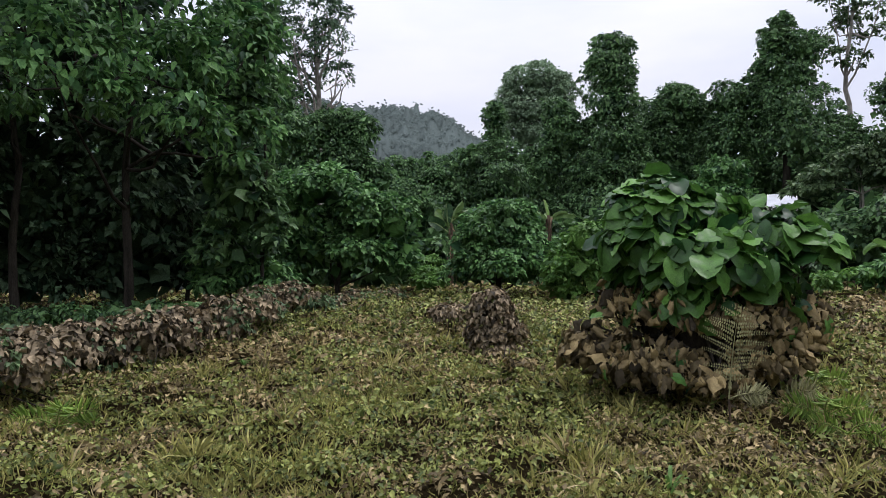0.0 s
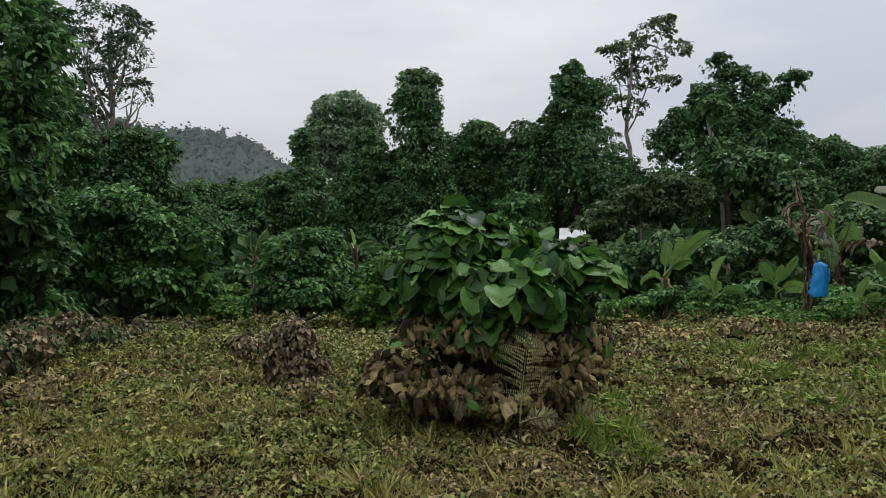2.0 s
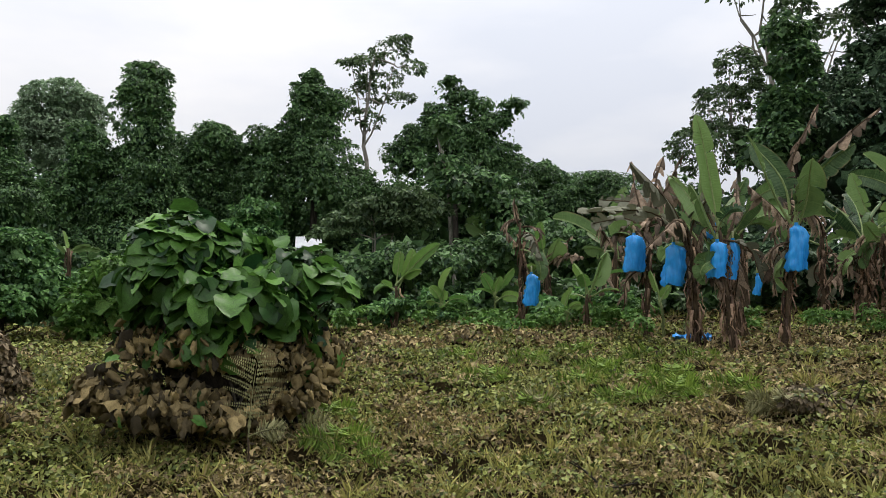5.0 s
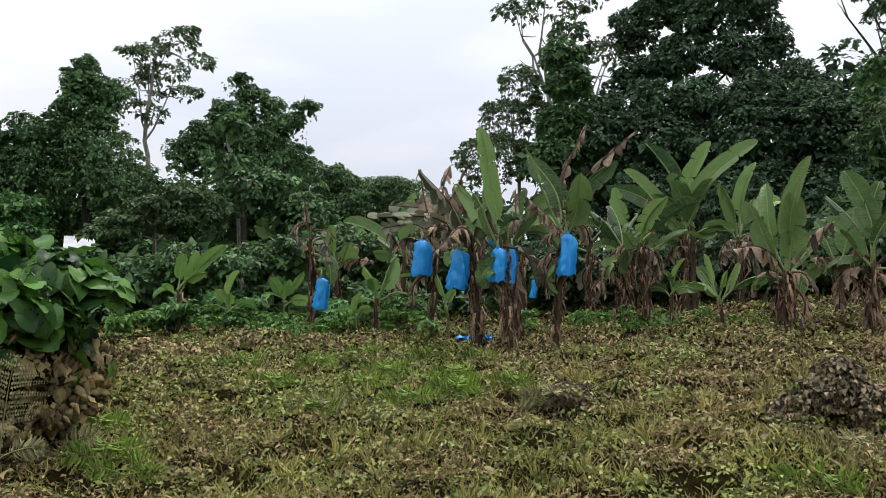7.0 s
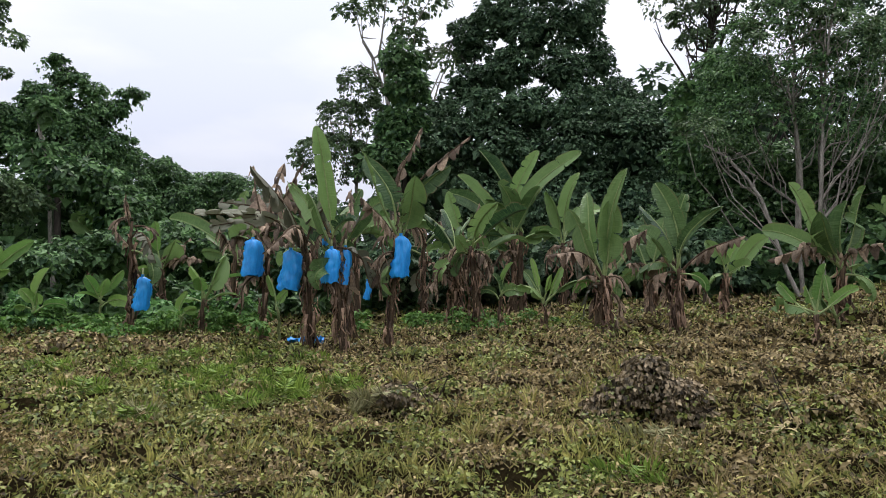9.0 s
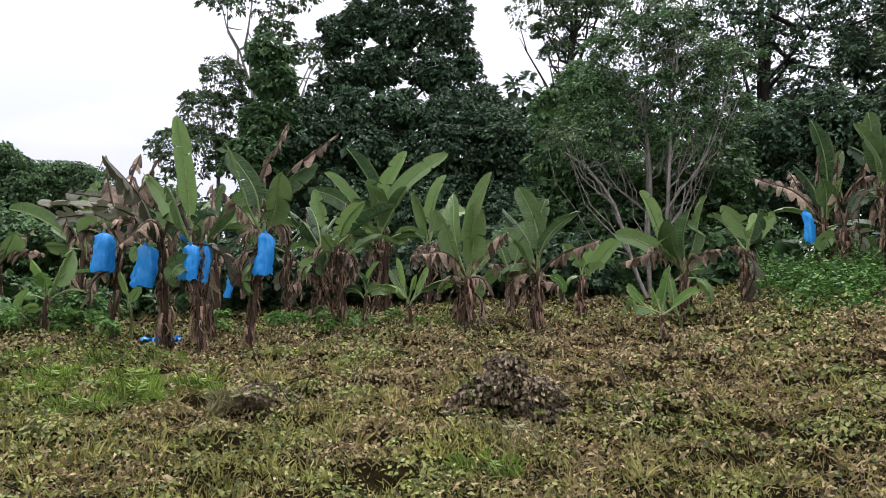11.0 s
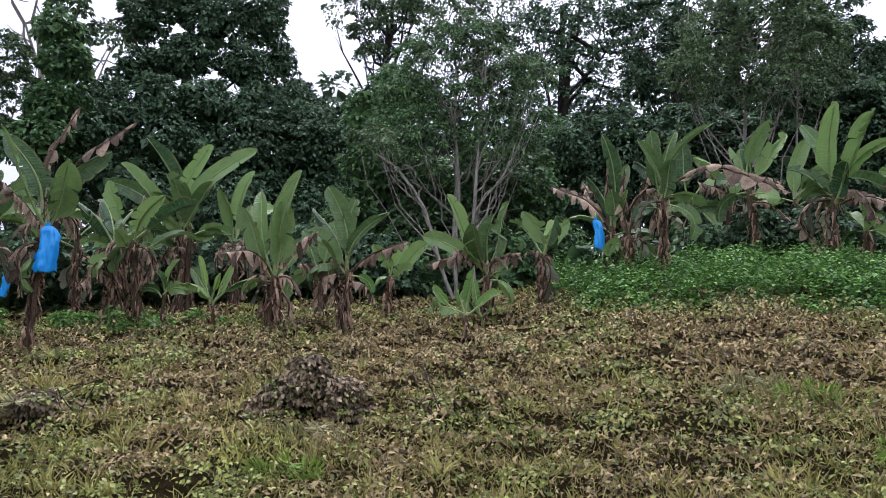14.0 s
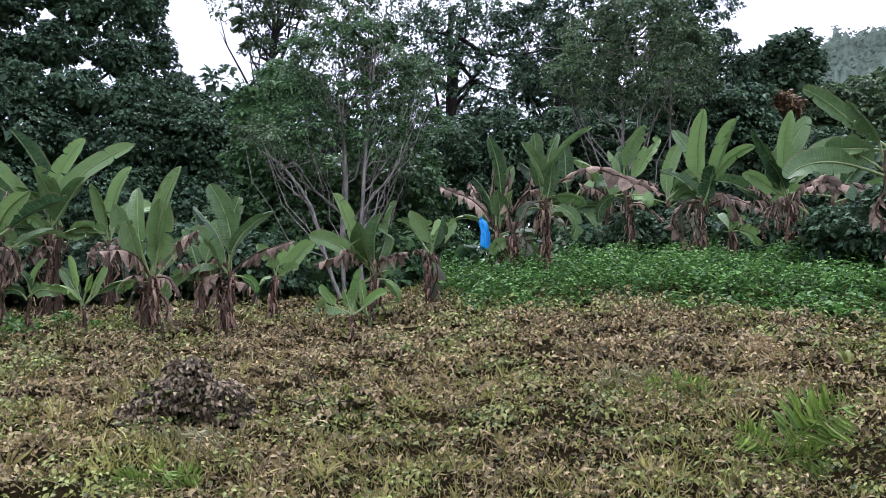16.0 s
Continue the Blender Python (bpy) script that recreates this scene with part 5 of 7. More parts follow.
def fruit_bag(az, r, z, wide, high, label="bright blue plastic bag tied over a banana bunch", tilt=0.0, crumple=0.2):
    """An open-bottomed plastic sleeve gathered at its neck; z is its middle's height."""
    rng = np.random.default_rng(int(abs(az * 211 + z * 100)))
    right, near = axes(az)
    top = np.array(spot(az, r))
    top[2] = z + high / 2
    root = thing("fruit_bag", Vector(top), label, "bag", "blue fruit bags on the bananas")
    rows, cols = 14, 20
    s, t = np.linspace(0, 1, rows), np.linspace(0, 2 * np.pi, cols, endpoint=False)
    prof = np.interp(s, [0, 0.03, 0.08, 0.2, 0.6, 0.9, 1.0], [0.3, 0.62, 0.78, 0.9, 1.0, 1.04, 0.98])
    wr = 1 + crumple * np.sin(t * 5 + s[:, None] * 3 + rng.uniform(0, 6)) + 0.5 * crumple * np.abs(np.sin(t * 4.5 - s[:, None] * 7)) + 0.45 * crumple * rng.normal(size=(rows, cols))
    rad = wide / 2 * prof[:, None] * wr
    x, y = np.cos(t) * rad, np.sin(t) * rad * 0.72
    drop = -s[:, None] * high + (s[:, None] > 0.95) * rng.normal(0, 0.02, (1, cols)) + 0 * t
    lean = s[:, None] * tilt + 0.03 * np.sin(s[:, None] * 5)
    v = (x + lean)[..., None] * right + y[..., None] * near + drop[..., None] * UP
    i, k = np.meshgrid(np.arange(rows - 1), np.arange(cols), indexing="ij")
    q = np.stack([i * cols + k, i * cols + (k + 1) % cols, (i + 1) * cols + (k + 1) % cols, (i + 1) * cols + k], -1).reshape(-1, 4)
    put("film", np_mesh("film", v.reshape(-1, 3), [q]), BLUE, root)
    put("neck", np_mesh("neck", *tube([UP * 0.05, UP * 0.02, -UP * 0.02], [0.035, 0.03, wide * 0.16], 8)), BLUE, root, True)
    put("bunch_stalk", np_mesh("bunch_stalk", *tube(bend(UP * 0.02, UP * 0.16 - near * 0.30, UP * 0.06, 6, rng), np.linspace(0.022, 0.03, 6), 6)), GREENSTEM, root, True)
    return root


banana(53.8, 14.8, (-0.22, 2.26), [(-1, 5, 2.42, 0.56, 6, 0), (-21, -10, 1.97, 0.4, 28, 0), (-11, -20, 2.14, 0.45, 40, 3), (-14, 0, 1.31, 0.3, 25, 0), (32, 10, 0.68, 0.3, 50, 0), (11, -15, 1.08, 0.28, 20, 0), (-53, 10, 0.73, 0.35, 110, 2), (93, -10, 0.55, 0.3, 90, 2)], 0.08, 34)
banana(54.5, 16.0, (-0.31, 2.05), [(-10, -15, 1.77, 0.4, 12, 2), (8, -20, 1.69, 0.4, 15, 2), (22, -15, 1.11, 0.4, 50, 0), (-34, -10, 0.84, 0.4, 60, 0)], 0.08, 26)
banana(51.4, 15.3, (-0.12, 1.98), [(-17, 0, 2.4, 0.5, 75, 3), (-19, -10, 2.25, 0.5, 60, 2), (-16, 5, 2.24, 0.5, 30, 3), (-14, -10, 2.24, 0.4, 20, 2), (-14, 5, 1.92, 0.45, 95, 2), (2, 0, 1.35, 0.4, 40, 3), (-68, 10, 0.53, 0.35, 120, 2), (-1, -10, 0.98, 0.4, 70, 2)], 0.09, 26, 'dying banana stem with hanging brown leaves')
banana(47.9, 16.8, (0.10, 2.08), [(-11, -10, 2.18, 0.5, 60, 3), (-10, 0, 1.68, 0.55, 85, 3), (-3, 5, 1.01, 0.5, 95, 2), (-17, 0, 1.3, 0.4, 120, 2), (3, 0, 1.92, 0.42, 30, 2), (6, -10, 2.12, 0.4, 15, 2), (-5, -15, 2.3, 0.45, 20, 2), (-40, 10, 0.83, 0.5, 100, 0), (-2, -20, 2.16, 0.5, 45, 3), (28, -10, 0.91, 0.4, 60, 0), (2, -25, 1.22, 0.45, 40, 2)], 0.09, 22, 'banana plant with drooping half-dead leaves')
banana(56.8, 14.9, (0.22, 2.31), [(-18, 0, 1.81, 0.36, 14, 0), (-14, -10, 1.5, 0.42, 10, 0), (12, 12, 1.41, 0.58, 14, 0), (8, -10, 2.21, 0.34, 10, 2), (23, -5, 2.25, 0.34, 22, 2), (22, -15, 1.82, 0.4, 20, 0), (-9, 0, 1.24, 0.4, 45, 2), (23, -10, 0.79, 0.35, 40, 0)], 0.08, 30)
banana(61.3, 17.3, (0.15, 1.62), [(-30, 5, 1.35, 0.45, 14, 0), (-13, -10, 1.43, 0.4, 8, 0), (13, -10, 1.43, 0.4, 20, 0), (-46, 5, 0.75, 0.4, 70, 0), (-88, 10, 1.21, 0.35, 150, 2), (41, 0, 0.8, 0.4, 60, 0)], 0.12, 34)
banana(63.2, 17.0, (-0.10, 1.80), [(23, 5, 1.39, 0.42, 10, 0), (42, 5, 1.48, 0.45, 28, 0), (52, 0, 1.36, 0.42, 60, 0), (-31, -10, 0.67, 0.4, 30, 0), (6, -15, 1.33, 0.35, 8, 2), (-112, 5, 0.67, 0.4, 90, 0), (79, 0, 0.84, 0.4, 80, 2)], 0.12, 34)
banana(65.8, 20, (0.01, 2.11), [(-42, 0, 2.24, 0.5, 22, 0), (-31, -5, 2.12, 0.42, 14, 0), (-13, 5, 2.25, 0.48, 8, 0), (10, 0, 2.31, 0.5, 4, 0), (30, 0, 2.61, 0.5, 16, 0), (24, -10, 2.21, 0.4, 12, 0), (-58, 0, 1.03, 0.5, 70, 0), (52, 0, 1.19, 0.5, 70, 0), (20, 10, 1.5, 0.5, 20, 0)], 0.14, 24)
banana(69.4, 20.5, (0.00, 1.72), [(7, 0, 1.87, 0.42, 6, 0), (15, 0, 1.44, 0.5, 25, 0), (-9, 0, 1.65, 0.42, 12, 0), (28, -10, 1.77, 0.5, 32, 0), (-35, 0, 0.81, 0.5, 60, 0), (42, 0, 0.78, 0.5, 80, 2)], 0.13, 22)
banana(68.1, 16.5, (0.00, 0.60), [(-8, 0, 1.0, 0.26, 6, 1), (16, 0, 1.01, 0.28, 24, 1), (36, 5, 0.98, 0.26, 60, 0), (-36, 5, 0.8, 0.26, 60, 0), (8, 20, 0.69, 0.24, 35, 1), (-22, -10, 0.87, 0.24, 30, 0)], 0.06, 6, 'young banana sucker with light green leaves')
banana(65.1, 16.8, (-0.02, 0.73), [(12, 0, 0.76, 0.3, 8, 1), (-15, 5, 0.56, 0.28, 25, 0), (57, 5, 0.61, 0.26, 70, 0), (-41, 0, 0.53, 0.26, 60, 0)], 0.06, 6, 'young banana sucker with light green leaves')
banana(72.2, 15.2, (0.04, 1.12), [(0, 8, 1.52, 0.5, 6, 0), (11, -5, 2.05, 0.42, 6, 0), (-17, 0, 1.59, 0.52, 18, 0), (-8, -15, 1.79, 0.4, 8, 0), (-21, 0, 1.49, 0.45, 45, 2), (7, 0, 1.2, 0.4, 50, 2), (-15, 5, 1.43, 0.4, 80, 2), (25, -10, 1.48, 0.4, 45, 0), (41, 10, 0.72, 0.35, 110, 2), (-72, 5, 0.76, 0.35, 100, 1)], 0.13, 40)
banana(77.3, 15.6, (0.03, 1.27), [(-7, 5, 1.75, 0.46, 5, 0), (5, -10, 1.5, 0.4, 10, 0), (21, 0, 1.62, 0.34, 30, 0), (-27, 0, 1.2, 0.45, 42, 0), (29, 5, 1.62, 0.42, 50, 2), (-18, 5, 1.02, 0.45, 80, 2), (-15, -15, 1.62, 0.4, 15, 0), (81, 10, 0.76, 0.3, 110, 1), (-36, 0, 0.78, 0.3, 100, 2)], 0.11, 40)
banana(80.4, 17.3, (0.04, 0.98), [(18, 0, 0.92, 0.34, 10, 1), (30, 0, 1.16, 0.36, 40, 0), (-21, 0, 0.78, 0.34, 12, 0), (-85, 0, 0.46, 0.3, 90, 0), (48, 10, 0.58, 0.3, 60, 0)], 0.09, 16)
banana(75.6, 17.6, (-0.03, 1.05), [(-11, 0, 1.08, 0.4, 20, 0), (6, 0, 1.23, 0.4, 10, 0), (-15, 0, 0.62, 0.4, 80, 2), (17, 0, 0.67, 0.4, 60, 2)], 0.12, 22)
banana(87.4, 15.9, (0.09, 1.04), [(-24, 0, 1.9, 0.34, 12, 0), (-41, 0, 1.66, 0.36, 40, 0), (-17, 10, 1.22, 0.5, 10, 0), (0, 8, 1.28, 0.52, 6, 0), (11, 0, 1.53, 0.4, 14, 0), (4, 0, 0.89, 0.4, 70, 2), (-39, 0, 1.5, 0.4, 70, 2), (-24, 10, 0.87, 0.4, 50, 2), (34, 10, 0.35, 0.35, 90, 0)], 0.10, 22)
banana(86.1, 14.5, (0.00, 0.44), [(-37, 0, 0.78, 0.32, 10, 1), (-12, 0, 0.62, 0.34, 15, 1), (4, 0, 0.9, 0.38, 8, 1), (42, 5, 0.86, 0.38, 35, 1), (-58, 5, 0.8, 0.28, 60, 0)], 0.07, 4, 'young banana sucker with light green leaves')
banana(87.2, 14.9, (-0.02, 0.34), [(-8, 0, 0.71, 0.2, 8, 1), (28, 0, 0.49, 0.2, 45, 1), (-29, 5, 0.42, 0.18, 20, 0)], 0.05, 0, 'young banana sucker with light green leaves')
banana(91.7, 17.0, (-0.04, 1.21), [(-18, 0, 1.04, 0.42, 12, 0), (11, 5, 1.0, 0.46, 10, 0), (-24, 0, 1.25, 0.4, 50, 0), (27, -10, 0.97, 0.4, 20, 0), (13, -15, 1.41, 0.35, 10, 0), (-17, 0, 0.52, 0.35, 80, 2)], 0.11, 24)
banana(96.4, 18.6, (0.00, 1.46), [(-4, 0, 2.2, 0.46, 4, 0), (11, -5, 1.71, 0.45, 16, 0), (-13, 0, 1.75, 0.4, 30, 2), (-14, -10, 1.77, 0.42, 14, 0), (-3, 15, 0.93, 0.36, 6, 0), (16, 10, 0.94, 0.3, 14, 0), (-44, 0, 1.1, 0.4, 70, 0), (-21, -5, 2.29, 0.4, 45, 2), (4, -10, 2.08, 0.4, 8, 2), (20, 5, 0.86, 0.4, 80, 2)], 0.13, 40)
banana(97.8, 18.3, (-0.07, 1.17), [(-1, 0, 1.6, 0.4, 6, 2), (4, 0, 1.67, 0.4, 20, 2), (-80, 15, 0.67, 0.4, 120, 0), (49, 0, 0.68, 0.4, 90, 2)], 0.13, 36, 'old banana stem wrapped in hanging dry leaves')
banana(99.9, 18.1, (0.00, 2.06), [(-12, 0, 1.52, 0.38, 16, 0), (-3, 5, 1.59, 0.42, 5, 0), (5, -5, 1.57, 0.42, 6, 0), (21, 0, 1.91, 0.34, 24, 0), (72, 5, 1.14, 0.4, 75, 0), (-29, -5, 1.31, 0.36, 20, 0), (41, 5, 2.93, 0.42, 75, 2), (-58, 5, 1.16, 0.38, 85, 2), (107, 5, 1.24, 0.36, 110, 0), (10, 15, 1.06, 0.4, 10, 0)], 0.12, 40)
banana(106.3, 20, (-0.26, 2.12), [(12, 0, 1.56, 0.42, 12, 0), (-13, 0, 1.02, 0.42, 12, 0), (26, 0, 1.55, 0.42, 20, 0), (-47, 0, 0.93, 0.42, 35, 0), (-3, -10, 1.38, 0.42, 6, 0), (43, 0, 0.9, 0.4, 70, 2), (-107, 0, 1.03, 0.4, 80, 0)], 0.12, 24)
banana(110.5, 19.2, (0.08, 1.80), [(-12, 0, 1.79, 0.36, 6, 0), (1, 5, 2.02, 0.46, 4, 0), (15, 0, 2.2, 0.52, 14, 0), (33, 0, 1.74, 0.45, 35, 0), (-33, 0, 1.34, 0.4, 35, 0), (-28, 0, 1.45, 0.4, 55, 2), (46, 5, 1.48, 0.45, 75, 2), (57, 5, 1.38, 0.4, 95, 2), (-78, 10, 1.84, 0.3, 140, 2), (15, 10, 1.05, 0.45, 12, 0)], 0.12, 36)
banana(112.7, 19.6, (-0.06, 1.01), [(-26, 0, 0.68, 0.4, 20, 0), (30, 0, 0.55, 0.4, 25, 0), (-89, 5, 0.65, 0.4, 90, 0), (85, 5, 0.77, 0.4, 90, 0), (-4, 0, 0.86, 0.4, 6, 0)], 0.1, 14)
banana(116.7, 18.9, (-0.16, 1.86), [(-19, 5, 1.85, 0.48, 10, 0), (0, 0, 2.01, 0.42, 3, 0), (8, -5, 1.85, 0.4, 6, 0), (-44, 0, 1.2, 0.42, 42, 0), (25, 0, 1.15, 0.4, 40, 2), (47, 0, 1.62, 0.42, 60, 2), (-81, 5, 1.13, 0.38, 90, 2), (48, -10, 1.89, 0.4, 50, 2), (-20, 12, 1.02, 0.5, 14, 0), (117, 10, 1.63, 0.3, 150, 1)], 0.12, 34)
banana(122.8, 14.6, (-0.21, 2.83), [(-37, 0, 1.72, 0.42, 22, 0), (-40, 5, 1.04, 0.5, 55, 0), (-17, 0, 1.16, 0.45, 12, 0), (-58, 0, 1.69, 0.4, 70, 0), (-70, 5, 1.28, 0.45, 80, 0), (32, 0, 1.23, 0.45, 15, 0), (63, 0, 1.12, 0.45, 60, 0)], 0.13, 20, 'tall banana plant with long overhanging leaves')
banana(29.9, 19.5, (0.04, 1.08), [(-51, 0, 0.45, 0.42, 14, 1), (0, 0, 0.96, 0.45, 4, 1), (18, 0, 1.09, 0.42, 5, 1), (35, 0, 1.61, 0.48, 18, 1), (44, 5, 0.82, 0.45, 35, 1), (-74, 5, 0.58, 0.42, 70, 1)], 0.08, 8, 'clump of small banana plants among weeds')
banana(33.5, 19.0, (-0.03, 0.59), [(-20, 0, 0.58, 0.36, 8, 1), (13, 0, 1.01, 0.42, 5, 1), (55, 5, 0.63, 0.36, 55, 1), (-57, 5, 0.45, 0.34, 70, 1), (6, 15, 0.44, 0.34, 10, 1)], 0.06, 0, 'young banana sucker with light green leaves')
banana(37.3, 19.3, (0.00, 0.75), [(-21, 0, 0.74, 0.39, 10, 1), (6, 10, 0.6, 0.36, 5, 1), (24, 0, 0.89, 0.42, 12, 1), (60, 5, 0.69, 0.36, 60, 1), (-48, 5, 0.61, 0.36, 50, 1)], 0.06, 0, 'young banana sucker with light green leaves')
banana(36.5, 26, (0.02, 2.56), [(3, 0, 1.37, 0.84, 4, 1), (-37, 0, 0.9, 0.7, 55, 0), (45, 0, 1.01, 0.7, 60, 0), (-23, 0, 1.0, 0.7, 30, 1), (23, 0, 0.95, 0.7, 40, 1)], 0.12, 8)
banana(41.0, 21.5, (0.00, 1.68), [(-3, 0, 1.22, 0.56, 5, 1), (14, 0, 1.06, 0.56, 16, 0), (-25, 0, 0.82, 0.56, 40, 0), (24, 0, 1.32, 0.4, 30, 2), (35, 0, 1.42, 0.42, 60, 2), (15, 0, 0.8, 0.4, 50, 2), (-78, 0, 0.7, 0.56, 80, 1)], 0.1, 16, 'banana plant with brown collapsed leaves')
banana(44.0, 18.2, (-0.05, 0.88), [(-17, 0, 0.8, 0.42, 12, 1), (20, 0, 1.16, 0.5, 14, 0), (54, 0, 0.81, 0.45, 50, 1), (-57, 0, 0.69, 0.42, 70, 1), (-6, 10, 0.61, 0.42, 6, 1), (38, -10, 1.15, 0.48, 35, 1)], 0.08, 6, 'young banana plant among weeds')
banana(42.5, 17.8, (0.00, 0.53), [(6, 0, 0.6, 0.34, 5, 1), (-56, 0, 0.56, 0.34, 60, 1), (40, 0, 0.41, 0.31, 50, 1)], 0.05, 0, 'young banana sucker with light green leaves')
banana(49.0, 16.6, (-0.02, 0.80), [(-10, 0, 0.76, 0.34, 4, 1), (20, 5, 0.46, 0.28, 16, 1)], 0.05, 0, 'young banana sucker with light green leaves')
banana(39.3, 17.6, (-0.05, 2.56), [(-4, 0, 0.67, 0.2, 4, 2), (-68, 10, 0.91, 0.25, 150, 2), (70, 10, 1.09, 0.25, 150, 2), (63, 0, 0.57, 0.3, 90, 2)], 0.07, 26, 'dead banana stem stripped of green leaves')
banana(0.6, 24, (0.00, 1.97), [(-24, 0, 0.88, 0.4, 25, 0), (21, 0, 0.81, 0.4, 15, 0), (-40, 0, 0.74, 0.4, 60, 0), (40, 0, 0.71, 0.4, 50, 0), (-4, 0, 0.82, 0.4, 5, 0)], 0.1, 8)
banana(7.7, 24, (0.02, 2.14), [(-9, 0, 0.75, 0.36, 5, 1), (49, 0, 0.9, 0.4, 65, 0), (47, 0, 0.53, 0.36, 45, 0), (-39, 0, 0.65, 0.36, 30, 0)], 0.1, 6)
banana(51.2, 19.5, (0.06, 2.24), [(2, 0, 1.78, 0.45, 8, 0), (-99, -2, 0.94, 0.45, 41, 0), (-10, -7, 1.75, 0.45, 56, 2), (-37, -1, 1.37, 0.45, 71, 0), (-1, 7, 1.47, 0.45, 77, 0), (86, 1, 1.39, 0.45, 79, 0), (-41, -7, 0.92, 0.45, 63, 2)], 0.12, 18)
banana(54.5, 20, (-0.12, 2.31), [(1, 0, 1.22, 0.45, 8, 0), (83, -1, 1.12, 0.45, 63, 0), (44, 3, 1.52, 0.45, 76, 0), (36, -9, 1.91, 0.45, 58, 0), (34, 8, 1.15, 0.45, 69, 0), (-18, -1, 0.82, 0.45, 32, 0), (-82, -1, 0.51, 0.45, 41, 0)], 0.12, 18)
banana(45.7, 20.5, (0.09, 1.86), [(1, 0, 1.88, 0.45, 8, 0), (-29, -3, 0.95, 0.45, 21, 2), (87, 2, 0.85, 0.45, 74, 2), (-42, -9, 1.89, 0.45, 38, 0), (113, -8, 0.73, 0.45, 30, 0), (-71, -9, 0.97, 0.45, 33, 0), (16, 0, 1.08, 0.45, 59, 2)], 0.12, 18)
banana(59.4, 21, (-0.03, 1.93), [(-13, 0, 1.27, 0.45, 8, 0), (-55, 7, 1.57, 0.45, 20, 0), (-8, -10, 1.4, 0.45, 78, 0), (-70, 5, 1.2, 0.45, 50, 0), (-1, -2, 1.44, 0.45, 52, 2), (32, -7, 1.22, 0.45, 64, 0), (-5, 6, 1.6, 0.45, 56, 2)], 0.12, 18)
banana(66.5, 20, (-0.03, 2.09), [(-10, 0, 1.18, 0.45, 8, 0), (-38, -10, 0.96, 0.45, 26, 0), (-9, 10, 1.57, 0.45, 62, 0), (74, 9, 0.99, 0.45, 20, 0), (-91, -1, 1.19, 0.45, 49, 0), (-32, -1, 1.36, 0.45, 43, 0), (-97, 9, 0.78, 0.45, 69, 0)], 0.12, 18)
banana(101.9, 22, (-0.05, 1.90), [(-1, 0, 1.83, 0.45, 8, 0), (-100, -8, 1.33, 0.45, 22, 0), (117, 0, 1.01, 0.45, 42, 0), (35, -6, 1.98, 0.45, 36, 0), (-71, 1, 0.59, 0.45, 39, 0), (78, -10, 0.96, 0.45, 40, 0), (-70, 1, 0.79, 0.45, 38, 0)], 0.12, 18)
banana(104.3, 21.5, (0.05, 1.99), [(4, 0, 1.53, 0.45, 8, 0), (-20, -8, 1.71, 0.45, 55, 0), (-6, -6, 1.17, 0.45, 54, 2), (-89, 4, 1.29, 0.45, 25, 0), (97, -7, 0.77, 0.45, 37, 0), (-34, -7, 1.04, 0.45, 40, 2), (-31, -1, 1.63, 0.45, 33, 0)], 0.12, 18)
banana(108.6, 22, (-0.05, 1.78), [(2, 0, 1.9, 0.45, 8, 0), (37, -9, 1.13, 0.45, 72, 0), (-60, -4, 0.95, 0.45, 21, 0), (30, -9, 1.45, 0.45, 21, 0), (30, 1, 1.24, 0.45, 61, 0), (56, 9, 1.53, 0.45, 39, 0), (69, -4, 1.03, 0.45, 28, 0)], 0.12, 18)
banana(114.9, 21.5, (0.08, 1.73), [(2, 0, 1.55, 0.45, 8, 0), (37, 5, 1.25, 0.45, 40, 0), (-13, -1, 0.81, 0.45, 76, 2), (-20, -6, 0.89, 0.45, 64, 2), (-28, -3, 1.15, 0.45, 73, 0), (61, -7, 0.96, 0.45, 65, 2), (-53, 2, 1.47, 0.45, 37, 0)], 0.12, 18)
banana(119.0, 21, (-0.05, 1.84), [(-12, 0, 1.1, 0.45, 8, 0), (63, 2, 1.57, 0.45, 28, 0), (22, -4, 1.72, 0.45, 42, 0), (85, -3, 0.88, 0.45, 34, 2), (-66, 9, 1.47, 0.45, 77, 0), (18, -5, 1.33, 0.45, 56, 0), (108, 4, 1.01, 0.45, 23, 0)], 0.12, 18)
banana(61.9, 19.2, (0.10, 1.97), [(-9, 0, 1.27, 0.45, 8, 0), (65, -10, 1.22, 0.45, 57, 0), (-33, 8, 1.66, 0.45, 79, 0), (54, 7, 0.98, 0.45, 45, 0), (-16, -4, 1.35, 0.45, 65, 2), (105, 5, 0.87, 0.45, 66, 0), (35, 8, 1.23, 0.45, 54, 0)], 0.12, 18)
fruit_bag(39.9, 17.4, 1.77, 0.28, 0.68)
fruit_bag(47.2, 16.6, 2.50, 0.37, 0.75)
fruit_bag(49.9, 15.0, 2.19, 0.34, 0.74)
fruit_bag(52.8, 14.6, 2.26, 0.27, 0.62)
fruit_bag(53.8, 14.9, 2.27, 0.17, 0.67)
fruit_bag(52.4, 15.4, 2.88, 0.15, 0.34)
fruit_bag(57.8, 14.7, 2.44, 0.28, 0.77)
fruit_bag(55.3, 19.0, 1.87, 0.14, 0.44)
fruit_bag(95.3, 18.2, 3.22, 0.18, 0.66, tilt=0.12, crumple=0.25, label='crumpled blue plastic bag round a banana bunch')


# ---- heaps, bush, ferns, far things ----
def masses(r, blobs):
    """Foliage masses round the range r as (centre, radii)."""
    return [(np.array(aloft(az, el, r + (d[0] if d else 0))), [r * math.tan(radians(ra))] * 2 + [r * math.tan(radians(re))]) for az, el, ra, re, *d in blobs]


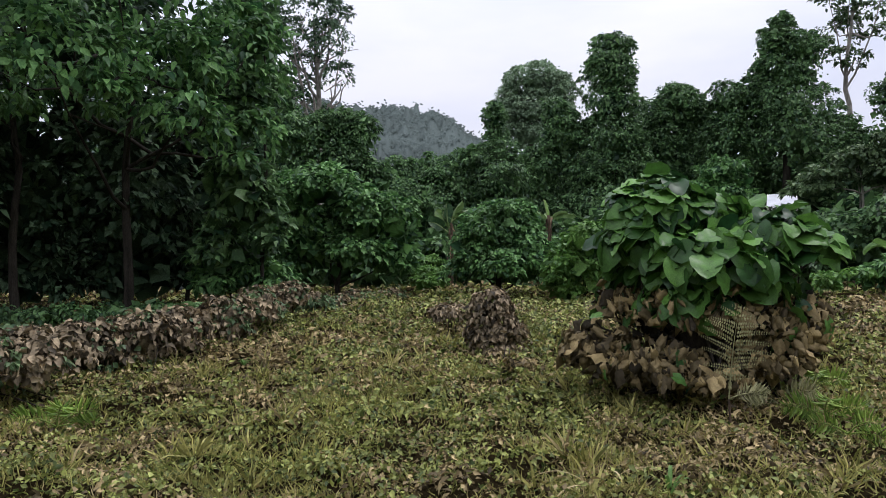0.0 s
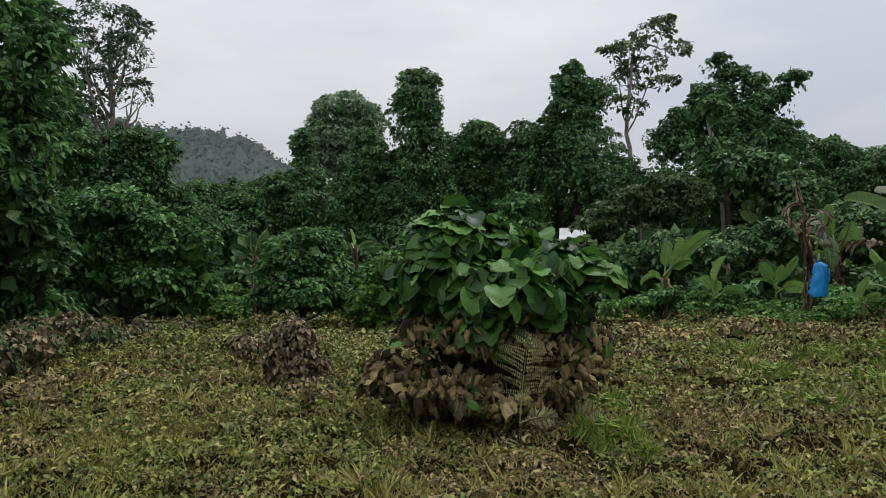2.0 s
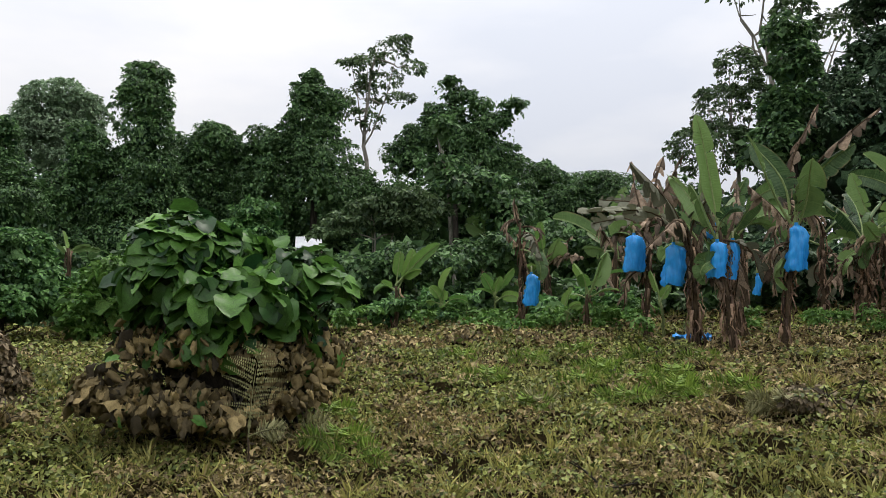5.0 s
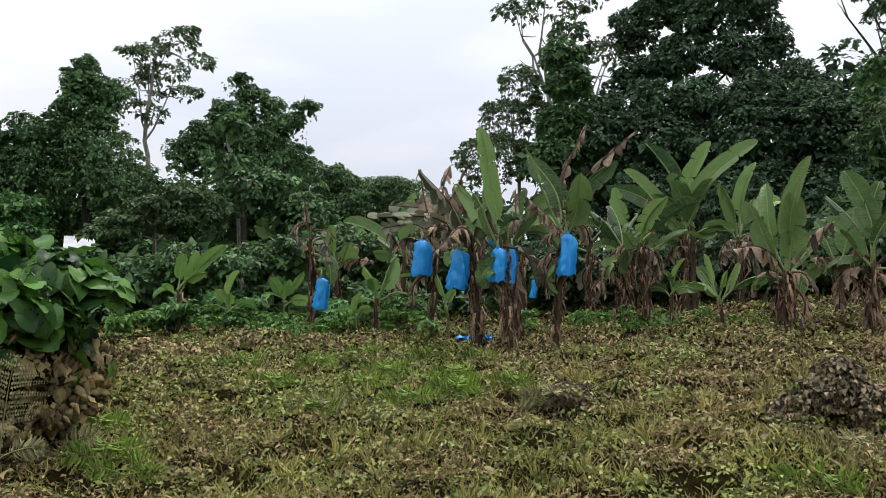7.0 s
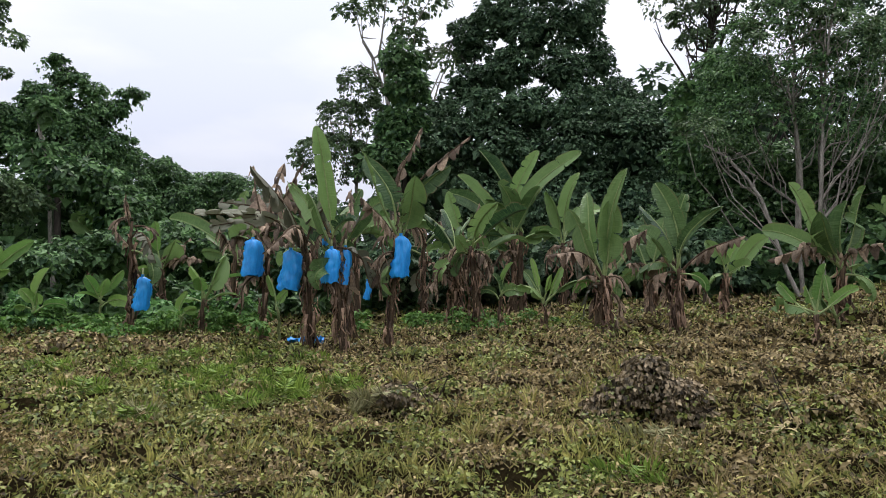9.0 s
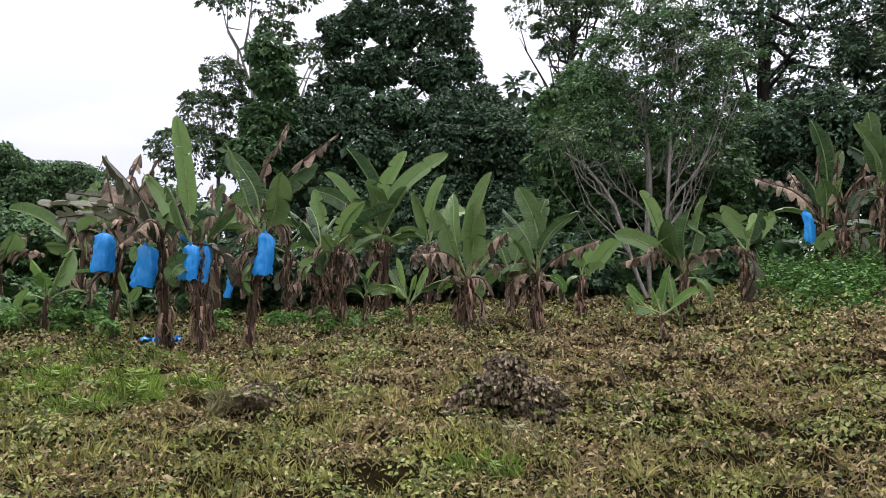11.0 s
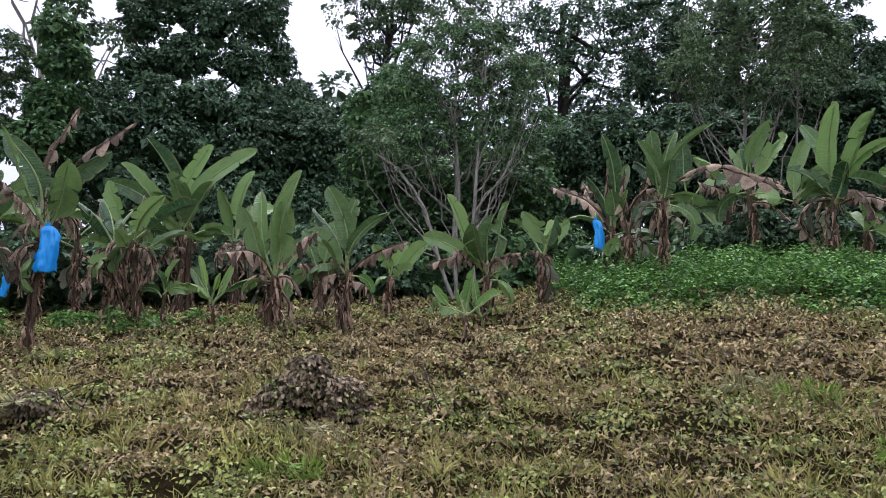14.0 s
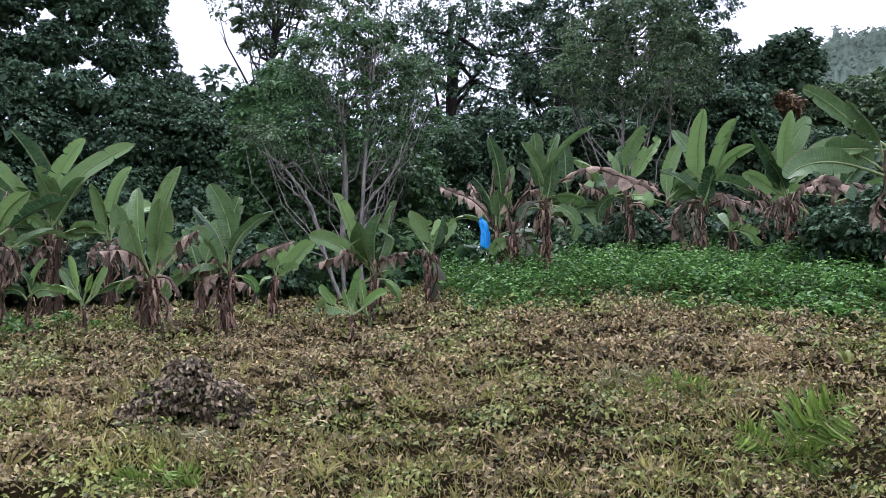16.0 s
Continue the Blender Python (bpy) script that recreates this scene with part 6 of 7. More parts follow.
def heap(name, label, category, r, blobs, leaf, green=0.3, cover=1.5, mats=(COVER, DEAD)):
    """A heap of dying creeper: dead and green leaves over a dark tangle of stems."""
    rng = np.random.default_rng(int(r * 100 + abs(blobs[0][0]) * 10))
    base = spot(blobs[0][0], r)
    b = np.array(base)
    root = thing(name, base, label, category)
    parts = [(c - b, rad) for c, rad in masses(r, blobs)]
    pile, fresh, wood = Pile(), Pile(), Pile()
    leaf = 0.72 * leaf
    foliage(pile, parts, leaf, rng, cover=cover * (1 - green), width=0.78, clump=leaf * 1.2, droop=0.9, lift=0.35, inner=0, shape=WILTED)
    foliage(fresh, parts, leaf * 0.9, rng, cover=cover * max(green, 0.04), width=0.75, clump=leaf * 1.2, droop=0.8, lift=0.5, inner=0, shape=DIAMOND)
    for c, rad in parts:
        if rad[2] > 0.2:
            pile.add(*hull(c, rad, rng, 0.5))
        for _ in range(5):
            s = np.array([c[0], c[1], 0]) + rng.normal(0, 0.5, 3) * np.array([rad[0], rad[1], 0])
            e = c + unit(rng.normal(size=3)) * np.array(rad) * rng.uniform(0.7, 1.1)
            wood.add(*tube(bend(s, e, rng.normal(0, 0.15, 3), 6, rng, 0.02), np.linspace(0.008, 0.004, 6), 4))
    put("dead_foliage", pile.mesh("dead_foliage"), mats[1], root)
    put("green_foliage", fresh.mesh("green_foliage"), mats[0], root)
    put("stem_tangle", wood.mesh("stem_tangle"), BARK, root)
    return root


def heart_leaf_mesh(seed, brown=False):
    """A large heart-shaped leaf, cupped, with drooping tip and a pleated edge."""
    rng = np.random.default_rng(seed)
    n, m = 7, 5
    u, w = np.linspace(0, 1, n), np.linspace(-1, 1, m)
    half = 0.53 * np.sin(np.pi * np.clip(u * 0.93 + 0.07, 0, 1) ** 0.72) ** 0.75
    x = u[:, None] - 0.20 * np.abs(w)[None] * (1 - u[:, None]) ** 2 + 0 * w
    y = half[:, None] * w * (1 + 0.05 * rng.normal(size=(n, m)))
    bow = rng.uniform(0.1, 0.3)
    z = 0.16 * np.abs(w)[None] ** 1.3 * half[:, None] * 2 * (-1 if brown else 0.5) - bow * u[:, None] ** 2 + 0.02 * np.sin(u[:, None] * 22) * np.abs(w) + (0.05 if brown else 0.028) * rng.normal(size=(n, m))
    if brown:
        y = y * rng.uniform(0.4, 0.75)
        z = z * 2.1
    i, k = np.meshgrid(np.arange(n - 1), np.arange(m - 1), indexing="ij")
    q = np.stack([i * m + k, (i + 1) * m + k, (i + 1) * m + k + 1, i * m + k + 1], -1).reshape(-1, 4)
    return np_mesh("leaf", np.stack([x, y, z], -1).reshape(-1, 3), [q])


def big_leaf_bush(r, green, brown, hollow):
    rng = np.random.default_rng(77)
    base = spot(18.5, r)
    b = np.array(base)
    root = thing("bush", base, "large-leaved bush, green above, with dead brown leaves below", "bush")
    top, low, core = [[(c - b, np.array(rad)) for c, rad in masses(r, s)] for s in (green, brown, hollow)]
    wood = Pile()
    # dark lumps added at the core in place of the bush's inner shade
    for c, rad in core:
        wood.add(*hull(c, rad, rng, 0.66))
    for c, rad in top + low:
        for _ in range(9):
            s = np.array([rng.normal(0, 0.35), rng.normal(0, 0.35), 0])
            e = c + unit(rng.normal(size=3)) * rad * rng.uniform(0.5, 0.95)
            wood.add(*tube(bend(s, e, rng.normal(0, 0.12, 3), 7, rng, 0.02), np.linspace(0.02, 0.007, 7), 5))
    put("stem_tangle", wood.mesh("stem_tangle"), BARK, root)
    meshes = [heart_leaf_mesh(k) for k in range(5)]
    dry = [heart_leaf_mesh(20 + k, True) for k in range(5)]
    for me in meshes:
        me.materials.append(BIGLEAF)
    for me in dry:
        me.materials.append(DRYHEART)
    for group, pool, count, size, lift in ((top, meshes, 1700, 0.210, 0.36), (low, dry, 2900, 0.155, 0.12)):
        share = np.array([rad[0] * rad[2] for _, rad in group])
        for c, rad in [group[k] for k in rng.choice(len(group), count, p=share / share.sum())]:
            d = unit(rng.normal(size=3))
            d[2] = abs(d[2]) * (1 if group is top else 0.6) - (0.25 if group is top else 0.3)
            d = unit(d)
            out = unit(d + np.array([0, 0, 0.05]))
            if d @ axes(18.5)[1] < -0.45:
                continue
            p = c + d * rad * (rng.uniform(0.62, 1.06) if group is top else rng.uniform(0.55, 1.08))
            if any(np.linalg.norm((p - c2) / r2) < (0.62 if group is top else 0.5) for c2, r2 in group):
                continue
            nrm = unit(out * (1 - lift) + UP * lift + rng.normal(0, 0.33 if group is top else 0.45, 3))
            t = out * 0.6 - UP * (0.75 if group is top else 1.1) + rng.normal(0, 0.34 if group is top else 0.6, 3)
            t = unit(t - nrm * (t @ nrm))
            s = np.cross(nrm, t)
            k = size * rng.uniform(0.5, 1.45)
            fresh = group is top or rng.uniform() < (0.12 if p[2] > 0.75 else 0.03)
            ob = new("leaf" if fresh else "dead_leaf", (meshes if fresh else dry)[rng.integers(5)])
            ob.parent = root
            ob.matrix_local = Matrix(((t[0] * k, s[0] * k, nrm[0] * k, p[0]), (t[1] * k, s[1] * k, nrm[1] * k, p[1]), (t[2] * k, s[2] * k, nrm[2] * k, p[2]), (0, 0, 0, 1)))
    return root


def fern(az, r, height, fronds, dry, label, spread=1.0):
    """A fern: arching fronds, each with a row of leaflets on both sides that are notched into pinnules."""
    rng = np.random.default_rng(int(abs(az * 53 + r * 19)))
    root = thing("fern", spot(az, r), label, "fern", "ferns in the clearing")
    right, near = axes(az)
    for lean, tilt, length, curl in fronds:
        a, b = radians(lean), radians(tilt)
        d = (right * math.sin(a) + UP * math.cos(a)) * math.cos(b) + near * math.sin(b)
        g = unit(-UP + d * d[2] + right * 0.02 * np.sign(lean + 0.1))
        s = np.linspace(0, 1, 22)
        th = radians(curl) * s ** 1.5
        dirs = d * np.cos(th)[:, None] + g * np.sin(th)[:, None]
        mid = UP * height + np.concatenate([[np.zeros(3)], np.cumsum(dirs[:-1] * length / 21, axis=0)])
        pile = Pile()
        pile.add(*tube(mid, np.linspace(0.008, 0.002, 22), 4))
        across = unit(np.cross(dirs, near + 0.15 * rng.normal(size=3)))
        nrm = np.cross(across, dirs)
        for i in range(3, 22, 2 if dry and length > 0.6 else 1):
            reach = length * 0.36 * math.sin(math.pi * min(1, (i - 3) / 18.5)) ** 0.7 + 0.01
            for side in (-1, 1):
                e = unit(across[i] * side + dirs[i] * 0.55 - UP * 0.18 + rng.normal(0, 0.06, 3))
                if not dry or length < 0.6:
                    leaf_cloud(pile, mid[i:i + 1], nrm[i:i + 1] + rng.normal(0, 0.3, (1, 3)), e[None], reach * 1.05, 0.17, DIAMOND)
                    continue
                k = max(3, int(reach / 0.02))
                u = np.linspace(0.06, 1, k)[:, None]
                p = mid[i] + e * reach * u - UP * 0.12 * reach * u ** 2
                for way in (-1, 1):
                    t = unit(dirs[i] * way + 0.4 * e)
                    leaf_cloud(pile, p, np.tile(nrm[i], (k, 1)) + rng.normal(0, 0.15, (k, 3)), np.tile(t, (k, 1)), 0.040 * (1.1 - 0.7 * u[:, 0]), 0.5, DIAMOND)
        put("frond", pile.mesh("frond"), DRYFROND if dry else FROND, root)
    if height > 0.05:
        put("stalk", np_mesh("stalk", *tube([(0, 0, -0.05), (0.01, 0, height * 0.5), (0, 0, height)], [0.014, 0.012, 0.009], 6)), STEM, root)


def weed(az, r, n, length, wide, mat, label, category="weed", up=0.5):
    """A rosette or tuft of long leaves."""
    rng = np.random.default_rng(int(abs(az * 71 + r * 13)))
    root = thing(category.replace(" ", "_"), spot(az, r), label, category)
    for _ in range(n):
        t = rng.uniform(0, 2 * np.pi)
        d = unit(np.array([math.cos(t), math.sin(t), rng.uniform(up * 0.6, up * 2)]))
        s = np.linspace(0, 1, 8)[:, None]
        ln = length * rng.uniform(0.6, 1.1)
        mid = d * ln * s - UP * 0.55 * ln * s ** 2.2
        side = unit(np.cross(d, UP)) * wide * np.sin(np.pi * np.clip(s * 0.9 + 0.1, 0, 1)) ** 0.8
        v = np.concatenate([mid - side + UP * wide * 0.3, mid, mid + side + UP * wide * 0.3])
        put("leaf", np_mesh("leaf", v, [np.array([(k + g * 8, k + 1 + g * 8, k + 9 + g * 8, k + 8 + g * 8) for k in range(7) for g in range(2)])]), mat, root, True)


heap("leaf_heap", "heap of drooping dead brown creeper over a stump", "leaf heap", 11.4, [(3.5, -3.9, 1.7, 1.9), (3.8, -5.3, 2.0, 1.7), (4.2, -6.4, 1.9, 1.0), (0.6, -3.9, 1.7, 0.7, 1.2)], 0.12, 0.08, 2.4, (COVER, WITHERED))
heap("leaf_heap", "small clump of browned creeper on the ground", "leaf heap", 9.6, [(5.8, -8.0, 1.6, 1.2), (5.0, -9.0, 1.7, 0.9)], 0.11, 0.35, 1.7)
heap("creeper_hedge", "long low hedge of dying brown creeper", "hedge", 9.3, [(-28.7, -6.4, 3.3, 2.6), (-31.8, -6.8, 3.7, 2.9, -0.3)], 0.14, 0.2, 1.7, (GREYLEAF, WITHERED))
heap("creeper_hedge", "low hedge of dead brown creeper leaves", "hedge", 10.6, [(-24.7, -6.0, 2.6, 2.2), (-21.6, -5.4, 2.5, 2.2, 0.4), (-18.6, -5.0, 2.3, 2.1, 1.0)], 0.14, 0.14, 1.8, (GREYLEAF, WITHERED))
heap("creeper_hedge", "low creeper hedge browned at the top", "hedge", 13, [(-15.6, -4.1, 2.1, 1.9), (-13.3, -3.3, 1.9, 1.7, 0.9), (-11.1, -2.8, 1.7, 1.5, 1.8)], 0.15, 0.25, 1.7, (GREYLEAF, WITHERED))
heap("creeper_hedge", "end of the low creeper hedge", "hedge", 17, [(-8.8, -3.2, 1.9, 0.9), (-6.0, -2.9, 1.9, 0.8, 1.5), (-3.9, -2.7, 1.5, 0.7, 2.5)], 0.16, 0.5, 1.7, (GREYLEAF, WITHERED))
heap("leaf_heap", "pointed heap of dying creeper leaves", "leaf heap", 9.4, [(75.4, -5.5, 1.8, 1.9), (74.2, -6.7, 2.6, 1.8), (77.1, -6.8, 2.4, 1.7), (72.8, -7.7, 2.1, 1.0), (78.5, -7.7, 1.7, 0.8)], 0.09, 0.16, 2.4, (COVER, WITHERED))
heap("leaf_heap", "flat clump of browned leaves", "leaf heap", 9.9, [(58.0, -6.7, 1.6, 0.9), (59.5, -6.9, 1.2, 0.7)], 0.11, 0.3, 1.7, (COVER, WITHERED))
heap("leaf_heap", "low heap of dead reddish brown leaves", "leaf heap", 15.6, [(28.9, -3.5, 2.3, 0.9), (27.4, -3.4, 1.7, 0.8), (31.8, -3.5, 1.7, 0.7), (25.9, -3.7, 1.2, 0.6)], 0.13, 0.2, 1.7)
heap("leaf_heap", "low heap of dead brown leaves before the bananas", "leaf heap", 16.6, [(36.0, -2.8, 1.9, 0.8), (34.2, -3.0, 1.5, 0.6), (39.8, -2.9, 1.6, 0.7), (44.0, -2.8, 1.8, 0.6)], 0.15, 0.3, 1.7)
heap("leaf_heap", "tangle of brown stems and broad weeds", "leaf heap", 9.6, [(85.1, -7.2, 1.9, 0.9), (87.5, -6.5, 1.9, 0.9), (83.0, -8.0, 1.5, 0.6)], 0.11, 0.35, 1.6)
heap("leaf_heap", "bank of wilted leaves below the green creeper", "leaf heap", 13.2, [(108.1, -2.4, 2.5, 0.6), (111.5, -2.6, 2.5, 0.6), (115.1, -2.1, 2.5, 0.6), (104.3, -2.5, 2.1, 0.5)], 0.13, 0.55, 1.6)
heap("leaf_heap", "dark curled dead leaf in the grass", "leaf heap", 6.9, [(45.3, -13.1, 0.9, 0.4), (46.1, -13.3, 0.6, 0.3)], 0.10, 0.0, 1.5, (COVER, WITHERED))
big_leaf_bush(9.0, [(15.5, 3.3, 3.4, 2.5), (18.5, 3.1, 2.5, 1.7), (14.8, 1.2, 2.9, 2.3, -0.2), (22.3, 1.7, 3.0, 1.8), (24.8, 0.8, 2.0, 1.8), (18.9, -0.3, 4.4, 2.5, -0.3), (14.4, -0.4, 2.3, 1.7), (17.7, -2.5, 2.5, 1.7, -0.45), (21.0, -1.3, 2.9, 1.9, -0.2)], [(18.5, -3.3, 5.4, 2.7), (11.5, -6.1, 2.9, 2.4, -0.3), (14.8, -7.0, 3.7, 2.1, -0.5), (23.0, -4.6, 3.3, 2.9), (13.9, -2.5, 2.5, 2.1), (24.7, -3.8, 1.5, 2.1, 0.2), (18.0, -7.8, 3.7, 1.2, -0.6), (22.6, -6.6, 2.7, 1.6, -0.3)], [(18.9, 0.4, 5.4, 3.7), (18.5, -4.6, 6.2, 3.7), (12.3, -6.5, 2.3, 2.1)])
fern(20.1, 7.5, 0.32, [(4, 8, 0.85, 12), (62, 5, 0.34, 50)], True, "tall dry yellowish fern frond before the bush")
fern(23.3, 8.4, 0.1, [(40, 20, 0.45, 60), (-50, 25, 0.4, 60), (70, 10, 0.45, 40)], True, "low dry fern at the foot of the bush")
fern(27.4, 7.7, 0.05, [(-55, 20, 0.36, 50), (35, 25, 0.36, 60), (75, 20, 0.36, 40)], False, "low green fern in the grass")
fern(115.0, 7.8, 0.08, [(35, 15, 0.85, 25), (20, -10, 0.7, 30), (-30, 20, 0.5, 50), (60, 30, 0.5, 50)], False, "bright green fern with an upright frond")
fern(39.9, 10.0, 0.02, [(-50, 20, 0.42, 55), (45, 20, 0.42, 55), (5, 30, 0.4, 60), (80, 0, 0.36, 30), (-85, 5, 0.36, 30)], True, "small dry fern flattened in the grass")
fern(56.6, 10.0, 0.02, [(-50, 20, 0.42, 55), (45, 20, 0.42, 55), (5, 30, 0.4, 60), (80, 0, 0.36, 30), (-85, 5, 0.36, 30)], True, "small dry fern flattened in the grass")
fern(47.0, 11.4, 0.02, [(-50, 20, 0.42, 55), (45, 20, 0.42, 55), (5, 30, 0.4, 60), (80, 0, 0.36, 30), (-85, 5, 0.36, 30)], False, "small green fern in the grass")
fern(75.8, 8.5, 0.02, [(-50, 20, 0.42, 55), (45, 20, 0.42, 55), (5, 30, 0.4, 60), (80, 0, 0.36, 30), (-85, 5, 0.36, 30)], True, "small dry fern flattened in the grass")
fern(56.5, 9.9, 0.02, [(-50, 20, 0.42, 55), (45, 20, 0.42, 55), (5, 30, 0.4, 60), (80, 0, 0.36, 30), (-85, 5, 0.36, 30)], True, "small dry fern flattened in the grass")
fern(26.0, 8.1, 0.02, [(-50, 20, 0.42, 55), (45, 20, 0.42, 55), (5, 30, 0.4, 60), (80, 0, 0.36, 30), (-85, 5, 0.36, 30)], False, "small green fern in the grass")
fern(74.0, 7.5, 0.02, [(-50, 20, 0.42, 55), (45, 20, 0.42, 55), (5, 30, 0.4, 60), (80, 0, 0.36, 30), (-85, 5, 0.36, 30)], False, "small green fern in the grass")
fern(105.6, 10.2, 0.02, [(-50, 20, 0.42, 55), (45, 20, 0.42, 55), (5, 30, 0.4, 60), (80, 0, 0.36, 30), (-85, 5, 0.36, 30)], True, "small dry fern flattened in the grass")
fern(108.9, 9.8, 0.02, [(-50, 20, 0.42, 55), (45, 20, 0.42, 55), (5, 30, 0.4, 60), (80, 0, 0.36, 30), (-85, 5, 0.36, 30)], False, "small green fern in the grass")
fern(45.0, 12.9, 0.02, [(-50, 20, 0.42, 55), (45, 20, 0.42, 55), (5, 30, 0.4, 60), (80, 0, 0.36, 30), (-85, 5, 0.36, 30)], False, "small green fern in the grass")
fern(51.5, 13.9, 0.02, [(-50, 20, 0.42, 55), (45, 20, 0.42, 55), (5, 30, 0.4, 60), (80, 0, 0.36, 30), (-85, 5, 0.36, 30)], False, "small green fern in the grass")
fern(47.8, 14.0, 0.02, [(-50, 20, 0.42, 55), (45, 20, 0.42, 55), (5, 30, 0.4, 60), (80, 0, 0.36, 30), (-85, 5, 0.36, 30)], False, "small green fern in the grass")
fern(39.5, 10.0, 0.02, [(-50, 20, 0.42, 55), (45, 20, 0.42, 55), (5, 30, 0.4, 60), (80, 0, 0.36, 30), (-85, 5, 0.36, 30)], False, "small green fern in the grass")
fern(25.4, 9.5, 0.02, [(-50, 20, 0.42, 55), (45, 20, 0.42, 55), (5, 30, 0.4, 60), (80, 0, 0.36, 30), (-85, 5, 0.36, 30)], False, "small green fern in the grass")
fern(-26.4, 8.1, 0.02, [(-50, 20, 0.42, 55), (45, 20, 0.42, 55), (5, 30, 0.4, 60), (80, 0, 0.36, 30), (-85, 5, 0.36, 30)], False, "small green fern in the grass")
fern(43.0, 11.5, 0.02, [(-50, 20, 0.42, 55), (45, 20, 0.42, 55), (5, 30, 0.4, 60), (80, 0, 0.36, 30), (-85, 5, 0.36, 30)], False, "small green fern in the grass")
fern(39.7, 13.5, 0.02, [(-50, 20, 0.42, 55), (45, 20, 0.42, 55), (5, 30, 0.4, 60), (80, 0, 0.36, 30), (-85, 5, 0.36, 30)], False, "small green fern in the grass")
fern(49.5, 11.8, 0.02, [(-50, 20, 0.42, 55), (45, 20, 0.42, 55), (5, 30, 0.4, 60), (80, 0, 0.36, 30), (-85, 5, 0.36, 30)], False, "small green fern in the grass")
fern(36.6, 11.8, 0.02, [(-50, 20, 0.42, 55), (45, 20, 0.42, 55), (5, 30, 0.4, 60), (80, 0, 0.36, 30), (-85, 5, 0.36, 30)], False, "small green fern in the grass")
fern(46.3, 10.3, 0.02, [(-50, 20, 0.42, 55), (45, 20, 0.42, 55), (5, 30, 0.4, 60), (80, 0, 0.36, 30), (-85, 5, 0.36, 30)], False, "small green fern in the grass")
fern(34.6, 14.1, 0.02, [(-50, 20, 0.42, 55), (45, 20, 0.42, 55), (5, 30, 0.4, 60), (80, 0, 0.36, 30), (-85, 5, 0.36, 30)], False, "small green fern in the grass")
fern(43.0, 14.7, 0.02, [(-50, 20, 0.42, 55), (45, 20, 0.42, 55), (5, 30, 0.4, 60), (80, 0, 0.36, 30), (-85, 5, 0.36, 30)], False, "small green fern in the grass")
fern(49.8, 11.4, 0.02, [(-50, 20, 0.42, 55), (45, 20, 0.42, 55), (5, 30, 0.4, 60), (80, 0, 0.36, 30), (-85, 5, 0.36, 30)], False, "small green fern in the grass")
fern(53.6, 11.3, 0.02, [(-50, 20, 0.42, 55), (45, 20, 0.42, 55), (5, 30, 0.4, 60), (80, 0, 0.36, 30), (-85, 5, 0.36, 30)], False, "small green fern in the grass")
fern(44.4, 12.0, 0.02, [(-50, 20, 0.42, 55), (45, 20, 0.42, 55), (5, 30, 0.4, 60), (80, 0, 0.36, 30), (-85, 5, 0.36, 30)], False, "small green fern in the grass")
fern(49.7, 10.6, 0.02, [(-50, 20, 0.42, 55), (45, 20, 0.42, 55), (5, 30, 0.4, 60), (80, 0, 0.36, 30), (-85, 5, 0.36, 30)], False, "small green fern in the grass")
weed(11.2, 5.6, 4, 1.0, 0.011, STRAW, "long arching blades of pale grass", "grass tuft", 0.75)
weed(16.1, 5.6, 4, 0.55, 0.016, FRESH, "upright broad blades of grass", "grass tuft", 2.5)
weed(-22.5, 16.9, 5, 1.1, 0.015, STRAW, "tall pale reed blades by the hedge", "grass tuft", 2.5)
weed(87.6, 12.2, 8, 0.38, 0.05, COVER, "pale green weed with broad leaves", "weed", 0.8)
weed(89.9, 12.3, 9, 0.4, 0.035, FRESH, "bright green weed with narrow leaves", "weed", 0.9)
weed(83.9, 9.2, 9, 0.3, 0.035, STRAW, "pale wilted rosette of weed leaves", "weed", 0.5)
weed(81.3, 9.5, 7, 0.28, 0.035, COVER, "grey green rosette of weed leaves", "weed", 0.6)
weed(117.1, 12.1, 6, 0.45, 0.04, COVER, "tall weed with broad green leaves", "weed", 1.6)
weed(119.3, 11.2, 7, 0.6, 0.03, COVER, "tall green weed with narrow leaves", "weed", 1.8)
weed(51.7, 6.8, 7, 0.3, 0.02, GRASS, "tuft of light grass", "grass tuft", 1.2)
weed(44.1, 7.2, 6, 0.35, 0.012, GRASS, "tuft of light grass", "grass tuft", 1.8)
weed(62.9, 6.9, 6, 0.35, 0.018, GRASS, "tuft of pale grass blades", "grass tuft", 1.5)
weed(52.5, 7.3, 8, 0.25, 0.02, STRAW, "tuft of pale grass blades", "grass tuft", 1.2)
weed(44.3, 7.2, 7, 0.4, 0.012, GRASS, "tuft of light grass", "grass tuft", 1.8)
weed(-27.1, 7.5, 12, 0.3, 0.012, GRASS, "tuft of light grass", "grass tuft", 1.5)
weed(-14.4, 10.7, 16, 0.28, 0.012, FRESH, "bright green tuft of grass", "grass tuft", 1.8)
weed(26.3, 5.9, 8, 0.35, 0.015, GRASS, "tuft of pale grass blades", "grass tuft", 1.2)


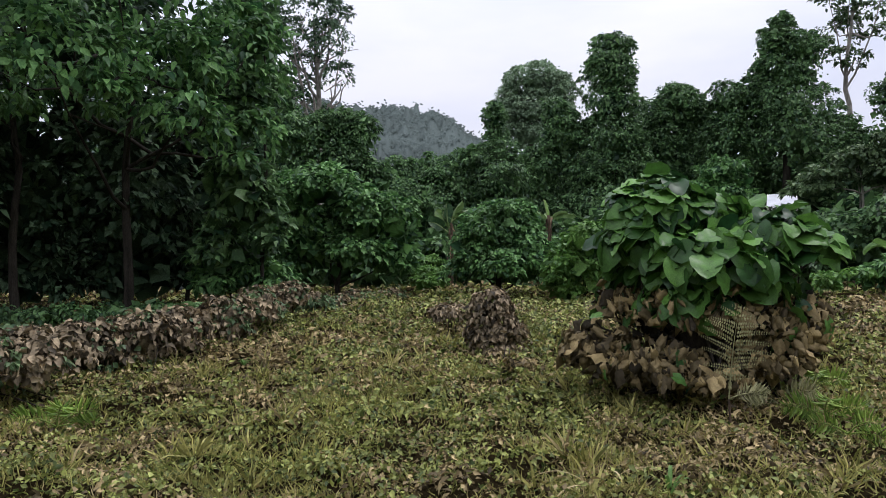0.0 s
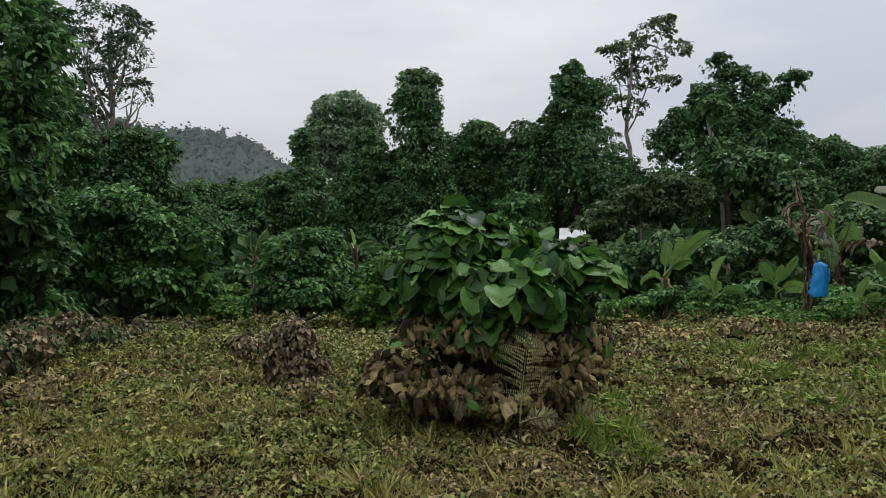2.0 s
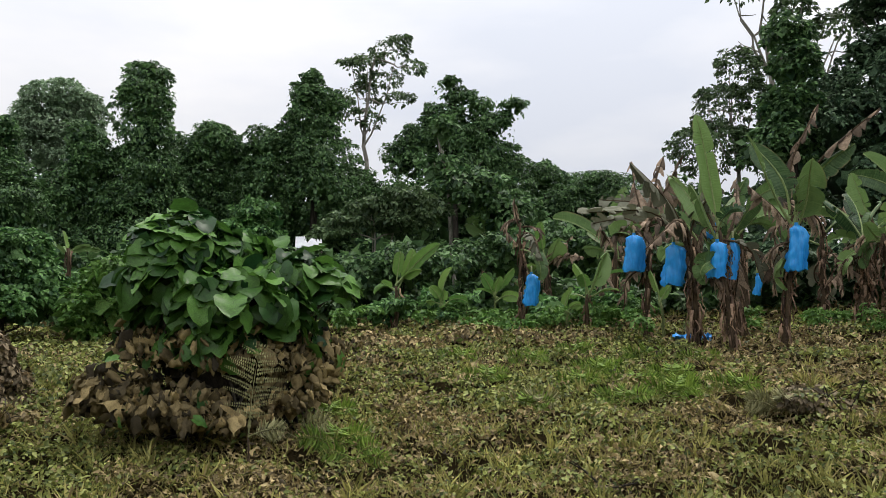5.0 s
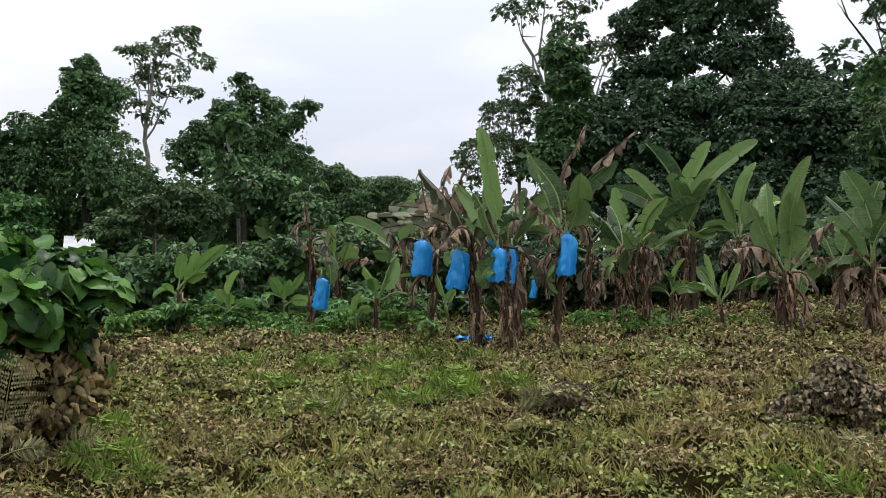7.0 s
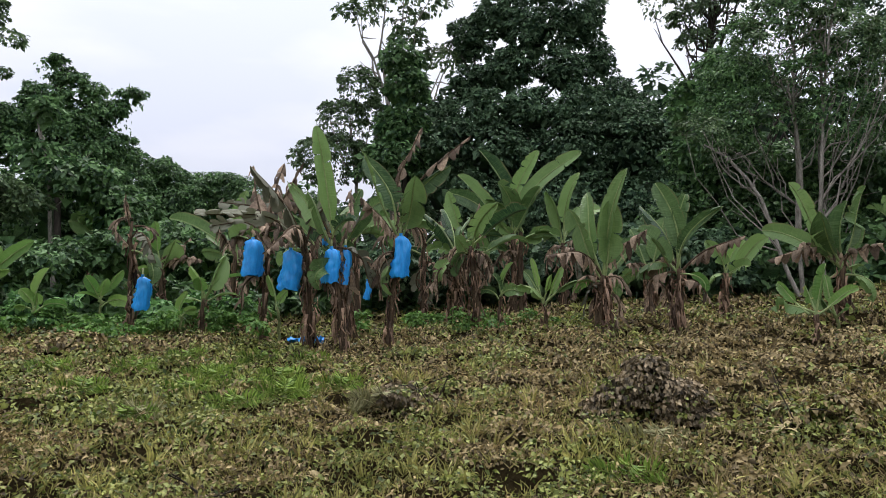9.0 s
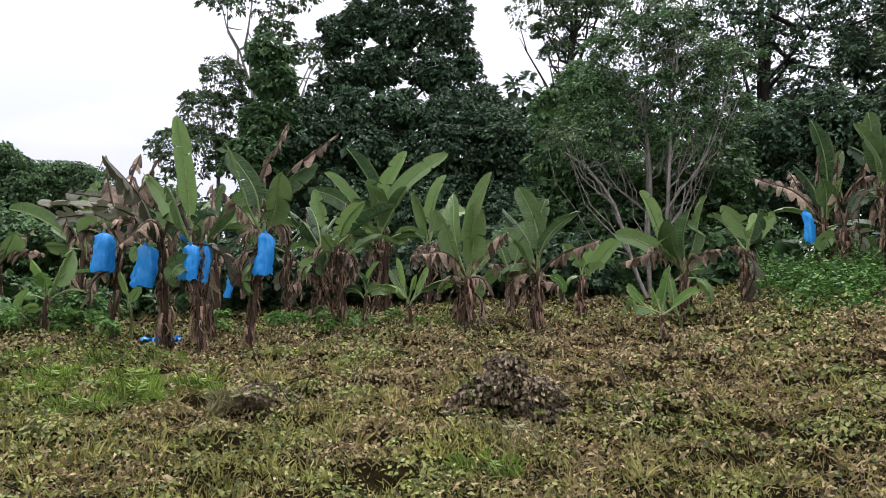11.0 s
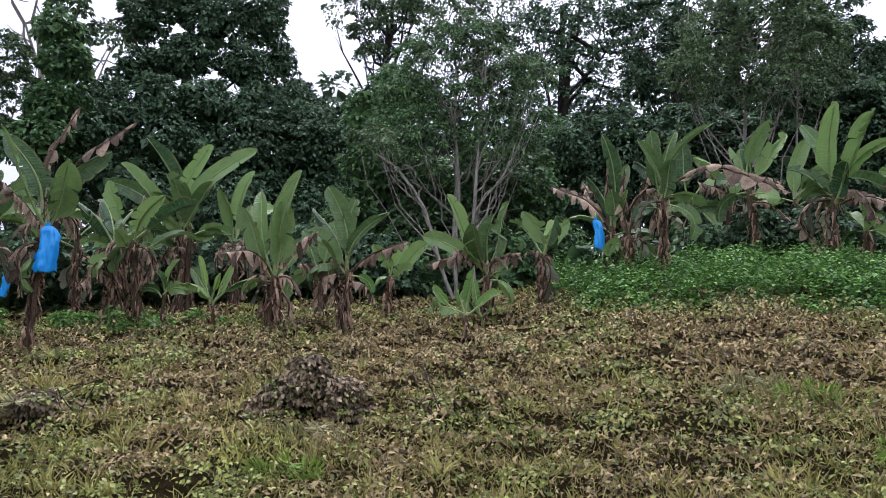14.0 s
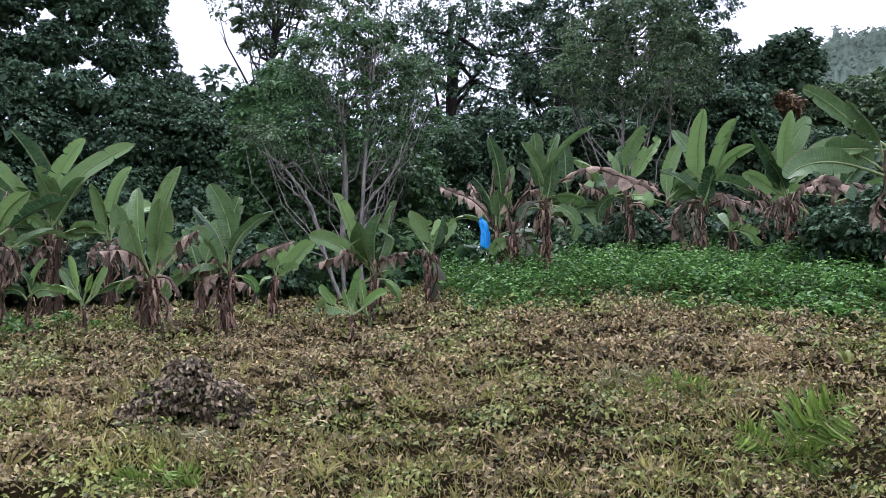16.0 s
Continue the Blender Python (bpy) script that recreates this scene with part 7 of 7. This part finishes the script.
# ---- distance ----
def far_woods(name, label, spec, leaf, mat, seed):
    """Woods too far to tell tree from tree. spec: bearing from, to, step, range, elevation of the top, half-width, half-height."""
    rng, pile = np.random.default_rng(seed), Pile()
    for a0, a1, step, r, e0, e1, ra, re in spec:
        for az in np.arange(a0, a1, step):
            el = e0 + (e1 - e0) * (az - a0) / max(a1 - a0, 1) + rng.uniform(-0.5, 0.5) - re
            c = np.array(aloft(az, el, r + rng.uniform(-0.03, 0.03) * r))
            rad = [r * math.tan(radians(ra * rng.uniform(0.8, 1.2)))] * 2 + [r * math.tan(radians(re))]
            foliage(pile, [(c, rad)], leaf, rng, cover=0.7, clump=leaf * 1.6, inner=0.75, home=-unit(c[:2]))
    tagged(put(name, pile.mesh(name), mat), label, "woods", kind="stuff")


far_woods("far_woods", "dark forest closing the distance beyond the clearing", [(-60, -12, 3.5, 48, 7, 7, 3.0, 5.0), (-12, 6, 3.5, 46, 4.5, 4.5, 2.6, 4.0), (6, 36, 3.5, 48, 6, 6, 3.0, 5.0), (36, 58, 3.5, 45, 7.0, 8.0, 2.6, 6.0), (58, 76, 4, 46, 14, 14, 3.2, 7.0), (76, 114, 3.4, 45, 17, 16, 2.8, 8.0), (114, 150, 4, 46, 10, 10, 3.2, 7.0)], 0.42, DARK, 3)
far_woods("vine_woods", "vine-hung woods behind the nearer trees", [(-24, -6, 2.2, 36, 10.5, 9.5, 2.0, 5.0), (-6, 4, 2.2, 34, 5.5, 5.5, 1.8, 4.0), (4, 12, 2.0, 38, 8, 10.5, 1.7, 4.5), (12, 36, 2.0, 38, 11, 10, 1.8, 5.0), (36, 54, 2.0, 38, 9.6, 8.2, 1.8, 5.0)], 0.27, VINE, 12)
far_woods("undergrowth", "dense green undergrowth under the trees", [(-22, 60, 2.2, 25, 1.6, 1.6, 2.4, 2.6), (-22, 60, 2.4, 28, 4.0, 4.0, 2.2, 3.0), (60, 126, 2.6, 24.5, 4.5, 6.5, 2.4, 4.0)], 0.3, VINE, 13)
# added woods, never in view: they block horizon light behind the viewpoint
far_woods("unseen_woods_behind", "unseen forest added behind the viewpoint to close the horizon", [(150, 305, 7, 40, 14, 14, 5.0, 9.0)], 1.5, DARK, 4)


def far_hill(name, label, rim, r0, r1, bump, leaf, mat, seed):
    """A distant wooded slope: rim lists bearings and elevations of its skyline; r0, r1: range of its foot and its crest."""
    rng = np.random.default_rng(seed)
    az = np.arange(rim[0][0], rim[-1][0], 0.14)
    el = np.interp(az, [q[0] for q in rim], [q[1] for q in rim])
    rows = 34
    u = np.linspace(0, 1.15, rows)[:, None]
    a, rng_out = np.radians(az)[None] + 0 * u, r0 + (r1 - r0) * u
    crest = 1.6 + r1 * np.tan(np.radians(el))[None]
    z = crest * np.where(u <= 1, np.sin(np.minimum(u, 1) * np.pi / 2) ** 0.8, 1 - 0.8 * (u - 1)) - 2
    x, y = rng_out * np.sin(a), rng_out * np.cos(a)
    # treetops: a rounded swelling every few metres
    tops = np.abs(waves(x, y, 4 * bump, seed)) + 0.7 * np.abs(waves(x, y, 1.7 * bump, seed + 1))
    z = z + tops * bump
    v = np.stack([x, y, z], -1)
    m = len(az)
    i, k = np.meshgrid(np.arange(rows - 1), np.arange(m - 1), indexing="ij")
    quads = np.stack([i * m + k, i * m + k + 1, (i + 1) * m + k + 1, (i + 1) * m + k], -1).reshape(-1, 4)
    pile = Pile()
    pile.add(v.reshape(-1, 3), [quads])
    n = 26000
    gi, gk = rng.integers(8, rows - 1, n), rng.integers(0, m, n)
    p = v[gi, gk] + rng.normal(0, 1, (n, 3)) * np.array([0.8, 0.8, 0.35]) * leaf
    back = -np.stack([p[:, 0], p[:, 1], 0 * p[:, 0]], -1) / r1
    leaf_cloud(pile, p, back * 0.7 + UP * 0.5 + rng.normal(0, 0.1, (n, 3)), rng.normal(0, 1, (n, 3)) - UP * 0.4, leaf * rng.uniform(0.5, 1.4, n), 0.8, DIAMOND)
    tagged(put(name, pile.mesh(name), mat), label, "woods", kind="stuff")


# both slopes carry their haze in the leaf colour
far_hill("wooded_hill", "distant wooded hill, its leaf colour greyed for haze", [(-26, 10.5), (-12, 10.6), (-5, 10.5), (-0.6, 10.3), (0.9, 9.5), (2.2, 8.6), (5, 7.4), (9, 6.0)], 95, 170, 1.5, 0.55, HAZED_HILL, 8)
far_hill("wooded_rise", "distant wooded hillside, its leaf colour paled for haze", [(108, 13.0), (114, 15.0), (118, 15.9), (122, 16.3), (138, 17.5)], 80, 150, 1.5, 0.55, HAZED_RISE, 9)


def shed():
    """A small open shed far behind the bush: sheet roof, posts, boarded wall."""
    base = spot(23.6, 30)
    root = thing("shed", base, "small shed with a pale metal sheet roof among shrubs", "shed")
    right, near = axes(23.6)
    top = 1.6 + 30 * math.tan(radians(4.15)) - base.z
    n = 26
    x = np.linspace(-0.5, 0.5, n)
    wav = 0.02 * np.cos(np.arange(n) * np.pi)
    rows = [right * x[:, None] + UP * (top + h + wav)[:, None] + near * d for d, h in ((0.5, -0.34), (-0.5, 0.16))]
    v = np.concatenate(rows + [q - UP * 0.012 for q in rows])
    q = [(k, k + 1, n + k + 1, n + k) for k in range(n - 1)] + [(2 * n + k, 3 * n + k, 3 * n + k + 1, 2 * n + k + 1) for k in range(n - 1)]
    put("roof", np_mesh("roof", v, [np.array(q)]), SHEET, root)
    for a in (-0.45, 0.45):
        for d, h in ((0.4, -0.34), (-0.4, 0.06)):
            p = right * a + near * d
            put("post", np_mesh("post", *tube([p - UP * 0.1, p + UP * (top + h)], [0.05, 0.045], 7)), PALEBARK, root)


shed()


def fallen_bag():
    """A torn blue bag lying crumpled in the litter."""
    rng = np.random.default_rng(15)
    root = thing("fallen_bag", spot(51.0, 16.0), "torn blue plastic bag lying crumpled on the ground", "bag")
    n, m = 12, 9
    u, w = np.meshgrid(np.linspace(-0.36, 0.36, n), np.linspace(-0.17, 0.17, m), indexing="ij")
    z = 0.19 + 0.07 * np.sin(u * 25) * np.cos(w * 30) + 0.03 * rng.normal(size=(n, m))
    right, near = axes(51.0)
    v = (right * u[..., None] + near * (w + 0.04 * rng.normal(size=(n, m)))[..., None] + UP * z[..., None]).reshape(-1, 3)
    i, k = np.meshgrid(np.arange(n - 1), np.arange(m - 1), indexing="ij")
    put("film", np_mesh("film", v, [np.stack([i * m + k, (i + 1) * m + k, (i + 1) * m + k + 1, i * m + k + 1], -1).reshape(-1, 4)]), BLUE, root, True)


fallen_bag()
